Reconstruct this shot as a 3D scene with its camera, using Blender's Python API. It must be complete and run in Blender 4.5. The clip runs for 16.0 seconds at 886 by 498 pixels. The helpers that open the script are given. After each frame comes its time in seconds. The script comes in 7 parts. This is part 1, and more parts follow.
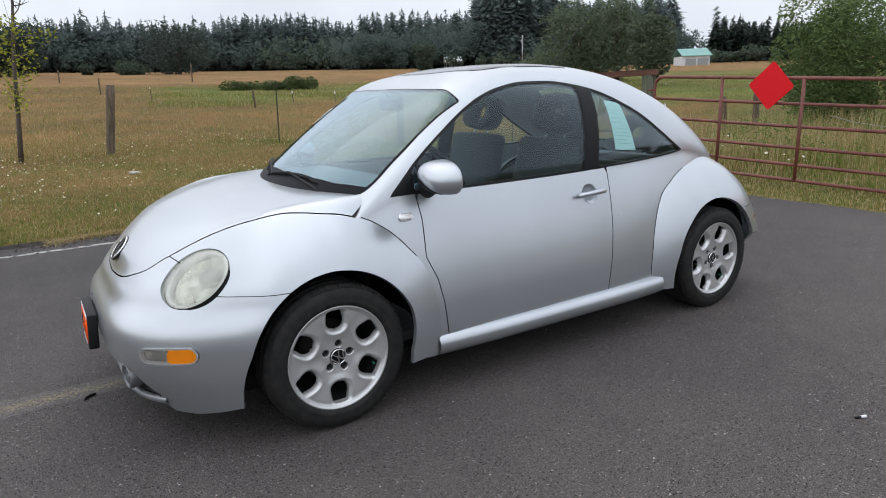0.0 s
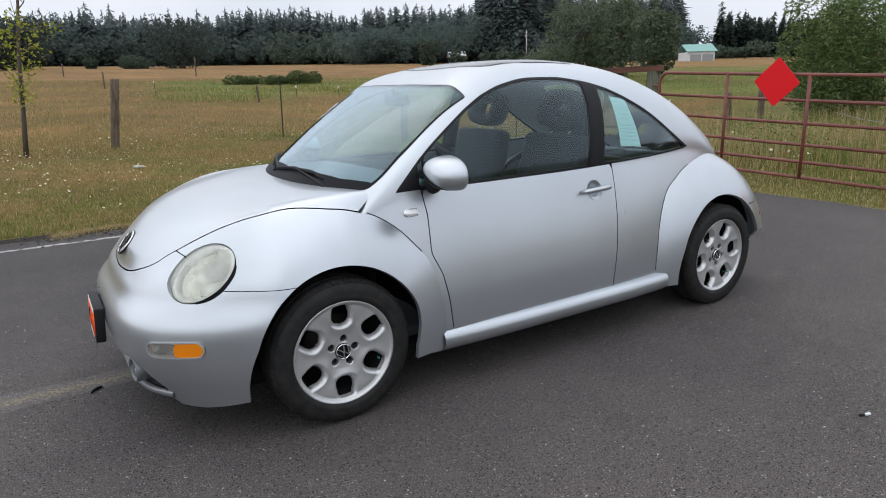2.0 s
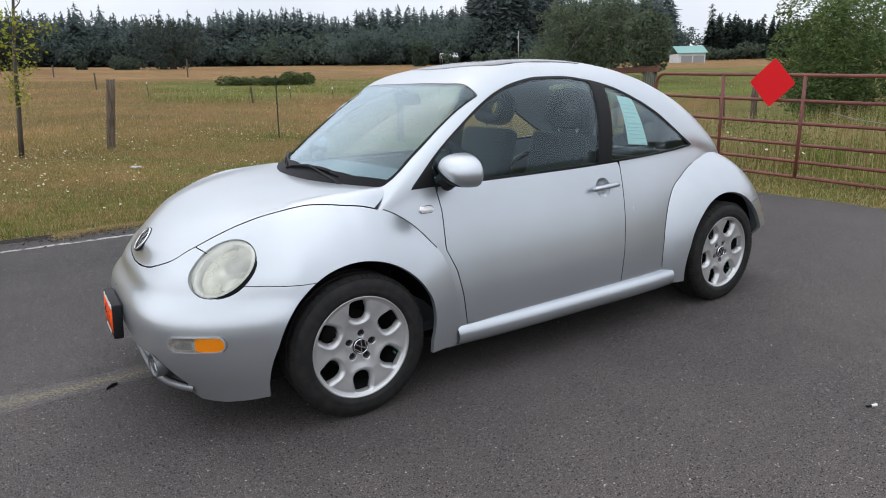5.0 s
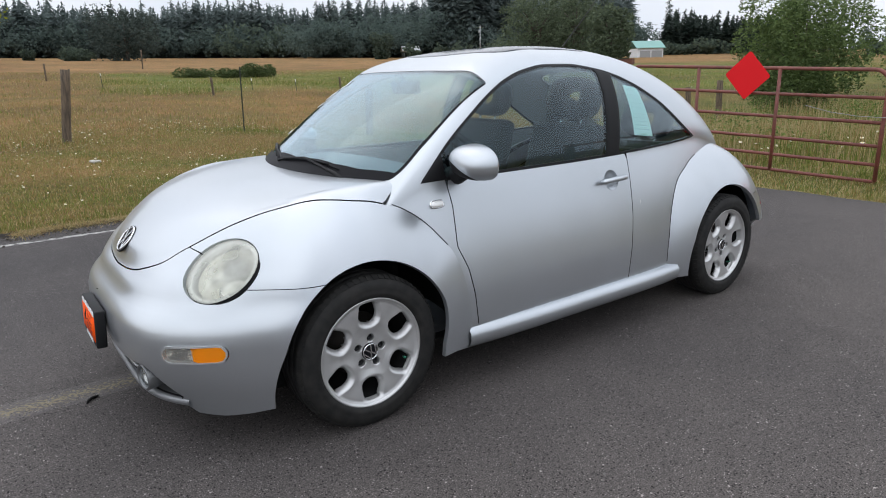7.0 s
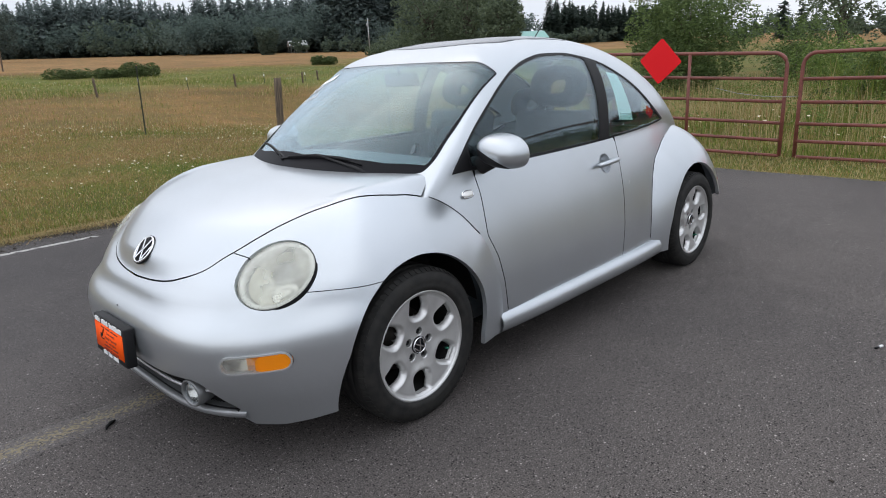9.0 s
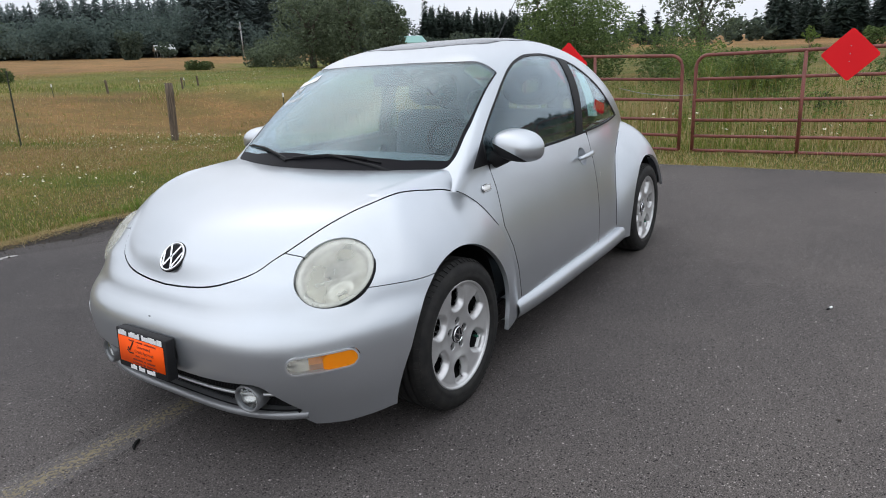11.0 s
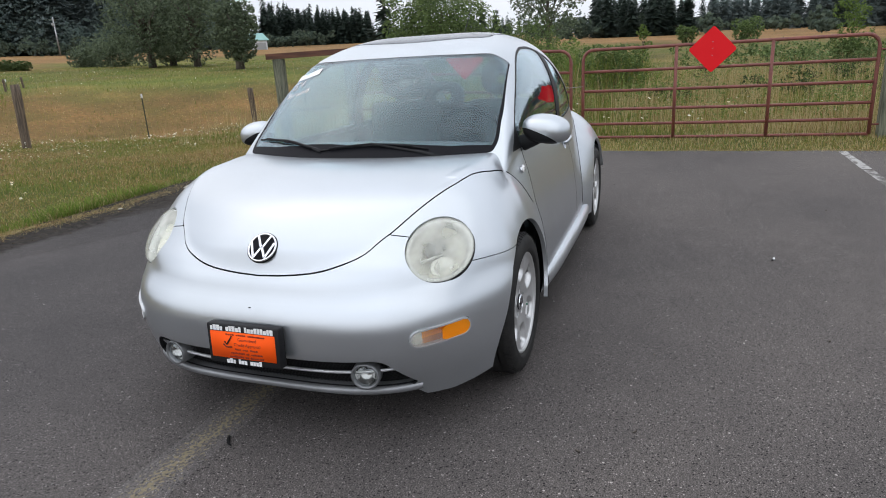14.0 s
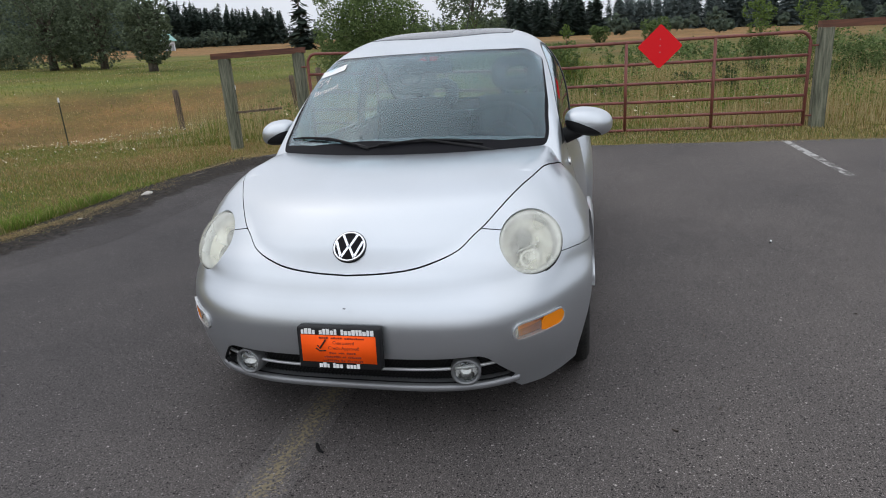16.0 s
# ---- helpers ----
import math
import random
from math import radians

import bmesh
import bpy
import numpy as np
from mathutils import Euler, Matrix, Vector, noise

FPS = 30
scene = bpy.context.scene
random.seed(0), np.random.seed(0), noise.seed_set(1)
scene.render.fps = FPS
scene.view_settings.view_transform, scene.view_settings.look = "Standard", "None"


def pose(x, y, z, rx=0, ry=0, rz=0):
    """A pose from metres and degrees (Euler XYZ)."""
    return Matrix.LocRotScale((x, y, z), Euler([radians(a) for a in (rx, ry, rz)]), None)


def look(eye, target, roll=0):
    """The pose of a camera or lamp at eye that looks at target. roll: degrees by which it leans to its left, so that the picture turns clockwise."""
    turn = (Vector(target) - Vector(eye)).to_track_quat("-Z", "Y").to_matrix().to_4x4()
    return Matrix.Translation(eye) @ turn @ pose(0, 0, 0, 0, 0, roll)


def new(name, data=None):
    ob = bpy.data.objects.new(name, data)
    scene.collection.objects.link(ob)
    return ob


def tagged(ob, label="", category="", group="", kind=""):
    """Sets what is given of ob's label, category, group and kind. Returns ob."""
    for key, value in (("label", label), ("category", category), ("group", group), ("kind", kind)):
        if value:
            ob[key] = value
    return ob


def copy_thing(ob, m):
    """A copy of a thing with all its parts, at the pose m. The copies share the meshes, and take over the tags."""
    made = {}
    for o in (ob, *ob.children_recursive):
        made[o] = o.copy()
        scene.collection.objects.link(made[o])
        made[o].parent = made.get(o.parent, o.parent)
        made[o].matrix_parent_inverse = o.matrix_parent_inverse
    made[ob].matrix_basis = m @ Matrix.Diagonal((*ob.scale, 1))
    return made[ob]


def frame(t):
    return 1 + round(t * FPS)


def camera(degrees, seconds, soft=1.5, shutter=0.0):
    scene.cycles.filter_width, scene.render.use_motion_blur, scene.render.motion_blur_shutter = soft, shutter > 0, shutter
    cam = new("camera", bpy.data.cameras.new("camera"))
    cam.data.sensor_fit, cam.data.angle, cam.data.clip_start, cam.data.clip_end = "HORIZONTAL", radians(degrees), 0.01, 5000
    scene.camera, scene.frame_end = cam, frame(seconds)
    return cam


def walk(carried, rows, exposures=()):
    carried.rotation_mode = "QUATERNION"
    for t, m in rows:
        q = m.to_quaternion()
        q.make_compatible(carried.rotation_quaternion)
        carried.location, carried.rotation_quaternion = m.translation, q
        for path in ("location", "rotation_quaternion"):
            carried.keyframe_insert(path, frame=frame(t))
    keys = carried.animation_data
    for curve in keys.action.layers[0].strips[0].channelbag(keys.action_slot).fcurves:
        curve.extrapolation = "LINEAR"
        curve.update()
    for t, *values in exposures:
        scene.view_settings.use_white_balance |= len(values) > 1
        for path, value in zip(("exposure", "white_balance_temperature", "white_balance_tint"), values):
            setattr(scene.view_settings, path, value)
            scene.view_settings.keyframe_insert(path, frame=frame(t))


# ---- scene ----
cam = camera(69.4, 16.0, 1.0)
PATH = [
    (0, (2.2, 3.163, 1.377), (1.161, 1.524, 0.891), -1.8),
    (0.5, (2.215, 3.147, 1.369), (1.177, 1.506, 0.89), -1.5),
    (1, (2.218, 3.144, 1.375), (1.184, 1.498, 0.906), -0.8),
    (1.5, (2.215, 3.152, 1.381), (1.184, 1.509, 0.894), -1.3),
    (2, (2.212, 3.163, 1.381), (1.183, 1.522, 0.881), -1.6),
    (2.5, (2.211, 3.166, 1.381), (1.183, 1.526, 0.875), -1.7),
    (3, (2.21, 3.165, 1.379), (1.183, 1.525, 0.874), -2.1),
    (3.5, (2.194, 3.163, 1.377), (1.179, 1.515, 0.873), -2.4),
    (6, (2.388, 3.09, 1.354), (1.303, 1.486, 0.852), -1.4),
    (6.5, (2.384, 3.007, 1.335), (1.273, 1.427, 0.815), -2.1),
    (7, (2.395, 2.89, 1.348), (1.254, 1.331, 0.83), -1.3),
    (7.5, (2.585, 2.836, 1.344), (1.368, 1.332, 0.835), -0.9),
    (8, (2.727, 2.807, 1.368), (1.478, 1.339, 0.836), -1.4),
    (8.5, (2.759, 2.649, 1.348), (1.456, 1.235, 0.797), -3.6),
    (9, (2.829, 2.543, 1.36), (1.461, 1.191, 0.812), -2.8),
    (9.5, (3.023, 2.485, 1.369), (1.586, 1.198, 0.84), -4.6),
    (10, (3.131, 2.422, 1.365), (1.656, 1.184, 0.824), -3.6),
    (10.2, (3.139, 2.363, 1.363), (1.637, 1.157, 0.822), -3.8),
    (12.3, (3.538, 1.884, 1.373), (1.848, 0.983, 0.797), -2.9),
    (12.5, (3.544, 1.84, 1.373), (1.847, 0.951, 0.799), -4.5),
    (13, (3.562, 1.681, 1.38), (1.842, 0.85, 0.786), -5.4),
    (13.5, (3.692, 1.558, 1.382), (1.936, 0.813, 0.78), -4.8),
    (14, (3.853, 1.468, 1.385), (2.065, 0.786, 0.803), -3.4),
    (14.5, (3.889, 1.38, 1.379), (2.1, 0.692, 0.809), -3.0),
    (15, (3.866, 1.177, 1.376), (2.062, 0.549, 0.785), -3.3),
    (15.5, (3.905, 1.028, 1.38), (2.088, 0.451, 0.777), -3.5),
    (16, (4.028, 0.868, 1.395), (2.173, 0.417, 0.8), -3.7),
]
walk(cam, [(t, look(eye, target, roll)) for t, eye, target, roll in PATH],
     exposures=((0.0, 0.02), (2.5, 0.0), (3.5, 0.08), (7.0, 0.08), (10.0, 0.06), (12.5, 0.06), (14.0, 0.08), (15.0, -0.02), (16.0, -0.14)))

# ---------- world and light: bright overcast sky ----------
world = bpy.data.worlds.new("overcast_sky")
scene.world = world
world.use_nodes = True
wn, wl = world.node_tree.nodes, world.node_tree.links
sky = wn.new("ShaderNodeTexSky")
sky.sky_type, sky.sun_disc = "NISHITA", False
sky.sun_elevation, sky.sun_rotation = radians(55), radians(200)
sky.air_density, sky.dust_density, sky.ozone_density = 1.0, 6.0, 1.0
# cloud cover: the clear sky is mostly replaced by a broken grey-white layer
coord = wn.new("ShaderNodeTexCoord")
clouds = wn.new("ShaderNodeTexNoise")
clouds.inputs["Scale"].default_value = 2.2
clouds.inputs["Detail"].default_value = 6.0
ramp = wn.new("ShaderNodeValToRGB")
ramp.color_ramp.elements[0].position, ramp.color_ramp.elements[0].color = 0.3, (0.70, 0.765, 0.87, 1)
ramp.color_ramp.elements[1].position, ramp.color_ramp.elements[1].color = 0.7, (0.955, 0.99, 1.075, 1)
cloudy = wn.new("ShaderNodeMixRGB")
cloudy.inputs["Fac"].default_value = 0.92
dim = wn.new("ShaderNodeMixRGB")
dim.blend_type = "MULTIPLY"
dim.inputs["Fac"].default_value = 1.0
dim.inputs["Color2"].default_value = (0.1, 0.1, 0.1, 1)
wl.new(sky.outputs["Color"], dim.inputs["Color1"])
wl.new(coord.outputs["Generated"], clouds.inputs["Vector"])
wl.new(clouds.outputs["Fac"], ramp.inputs["Fac"])
wl.new(dim.outputs["Color"], cloudy.inputs["Color1"])
wl.new(ramp.outputs["Color"], cloudy.inputs["Color2"])
# an overcast sky is brightest overhead
split = wn.new("ShaderNodeSeparateXYZ")
rise = wn.new("ShaderNodeMapRange")
rise.inputs["To Min"].default_value, rise.inputs["To Max"].default_value = 0.66, 1.08
veil = wn.new("ShaderNodeMixRGB")
veil.blend_type = "MULTIPLY"
veil.inputs["Fac"].default_value = 1.0
wl.new(coord.outputs["Generated"], split.inputs["Vector"])
wl.new(split.outputs["Z"], rise.inputs["Value"])
wl.new(rise.outputs["Result"], veil.inputs["Color2"])
wl.new(cloudy.outputs["Color"], veil.inputs["Color1"])
wl.new(veil.outputs["Color"], wn["Background"].inputs["Color"])
wn["Background"].inputs["Strength"].default_value = 1.50

sun = new("sun", bpy.data.lights.new("sun", "SUN"))
sun.data.energy, sun.data.angle, sun.data.color = 0.75, radians(120), (1.0, 0.98, 0.96)
sun.matrix_world = look((15, 1, 21), (0, 0, 0))
scene.view_settings.exposure = 0.0

# ---------- small tools ----------
def shader(name, base=(0.5, 0.5, 0.5), rough=0.5, metal=0.0, **extra):
    """A Principled material; returns it with its node tree and shader node."""
    m = bpy.data.materials.new(name)
    m.use_nodes = True
    n = m.node_tree.nodes["Principled BSDF"]
    n.inputs["Base Color"].default_value = (*base, 1)
    n.inputs["Roughness"].default_value = rough
    n.inputs["Metallic"].default_value = metal
    for key, value in extra.items():
        n.inputs[key.replace("_", " ")].default_value = value
    return m


def node(m, kind, **values):
    n = m.node_tree.nodes.new(kind)
    for key, value in values.items():
        n.inputs[key.replace("_", " ")].default_value = value
    return n


def link(m, a, b):
    m.node_tree.links.new(a, b)


def grain(m, scale, dark, light, lo=0.35, hi=0.65, detail=6.0, space="Object", stretch=(1, 1, 1), factor="Fac"):
    """A noise between two colours; returns the colour socket."""
    tc = node(m, "ShaderNodeTexCoord")
    mp = node(m, "ShaderNodeMapping", Scale=stretch)
    nz = node(m, "ShaderNodeTexNoise", Scale=scale, Detail=detail)
    cr = node(m, "ShaderNodeValToRGB")
    cr.color_ramp.elements[0].position, cr.color_ramp.elements[1].position = lo, hi
    cr.color_ramp.elements[0].color, cr.color_ramp.elements[1].color = (*dark, 1), (*light, 1)
    link(m, tc.outputs[space], mp.inputs["Vector"])
    link(m, mp.outputs["Vector"], nz.inputs["Vector"])
    link(m, nz.outputs["Fac"], cr.inputs["Fac"])
    return cr.outputs["Color"]


def blend(m, a, b, fac, kind="MIX"):
    mx = node(m, "ShaderNodeMixRGB")
    mx.blend_type = kind
    if isinstance(fac, float):
        mx.inputs["Fac"].default_value = fac
    else:
        link(m, fac, mx.inputs["Fac"])
    for s, v in (("Color1", a), ("Color2", b)):
        if isinstance(v, tuple):
            mx.inputs[s].default_value = (*v, 1)
        else:
            link(m, v, mx.inputs[s])
    return mx.outputs["Color"]


def paint(m, socket):
    link(m, socket, m.node_tree.nodes["Principled BSDF"].inputs["Base Color"])


def relief(m, scale, strength, distance=0.01, space="Object", detail=4.0):
    tc = node(m, "ShaderNodeTexCoord")
    nz = node(m, "ShaderNodeTexNoise", Scale=scale, Detail=detail)
    bp = node(m, "ShaderNodeBump", Strength=strength, Distance=distance)
    link(m, tc.outputs[space], nz.inputs["Vector"])
    link(m, nz.outputs["Fac"], bp.inputs["Height"])
    link(m, bp.outputs["Normal"], m.node_tree.nodes["Principled BSDF"].inputs["Normal"])


def mesh(name, verts, faces, mats=(), smooth=True, slots=None):
    me = bpy.data.meshes.new(name)
    me.from_pydata([tuple(map(float, v)) for v in verts], [], [tuple(map(int, q)) for q in faces])
    for m in mats:
        me.materials.append(m)
    if smooth:
        me.polygons.foreach_set("use_smooth", [True] * len(me.polygons))
    if slots is not None:
        me.polygons.foreach_set("material_index", [int(s) for s in slots])
    me.update()
    return me


def child(name, me, parent, label=""):
    ob = new(name, me)
    ob.parent = parent
    if label:
        ob["label"] = label
    return ob


def part(name, bm, material, parent, label="", smooth=True):
    me = bpy.data.meshes.new(name)
    bm.to_mesh(me)
    bm.free()
    for m in (material if isinstance(material, (list, tuple)) else [material]):
        me.materials.append(m)
    me.polygons.foreach_set("use_smooth", [smooth] * len(me.polygons))
    return child(name, me, parent, label)


def empty(name, x=0.0, y=0.0, z=0.0):
    ob = new(name)
    ob.location = (x, y, z)
    return ob


def lerp(x, xs, ys):
    return np.interp(x, xs, ys)


def spline(x, xs, ys):
    """Smooth interpolation through a few knots (monotone cubic)."""
    xs, ys = np.asarray(xs, float), np.asarray(ys, float)
    h, d = np.diff(xs), np.diff(ys) / np.diff(xs)
    m = np.empty_like(xs)
    m[0], m[-1] = d[0], d[-1]
    for i in range(1, len(xs) - 1):
        if d[i - 1] * d[i] <= 0:
            m[i] = 0
        else:
            w1, w2 = 2 * h[i] + h[i - 1], h[i] + 2 * h[i - 1]
            m[i] = (w1 + w2) / (w1 / d[i - 1] + w2 / d[i])
    x = np.clip(np.asarray(x, float), xs[0], xs[-1])
    k = np.clip(np.searchsorted(xs, x) - 1, 0, len(h) - 1)
    t = (x - xs[k]) / h[k]
    return ((1 + 2 * t) * (1 - t) ** 2 * ys[k] + t * (1 - t) ** 2 * h[k] * m[k]
            + t * t * (3 - 2 * t) * ys[k + 1] + t * t * (t - 1) * h[k] * m[k + 1])


def clip(V, F, value):
    """Keeps the part of a surface where value(V) is below zero, cutting faces along the line."""
    fv = value(V)
    fv = np.where(np.abs(fv) < 1e-5, -1e-5, fv)
    keep = fv < 0
    out, extra, cache = [], [], {}
    n = len(V)
    for face in F:
        inside = [keep[i] for i in face]
        if all(inside):
            out.append(face)
        elif any(inside):
            poly = []
            for a, b in zip(face, (*face[1:], face[0])):
                if keep[a]:
                    poly.append(a)
                if keep[a] != keep[b]:
                    key = (min(a, b), max(a, b))
                    if key not in cache:
                        t = fv[key[0]] / (fv[key[0]] - fv[key[1]])
                        cache[key] = n + len(extra)
                        extra.append(V[key[0]] + t * (V[key[1]] - V[key[0]]))
                    poly.append(cache[key])
            if len(poly) > 2:
                out.append(tuple(poly))
    W = np.vstack([V, np.array(extra)]) if extra else V
    used = sorted({i for q in out for i in q})
    place = {i: k for k, i in enumerate(used)}
    return W[used], [tuple(place[i] for i in q) for q in out]


def normals(V, F):
    N = np.zeros_like(V)
    for q in F:
        a, b, c = V[q[0]], V[q[1]], V[q[2]]
        w = np.cross(b - a, c - a)
        if len(q) > 3:
            w = w + np.cross(c - a, V[q[3]] - a)
        for i in q:
            N[i] += w
    L = np.linalg.norm(N, axis=1)
    L[L == 0] = 1
    return N / L[:, None]


def panel(name, V, F, mats, parent, thick=0.012, roll=0.0015, label="", back=1, mirror=False):
    """A sheet of body metal, glass or plastic: outer face, folded rim and inner face."""
    if mirror:
        V = V * np.array([1, -1, 1])
        F = [tuple(reversed(q)) for q in F]
    N = normals(V, F)
    edges = {}
    for q in F:
        for a, b in zip(q, (*q[1:], q[0])):
            edges[(a, b)] = 1
    rim = [(a, b) for a, b in edges if (b, a) not in edges]
    border = sorted({i for e in rim for i in e})
    V = V.copy()
    V[border] -= N[border] * roll
    n = len(V)
    inner = V - N * thick
    k = {i: 2 * n + j for j, i in enumerate(border)}
    top, low = V[border], inner[border]
    k2 = {i: 2 * n + len(border) + j for j, i in enumerate(border)}
    verts = np.vstack([V, inner, top, low])
    faces = list(F) + [tuple(i + n for i in reversed(q)) for q in F] + [(k[b], k[a], k2[a], k2[b]) for a, b in rim]
    slots = [0] * len(F) + [min(back, len(mats) - 1)] * len(F) + [min(2, len(mats) - 1) if len(mats) > 2 else 0] * len(rim)
    return child(name, mesh(name, verts, faces, mats, True, slots), parent, label)


def grid_faces(nu, nv, wrap=False):
    F = []
    for i in range(nu - 1 + (1 if wrap else 0)):
        for j in range(nv - 1):
            a, b = i * nv + j, ((i + 1) % nu) * nv + j
            F.append((a, b, b + 1, a + 1))
    return F


def box_bm(x0, x1, y0, y1, z0, z1, bevel=0.0, seg=2, bm=None):
    own = bm is None
    bm = bm or bmesh.new()
    made = bmesh.ops.create_cube(bm, size=1)["verts"]
    for v in made:
        v.co = Vector((x0 + (v.co.x + 0.5) * (x1 - x0), y0 + (v.co.y + 0.5) * (y1 - y0), z0 + (v.co.z + 0.5) * (z1 - z0)))
    if bevel and own:
        bmesh.ops.bevel(bm, geom=bm.edges[:], offset=bevel, segments=seg, affect="EDGES", profile=0.5)
    return bm


def tube_mesh(name, points, radius, mat, sides=8, closed=False, caps=True):
    """A tube along a line of points; radius may be one number or one per point."""
    P = [Vector(p) for p in points]
    R = radius if isinstance(radius, (list, tuple, np.ndarray)) else [radius] * len(P)
    V, F = [], []
    up = Vector((0, 0, 1))
    for i, p in enumerate(P):
        a = P[i - 1] if i or closed else P[i]
        b = P[(i + 1) % len(P)] if i < len(P) - 1 or closed else P[i]
        d = (b - a).normalized()
        ref = up if abs(d.dot(up)) < 0.95 else Vector((1, 0, 0))
        s = d.cross(ref).normalized()
        t = s.cross(d)
        for k in range(sides):
            w = 2 * math.pi * k / sides
            V.append(p + (s * math.cos(w) + t * math.sin(w)) * float(R[i]))
    n = len(P)
    for i in range(n if closed else n - 1):
        for k in range(sides):
            a, b = i * sides + k, ((i + 1) % n) * sides + k
            a2, b2 = i * sides + (k + 1) % sides, ((i + 1) % n) * sides + (k + 1) % sides
            F.append((a, b, b2, a2))
    if caps and not closed:
        F.append(tuple(range(sides)))
        F.append(tuple(reversed(range((n - 1) * sides, n * sides))))
    return mesh(name, V, F, [mat])


def lathe_mesh(name, profile, mat, steps=48, axis="y", slots=None, mats=None):
    """A turned body: profile of (radius, along) pairs round the given axis."""
    V, F, S = [], [], []
    n = len(profile)
    for i in range(steps):
        w = 2 * math.pi * i / steps
        for r, h in profile:
            V.append((r * math.cos(w), h, r * math.sin(w)) if axis == "y" else (r * math.cos(w), r * math.sin(w), h))
    for i in range(steps):
        for j in range(n - 1):
            a, b = i * n + j, ((i + 1) % steps) * n + j
            q = (a, a + 1, b + 1, b)
            F.append(q if axis == "y" else tuple(reversed(q)))
            S.append(slots[j] if slots else 0)
    return mesh(name, V, F, mats or [mat], True, S)

# ---------- materials ----------
silver = shader("silver_metallic_paint", (0.54, 0.57, 0.60), 0.32, 0.85, Coat_Weight=0.45, Coat_Roughness=0.08)
paint(silver, blend(silver, grain(silver, 900.0, (0.488, 0.517, 0.547), (0.606, 0.638, 0.668), 0.3, 0.7, 2.0),
                    grain(silver, 2.5, (0.93, 0.93, 0.92), (1, 1, 1), 0.35, 0.6), 0.8, "MULTIPLY"))
silver_trim = shader("painted_trim", (0.55, 0.56, 0.57), 0.35, 0.6, Coat_Weight=0.3)
dark_trim = shader("dark_satin_trim", (0.20, 0.205, 0.21), 0.4, 0.6)
fog_bowl = shader("fog_lamp_reflector", (0.45, 0.45, 0.45), 0.16, 1.0)
lip_trim = shader("satin_grey_lip", (0.27, 0.275, 0.285), 0.42, 0.55)
chrome = shader("chrome", (0.82, 0.83, 0.84), 0.12, 1.0)
alloy = shader("silver_alloy_wheel", (0.60, 0.60, 0.59), 0.38, 0.7, Coat_Weight=0.3, Coat_Roughness=0.2)
paint(alloy, grain(alloy, 12.0, (0.48, 0.48, 0.475), (0.60, 0.60, 0.595), 0.2, 0.5, 8.0))
rubber = shader("tyre_rubber", (0.016, 0.0155, 0.015), 0.7, 0.0, Specular_IOR_Level=0.3)
paint(rubber, grain(rubber, 25.0, (0.009, 0.009, 0.009), (0.022, 0.021, 0.019), 0.35, 0.7, 8.0))
relief(rubber, 220.0, 0.25, 0.002)
black_plastic = shader("black_plastic", (0.013, 0.013, 0.014), 0.55, 0.0, Specular_IOR_Level=0.2)
relief(black_plastic, 400.0, 0.2, 0.001)
gloss_black = shader("gloss_black_trim", (0.010, 0.010, 0.012), 0.45, 0.0, Specular_IOR_Level=0.06)
dark_well = shader("dark_underbody", (0.012, 0.012, 0.012), 0.9, 0.0, Specular_IOR_Level=0.12)
seal = shader("rubber_seal", (0.008, 0.008, 0.009), 0.55, 0.0, Specular_IOR_Level=0.25)
cloth_dark = shader("charcoal_upholstery", (0.042, 0.047, 0.053), 0.7)
dash_grey = shader("grey_dashboard_plastic", (0.13, 0.14, 0.15), 0.5)
relief(dash_grey, 350.0, 0.2, 0.001)
headliner = shader("grey_headliner", (0.25, 0.27, 0.275), 0.9)
brake_metal = shader("brake_iron", (0.06, 0.052, 0.048), 0.6, 0.6)
amber = shader("amber_lens", (1.0, 0.36, 0.012), 0.3, 0.1, Coat_Weight=0.5)
amber_lens = shader("amber_lens_plastic", (1.0, 0.36, 0.008), 0.25, 0.0, Coat_Weight=0.6)
amber_through = node(amber_lens, "ShaderNodeBsdfTranslucent", Color=(1.0, 0.50, 0.02, 1))
amber_mix = node(amber_lens, "ShaderNodeMixShader", Fac=0.40)
link(amber_lens, amber_lens.node_tree.nodes["Principled BSDF"].outputs["BSDF"], amber_mix.inputs[1])
link(amber_lens, amber_through.outputs["BSDF"], amber_mix.inputs[2])
link(amber_lens, amber_mix.outputs["Shader"], amber_lens.node_tree.nodes["Material Output"].inputs["Surface"])
white_lens = shader("fluted_clear_lens", (0.90, 0.895, 0.88), 0.2, 0.3, Coat_Weight=0.9, Coat_Roughness=0.03)
orange_card = shader("orange_card", (1.0, 0.105, 0.008), 0.6, 0.0, Specular_IOR_Level=0.15)
white_ink = shader("white_ink", (0.8, 0.8, 0.8), 0.6)
dark_ink = shader("dark_ink", (0.22, 0.022, 0.006), 0.6)
paper = shader("pale_green_paper", (0.55, 0.78, 0.70), 0.8)
paper_ink = shader("grey_print", (0.36, 0.50, 0.46), 0.8)
valve_green = shader("green_cap_plastic", (0.02, 0.16, 0.10), 0.4)
red_glass = shader("red_lamp_lens", (0.35, 0.01, 0.01), 0.1, 0.0, Coat_Weight=1.0)


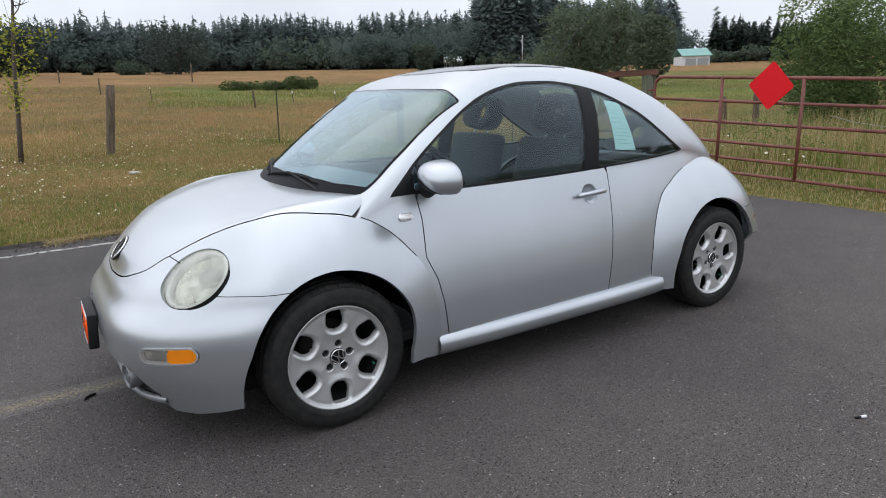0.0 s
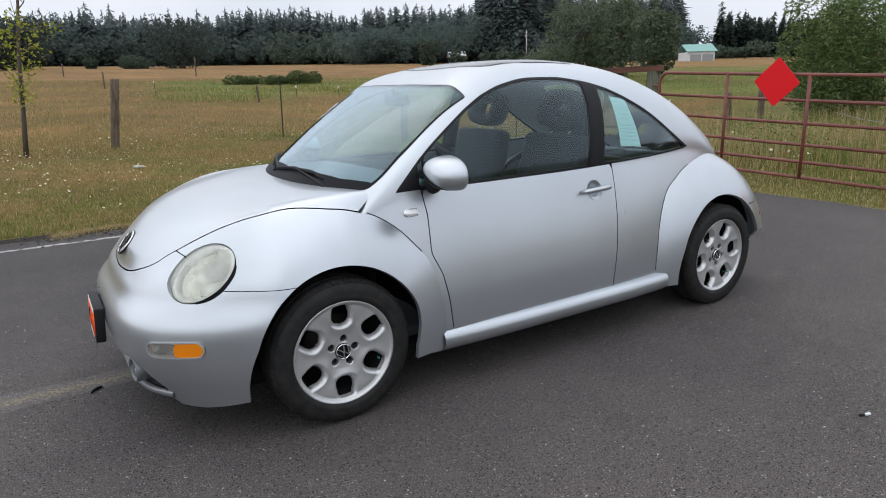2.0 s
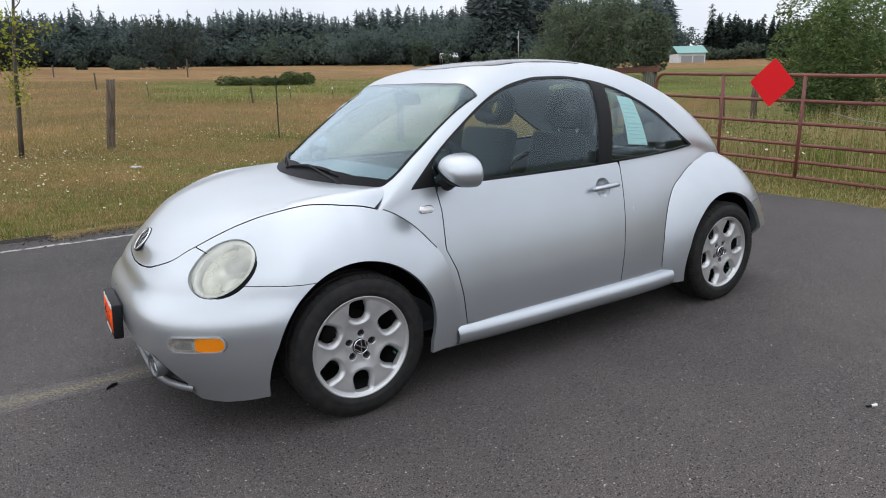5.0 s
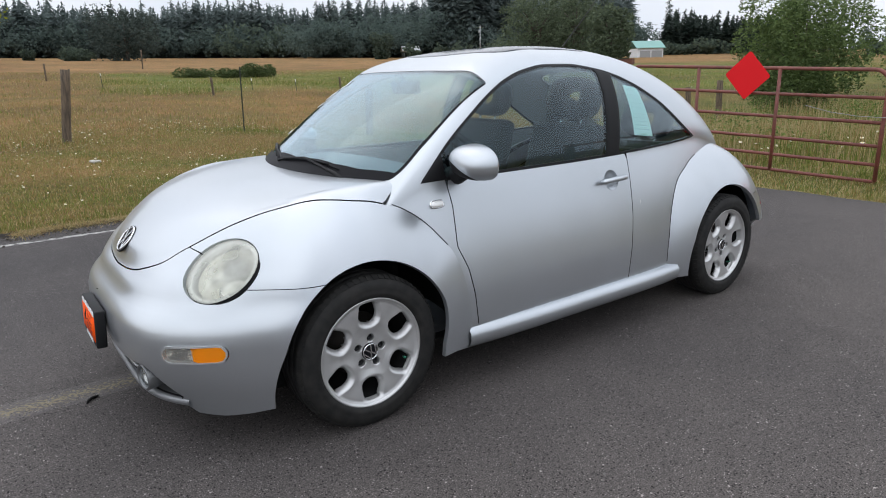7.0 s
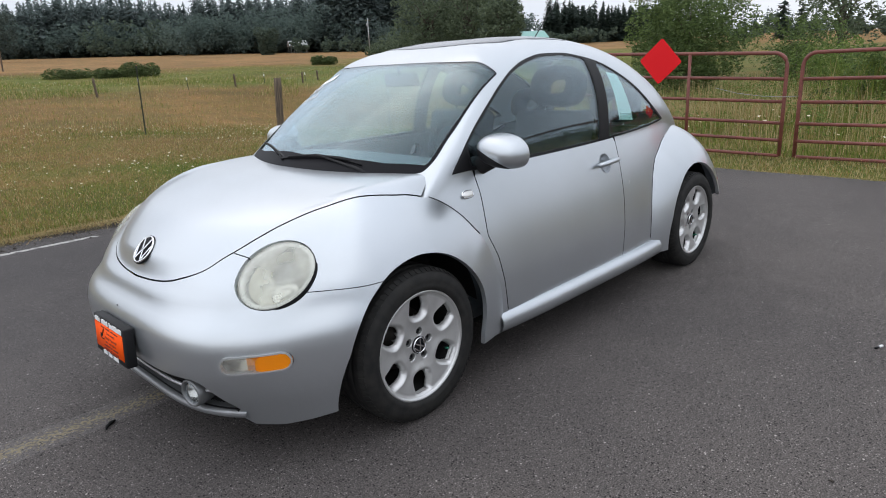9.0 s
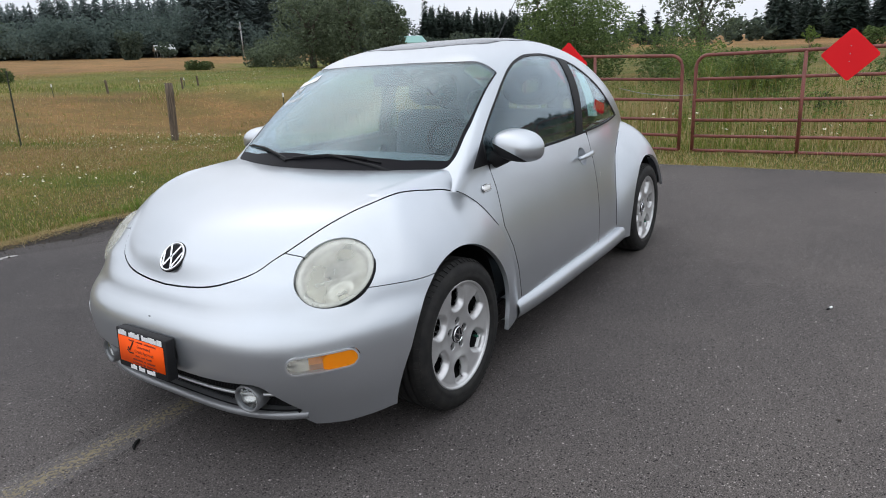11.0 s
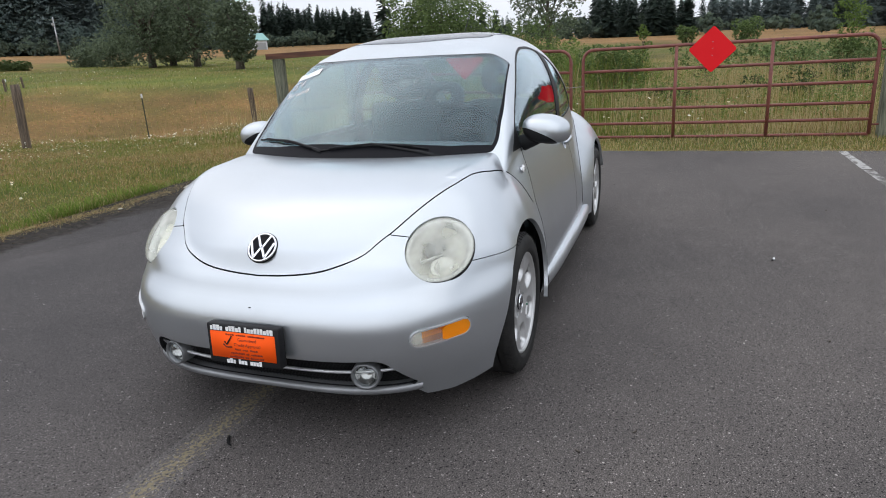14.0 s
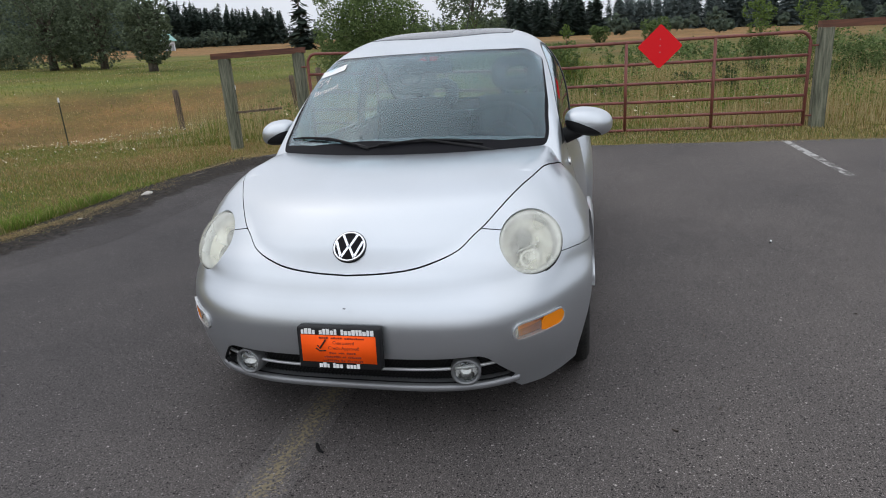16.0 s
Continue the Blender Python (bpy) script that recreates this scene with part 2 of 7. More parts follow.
def pane(name, tint, face_on=0.05, gloss=(0.86, 0.95, 1.0), grow=2.8):
    """Thin glass: clear, tinted, with a mirror that grows towards grazing view."""
    m = bpy.data.materials.new(name)
    m.use_nodes = True
    m.node_tree.nodes.remove(m.node_tree.nodes["Principled BSDF"])
    out = m.node_tree.nodes["Material Output"]
    clear = node(m, "ShaderNodeBsdfTransparent", Color=(*tint, 1))
    shine = node(m, "ShaderNodeBsdfGlossy", Color=(*gloss, 1), Roughness=0.015)
    lw = node(m, "ShaderNodeLayerWeight", Blend=0.5)
    pw = node(m, "ShaderNodeMath")
    pw.operation = "POWER"
    pw.inputs[1].default_value = grow
    mr = node(m, "ShaderNodeMapRange")
    mr.inputs["To Min"].default_value = face_on
    mix = node(m, "ShaderNodeMixShader")
    link(m, lw.outputs["Facing"], pw.inputs[0])
    link(m, pw.outputs["Value"], mr.inputs["Value"])
    link(m, mr.outputs["Result"], mix.inputs["Fac"])
    link(m, clear.outputs["BSDF"], mix.inputs[1])
    link(m, shine.outputs["BSDF"], mix.inputs[2])
    link(m, mix.outputs["Shader"], out.inputs["Surface"])
    return m


windscreen_glass = pane("windscreen_glass", (0.76, 0.875, 0.895), 0.030, grow=3.2)
side_glass = pane("tinted_side_glass", (0.86, 0.925, 0.94), 0.022, grow=3.4)
sunroof_glass = shader("dark_sunroof_glass", (0.035, 0.04, 0.045), 0.12, 0.0, Specular_IOR_Level=0.3)
clear_lens = pane("clear_lamp_lens", (0.96, 0.97, 0.95), 0.04)
# headlamp plastic, yellowed and hazy
hazy_lens = bpy.data.materials.new("hazy_headlamp_plastic")
hazy_lens.use_nodes = True
hz = hazy_lens.node_tree.nodes["Principled BSDF"]
hz.inputs["Base Color"].default_value = (0.86, 0.86, 0.78, 1)
hz.inputs["Roughness"].default_value = 0.12
hclear = node(hazy_lens, "ShaderNodeBsdfTransparent", Color=(0.95, 0.96, 0.90, 1))
hmix = node(hazy_lens, "ShaderNodeMixShader", Fac=0.5)
hcr = grain(hazy_lens, 9.0, (0.20, 0.20, 0.20), (0.44, 0.44, 0.44), 0.3, 0.7, 3.0)
link(hazy_lens, hcr, hmix.inputs["Fac"])
link(hazy_lens, hclear.outputs["BSDF"], hmix.inputs[1])
link(hazy_lens, hz.outputs["BSDF"], hmix.inputs[2])
link(hazy_lens, hmix.outputs["Shader"], hazy_lens.node_tree.nodes["Material Output"].inputs["Surface"])
# clear indicator plastic with fine upright flutes
fluted_lens = shader("fluted_indicator_plastic", (0.72, 0.72, 0.70), 0.15, 0.0, Coat_Weight=0.35)
fl_clear = node(fluted_lens, "ShaderNodeBsdfTransparent", Color=(0.97, 0.96, 0.93, 1))
fl_mix = node(fluted_lens, "ShaderNodeMixShader")
fl_tc = node(fluted_lens, "ShaderNodeTexCoord")
fl_wave = node(fluted_lens, "ShaderNodeTexWave", Scale=75.0, Distortion=0.0)
fl_range = node(fluted_lens, "ShaderNodeMapRange")
fl_range.inputs["To Min"].default_value, fl_range.inputs["To Max"].default_value = 0.03, 0.13
link(fluted_lens, fl_tc.outputs["Object"], fl_wave.inputs["Vector"])
link(fluted_lens, fl_wave.outputs["Fac"], fl_range.inputs["Value"])
link(fluted_lens, fl_range.outputs["Result"], fl_mix.inputs["Fac"])
link(fluted_lens, fl_clear.outputs["BSDF"], fl_mix.inputs[1])
link(fluted_lens, fluted_lens.node_tree.nodes["Principled BSDF"].outputs["BSDF"], fl_mix.inputs[2])
link(fluted_lens, fl_mix.outputs["Shader"], fluted_lens.node_tree.nodes["Material Output"].inputs["Surface"])
lamp_bowl = shader("lamp_reflector", (0.86, 0.85, 0.79), 0.28, 0.45)
signal_bowl = shader("indicator_reflector", (0.62, 0.62, 0.60), 0.22, 0.8)

# ---------- the silver car ----------
# x forward, y to its left side, z up; the ground under it is z = 0
AXLE, HUB = 1.254, 0.31
car = tagged(empty("car"), "silver two-door retro bubble-shaped car parked on asphalt", "car")
car.scale = (1.0, 1.055, 1.003)


def hood_profile(u):
    return spline(u, [0.9, 1.1, 1.25, 1.4, 1.55, 1.66, 1.79, 1.89, 1.944, 1.98, 2.01, 2.05],
                  [0.928, 0.938, 0.940, 0.934, 0.917, 0.893, 0.842, 0.762, 0.702, 0.655, 0.60, 0.50])


def hood_height(x, y):
    return hood_profile(x + 0.52 * y * y)


HOOD_X = [1.0, 1.065, 1.27, 1.48, 1.56, 1.645, 1.718, 1.781, 1.826, 1.866, 1.897, 1.922, 1.941, 1.955, 1.964, 1.968]
HOOD_Y = [0.700, 0.698, 0.663, 0.607, 0.572, 0.532, 0.494, 0.457, 0.421, 0.389, 0.350, 0.303, 0.25, 0.18, 0.09, 0.0]


def hood_edge(V):
    """Negative inside the outline of the hood, in plan."""
    x, y = V[:, 0], np.abs(V[:, 1])
    side = y - spline(x, HOOD_X, HOOD_Y)
    tip = x - spline(y, HOOD_Y[::-1], HOOD_X[::-1])
    return np.where(x > 1.8, np.maximum(tip, -0.3), side)


def cowl_line(V):
    x, y = V[:, 0], np.abs(V[:, 1])
    return np.where(y < 0.652, 1.175 - 0.36 * y * y, 1.022 + 2.0 * (y - 0.652)) - x


FENDER_A = [-90, -20, 0, 30, 45, 60, 69, 90, 100, 110, 123, 133, 143, 155, 167, 180, 200, 270]
FENDER_R = [0.88, 0.88, 0.87, 0.84, 0.78, 0.71, 0.682, 0.668, 0.682, 0.692, 0.715, 0.74, 0.78, 0.81, 0.835, 0.85, 0.86, 0.86]
REAR_A = [-90, -20, 0, 15, 30, 45, 60, 90, 120, 150, 180, 200, 270]
REAR_R = [0.86, 0.86, 0.85, 0.83, 0.80, 0.76, 0.69, 0.632, 0.655, 0.69, 0.73, 0.76, 0.80]


def pod(x, y, z, cx, angles, radii, wide=0.462):
    dx, dz = x - cx, z - HUB
    r = np.hypot(dx, dz)
    a = np.degrees(np.arctan2(dz, dx))
    a = np.where(a < -90, a + 360, a)
    R = spline(a, angles, radii)
    s = np.clip((np.abs(y) - 0.40) / wide, 0, None)
    return s ** 2.3 + (r / R) ** 2.5 - 1


def smooth_max(a, b, k):
    h = np.clip(0.5 + 0.5 * (a - b) / k, 0, 1)
    return b + (a - b) * h + k * h * (1 - h)


def nose_x(y, z):
    y = np.abs(y)
    x0 = spline(z, [0.0, 0.15, 0.22, 0.30, 0.38, 0.45, 0.50, 0.53, 0.56, 0.59, 0.625, 0.66, 0.70, 0.762, 0.80, 0.842, 0.893, 0.93, 1.0],
                [1.93, 1.985, 2.015, 2.05, 2.070, 2.074, 2.064, 2.046, 2.016, 1.988, 1.970, 1.947, 1.903, 1.836, 1.787, 1.725, 1.62, 1.50, 1.2])
    mid = 0.020 * np.exp(-(y / 0.42) ** 4) * np.exp(-((z - 0.60) / 0.035) ** 2)
    return x0 - 0.010 + mid - 1.003 * y ** 4.07


def front_mask(x, y, z):
    return smooth_max((x - nose_x(y, z)) * 2.2, pod(x, y, z, AXLE, FENDER_A, FENDER_R), 0.10)


def tail_x(y, z):
    x0 = spline(z, [0.0, 0.2, 0.35, 0.48, 0.55, 0.62, 0.75, 0.9, 1.0], [1.90, 1.95, 1.985, 1.985, 1.96, 1.90, 1.80, 1.62, 1.4])
    return x0 - 0.9 * np.abs(y) ** 5.5


def rear_mask(x, y, z):
    return smooth_max((-x - tail_x(y, z)) * 2.2, pod(x, y, z, -AXLE, REAR_A, REAR_R), 0.10)


def cast(f, origin, az, el, far=1.35):
    """The outer surface of a solid f < 0, seen along rays from a point inside."""
    A, E = np.meshgrid(np.radians(az), np.radians(el), indexing="ij")
    D = np.stack([np.cos(E) * np.cos(A), np.cos(E) * np.sin(A), np.sin(E)], -1).reshape(-1, 3)
    o = np.array(origin)
    lo, hi = np.zeros(len(D)), np.full(len(D), far)
    seen = np.zeros(len(D), bool)
    for s in np.linspace(far, 0.02, 90):
        p = o + D * s
        inside = (f(p[:, 0], p[:, 1], p[:, 2]) < 0) & ~seen
        lo[inside] = s
        hi[inside] = s + far / 80
        seen |= inside
    for _ in range(18):
        mid = (lo + hi) / 2
        p = o + D * mid[:, None]
        ins = f(p[:, 0], p[:, 1], p[:, 2]) < 0
        lo, hi = np.where(ins, mid, lo), np.where(ins, hi, mid)
    return o + D * lo[:, None], grid_faces(len(az), len(el))


def field_arch(cx, r=0.372, tuck=0.11):
    def f(V):
        dx, dz = V[:, 0] - cx, V[:, 2] - HUB
        low = np.clip(0.16 - dz, 0, 0.3)
        grow = np.where(dx > 0, 1 + 0.5 * np.clip(0.1 - dz, 0, 0.3), 1 - tuck * np.clip(low / 0.2, 0, 1) ** 1.3 + 0.30 * np.clip(-0.04 - dz, 0, 1))
        return np.where(np.abs(V[:, 1]) > 0.3, r * grow - np.hypot(dx, dz), -1)
    return f


# the headlamps are ovals, their long axis rising towards the outside
LAMP_C, LAMP_N = np.array([1.7413, 0.618, 0.6962]), np.array([0.631, 0.441, 0.655])
LAMP_N = LAMP_N / np.linalg.norm(LAMP_N)
LAMP_R, LAMP_LONG, LAMP_SHORT, LAMP_TURN = 0.130, 1.109, 0.870, 0.693


def lamp_axes(side):
    """Normal, long and short direction of a headlamp."""
    n = Vector((LAMP_N[0], side * LAMP_N[1], LAMP_N[2]))
    u = Vector((0, 0, 1)).cross(n).normalized()
    v = n.cross(u)
    w = LAMP_TURN if side > 0 else math.pi - LAMP_TURN
    e = u * math.cos(w) + v * math.sin(w)
    return n, e, n.cross(e)


def lamp_offset(V, side):
    """Distance along the lamp's axis, and the oval's own radius, of points."""
    n, e, f = (np.array(q) for q in lamp_axes(side))
    d = V - LAMP_C * np.array([1, side, 1])
    return d @ n, np.hypot(d @ e / LAMP_LONG, d @ f / LAMP_SHORT)


def field_lamp(V):
    out = np.full(len(V), -1.0)
    for side in (1, -1):
        along, off = lamp_offset(V, side)
        out = np.where((np.abs(along) < 0.2) & (V[:, 1] * side > 0), LAMP_R + 0.0022 - off, out)
    return out


def seat_lamps(V):
    """Draws the skin round each headlamp level with the lamp's rim, so that it sits flush."""
    W = V.copy()
    for side in (1, -1):
        along, off = lamp_offset(W, side)
        y_in = (LAMP_C[1] - side * W[:, 1]) / np.maximum(off, 0.02)
        w = np.clip((LAMP_R + 0.070 - off) / 0.062, 0, 1)
        w = w * w * (3 - 2 * w) * (np.abs(along) < 0.2) * np.clip(0.75 + y_in, 0, 1)
        W += np.array(lamp_axes(side)[0]) * (np.clip(-0.004 - along, 0, None) * w)[:, None]
    return W


def bumper_split(V):
    """Height above the seam between bumper and front wings."""
    y = np.abs(V[:, 1])
    return V[:, 2] - spline(y, [0.0, 0.40, 0.45, 0.52, 0.60, 0.70, 0.78, 0.84, 0.9], [0.77, 0.77, 0.757, 0.745, 0.70, 0.642, 0.636, 0.630, 0.628])


def under_hood(V):
    """Negative where the wings and bumper stay: outside the hood's outline, or well below it."""
    below = V[:, 2] - hood_height(V[:, 0], V[:, 1]) + 0.010
    return np.where(hood_edge(V) > -0.10, -hood_edge(V) + 0.0035, np.minimum(0.1, below))


def grille_field(V):
    """Negative inside the lower front air opening: level top, ends that slant out towards the lip."""
    y, z = np.abs(V[:, 1]), V[:, 2]
    low = 0.208 + 0.016 * (y / 0.6) ** 3 - z
    high = z - 0.342 - 0.012 * np.clip(y / 0.5, 0, 1) ** 3
    end = (y + 0.80 * (z - 0.21) - 0.588) * 0.78
    f = smooth_max(smooth_max(high, end, 0.03), low, 0.008)
    return np.where(V[:, 0] > 1.6, f, 0.1)


def field_signal(V, grow=0.0):
    """Negative inside the pill-shaped front indicator."""
    x, y, z = V[:, 0], np.abs(V[:, 1]), V[:, 2]
    s = ((x - 1.8725) * -0.741 + (y - 0.648) * 0.671)
    w = z - 0.425 - 0.05 * s
    q = np.clip(np.abs(s) - 0.089, 0, None)
    return np.where(x > 1.5, np.hypot(q, w) - 0.033 - grow, 0.5)


MV, MF = cast(front_mask, (1.15, 0, 0.42), np.linspace(-140, 140, 281), np.linspace(-28, 84, 113))
MV = seat_lamps(MV)
MV, MF = clip(MV, MF, lambda V: 0.645 - V[:, 0])
MV, MF = clip(MV, MF, field_arch(AXLE))
MV, MF = clip(MV, MF, lambda V: np.where(V[:, 0] < 1.0, 0.63 - np.abs(V[:, 1]), -1.0))
MV, MF = clip(MV, MF, field_lamp)
MV, MF = clip(MV, MF, under_hood)
bottom = lambda V: lerp(np.abs(V[:, 1]), [0, 0.555, 0.582, 0.66, 0.72, 0.80, 0.9], [0.200, 0.200, 0.164, 0.160, 0.172, 0.198, 0.20]) - V[:, 2]
MV, MF = clip(MV, MF, bottom)
MV, MF = clip(MV, MF, lambda V: np.where(V[:, 0] < AXLE, 0.214 - V[:, 2], -1.0))
BV, BF = clip(MV, MF, lambda V: np.where(V[:, 0] > 1.25, bumper_split(V) + 0.0014, 1.0))
BV, BF = clip(BV, BF, lambda V: -grille_field(V))
SKIN = (BV, BF)
BV, BF = clip(BV, BF, lambda V: -field_signal(V, 0.002))
front_bumper = panel("front_bumper", BV, BF, [silver, black_plastic, seal], car, 0.018, 0.0)
for side, nm in ((1, "front_wing"), (-1, "front_wing")):
    WV, WF = clip(MV, MF, lambda V: np.where(V[:, 0] > 1.25, -bumper_split(V) + 0.0014, -1.0))
    WV, WF = clip(WV, WF, lambda V: 0.05 - side * V[:, 1])
    panel(nm, WV, WF, [silver, dark_well, seal], car, 0.018, 0.0)

RV, RF = cast(rear_mask, (-1.15, 0, 0.42), np.linspace(40, 320, 281), np.linspace(-28, 84, 113))
RV, RF = clip(RV, RF, lambda V: V[:, 0] + 0.66)
RV, RF = clip(RV, RF, field_arch(-AXLE + 0.01, 0.378, 0.05))
RV, RF = clip(RV, RF, lambda V: np.where(V[:, 0] > -1.5, 0.50 - np.abs(V[:, 1]), -1.0))
RV, RF = clip(RV, RF, lambda V: np.where(V[:, 0] > -AXLE, 0.205, lerp(np.abs(V[:, 1]), [0.45, 0.58, 0.66, 0.80], [0.22, 0.27, 0.35, 0.42])) - V[:, 2])
split_rear = lambda V: np.where(V[:, 0] < -1.5, V[:, 2] - 0.60, 1.0)
QV, QF = clip(RV, RF, lambda V: split_rear(V) + 0.002)
panel("rear_bumper", QV, QF, [silver, silver, silver], car, 0.018, 0.0)
for side in (1, -1):
    WV, WF = clip(RV, RF, lambda V: np.where(V[:, 0] < -1.5, 0.602 - V[:, 2], -1.0))
    WV, WF = clip(WV, WF, lambda V: 0.35 - side * V[:, 1])
    panel("rear_wing", WV, WF, [silver, dark_well, seal], car, 0.018, 0.0)

# hood
gx, gy = np.linspace(0.93, 2.0, 200), np.linspace(-0.715, 0.715, 171)
GX, GY = np.meshgrid(gx, gy, indexing="ij")
HV = np.stack([GX, GY, hood_height(GX, GY)], -1).reshape(-1, 3)
HF = grid_faces(len(gx), len(gy))
# near its rim the hood settles onto the wings and the nose
lo_z, hi_z = np.full(len(HV), 0.4), np.full(len(HV), 1.12)
for top in np.linspace(1.12, 0.4, 121):
    hit_m = (front_mask(HV[:, 0], HV[:, 1], np.full(len(HV), top)) < 0) & (lo_z == 0.4)
    lo_z[hit_m], hi_z[hit_m] = top, top + 0.006
for _ in range(12):
    mz = (lo_z + hi_z) / 2
    ins = front_mask(HV[:, 0], HV[:, 1], mz) < 0
    lo_z, hi_z = np.where(ins, mz, lo_z), np.where(ins, hi_z, mz)
reach = np.where(HV[:, 0] < 1.45, 0.085, 0.04)
near = np.clip(1 + hood_edge(HV) / reach, 0, 1)
near = near * near * (3 - 2 * near) * (np.abs(lo_z - HV[:, 2]) < 0.09)
HV[:, 2] += (lo_z + 0.002 - HV[:, 2]) * near
HV, HF = clip(HV, HF, hood_edge)
HV, HF = clip(HV, HF, cowl_line)
panel("hood", HV, HF, [silver, dark_well, seal], car, 0.02, 0.0)

# ---- cabin: one smooth skin, cut into roof, doors, quarters and glass ----
def roof_line(x):
    return spline(x, [-2.0, -1.92, -1.85, -1.75, -1.6, -1.4, -1.2, -1.0, -0.8, -0.6, -0.4, -0.15, 0.0, 0.2, 0.4, 0.54, 0.7, 0.87, 1.05, 1.2, 1.32],
                  [0.30, 0.50, 0.68, 0.85, 1.0, 1.145, 1.26, 1.35, 1.417, 1.462, 1.487, 1.498, 1.495, 1.474, 1.434, 1.386, 1.298, 1.186, 1.055, 0.94, 0.84])


def belt_half(x):
    return spline(x, [-2.0, -1.92, -1.75, -1.5, -1.24, -1.1, -0.8, -0.4, 0.0, 0.5, 0.9, 1.05, 1.3],
                  [0.20, 0.32, 0.46, 0.55, 0.605, 0.63, 0.668, 0.690, 0.694, 0.697, 0.699, 0.700, 0.68])


def belt_z(x):
    return spline(x, [-2.0, -1.8, -1.5, -1.1, -0.4, 0.0, 0.6, 0.8, 0.95, 1.1, 1.3], [0.25, 0.55, 0.86, 0.955, 0.935, 0.935, 0.935, 0.925, 0.88, 0.82, 0.76])


def square(x):
    """How boxy the section of the cabin is: fuller at the windscreen's shoulders."""
    return float(lerp(x, [-0.1, 0.45, 1.3], [4.5, 5.8, 5.8]))


def bowed(x, y, z):
    """Bows the windscreen in plan, so that its foot follows the hood."""
    w = np.clip((x - 0.34) / 0.22, 0, 1)
    b = roof_line(x + 0.45 * w * w * (3 - 2 * w) * np.asarray(y) ** 2)
    h = np.clip(0.5 + 0.5 * (z - b) / 0.02, 0, 1)
    return np.where(x > 0.34, z + (b - z) * h - 0.02 * h * (1 - h) * w, z)


SIDE_Z = [0.15, 0.3, 0.43, 0.55, 0.67, 0.82, 0.94, 1.0]
SIDE_Y = [0.772, 0.790, 0.786, 0.773, 0.753, 0.718, 0.684, 0.665]
NS, NL = 72, 30
stations = np.linspace(-1.93, 1.28, 215)
rows = []
for x in stations:
    zb, zt, yb = belt_z(x), max(roof_line(x), belt_z(x) + 0.02), belt_half(x)
    low = np.linspace(0.19, zb, NL)
    ylow = spline(low, SIDE_Z, SIDE_Y) * yb / spline(zb, SIDE_Z, SIDE_Y)
    ph = np.linspace(0, math.pi / 2, 500)
    c, s = np.cos(ph) ** (2 / square(x)), np.sin(ph) ** (2 / 2.3)
    yy, zz = yb * c * (1 - 0.05 * s), zb + (zt - zb) * s
    run = np.concatenate([[0], np.cumsum(np.hypot(np.diff(yy), np.diff(zz)))])
    at = np.linspace(0, run[-1], NS)
    yu, zu = np.interp(at, run, yy), np.interp(at, run, zz)
    zu = bowed(x, yu, zu)
    ys, zs = np.concatenate([ylow[:-1], yu]), np.concatenate([low[:-1], zu])
    rows.append(np.stack([np.full(len(ys), x), ys, zs], -1))
half = np.array(rows)
full = np.concatenate([half, half[:, -2::-1] * np.array([1, -1, 1])], axis=1)
CV = full.reshape(-1, 3)
CF = grid_faces(full.shape[0], full.shape[1])
test = normals(CV, CF)
if test[(len(stations) // 2) * full.shape[1] + 3][1] < 0:
    CF = [tuple(reversed(q)) for q in CF]
for a in (AXLE, -AXLE):
    CV, CF = clip(CV, CF, lambda V: np.where(V[:, 2] < 0.9, 0.45 - np.hypot(V[:, 0] - a, V[:, 2] - HUB), -1))
CV, CF = clip(CV, CF, lambda V: V[:, 0] - 1.27)
CV, CF = clip(CV, CF, lambda V: np.where(np.abs(V[:, 1]) > 0.60, V[:, 0] - 1.10, -1))

DLO_X = [-1.115, -0.98, -0.87, -0.76, -0.6, -0.45, -0.3, -0.1, 0.05, 0.22, 0.36, 0.47, 0.63, 0.78, 0.925]
DLO_Z = [0.975, 1.055, 1.125, 1.195, 1.275, 1.335, 1.372, 1.396, 1.395, 1.371, 1.328, 1.275, 1.172, 1.06, 0.925]


def dlo_low(x):
    return spline(x, [-1.2, -1.1, -0.4, 0.0, 0.5, 0.8, 0.95], [0.985, 0.970, 0.938, 0.930, 0.928, 0.928, 0.925])


def field_dlo(V, grow=0.0):
    """Negative inside the arched outline of the side windows."""
    x, z = V[:, 0], V[:, 2]
    top = z - spline(x, DLO_X, DLO_Z)
    slope = np.abs((spline(x + 0.01, DLO_X, DLO_Z) - spline(x - 0.01, DLO_X, DLO_Z)) / 0.02)
    top = top / np.sqrt(1 + slope ** 2)
    f = np.maximum(np.maximum(top, dlo_low(x) - z), np.maximum(x - 0.93, -1.12 - x)) - grow
    return np.where(np.abs(V[:, 1]) > 0.45, f, 0.2)


def field_screen(V):
    """Negative inside the windscreen."""
    x, y, z = V[:, 0], np.abs(V[:, 1]), V[:, 2]
    header = (0.548 - 0.26 * y * y) - x
    edge = spline(x, [0.40, 0.455, 0.58, 0.70, 0.85, 1.0, 1.025, 1.06, 1.3], [1.335, 1.315, 1.257, 1.182, 1.072, 0.957, 0.942, 0.935, 0.90]) - z
    return np.maximum(header, edge * 0.75)


def field_sunroof(V):
    x, y = V[:, 0], np.abs(V[:, 1])
    cx, hx, hy, rr = 0.0, 0.33, 0.40, 0.06
    qx, qy = np.abs(x - cx + 0.09 * (y / 0.4) ** 2) - hx + rr, y - hy + rr
    d = np.hypot(np.clip(qx, 0, None), np.clip(qy, 0, None)) + np.minimum(np.maximum(qx, qy), 0) - rr
    return np.where(V[:, 2] > 1.3, d, 0.5)


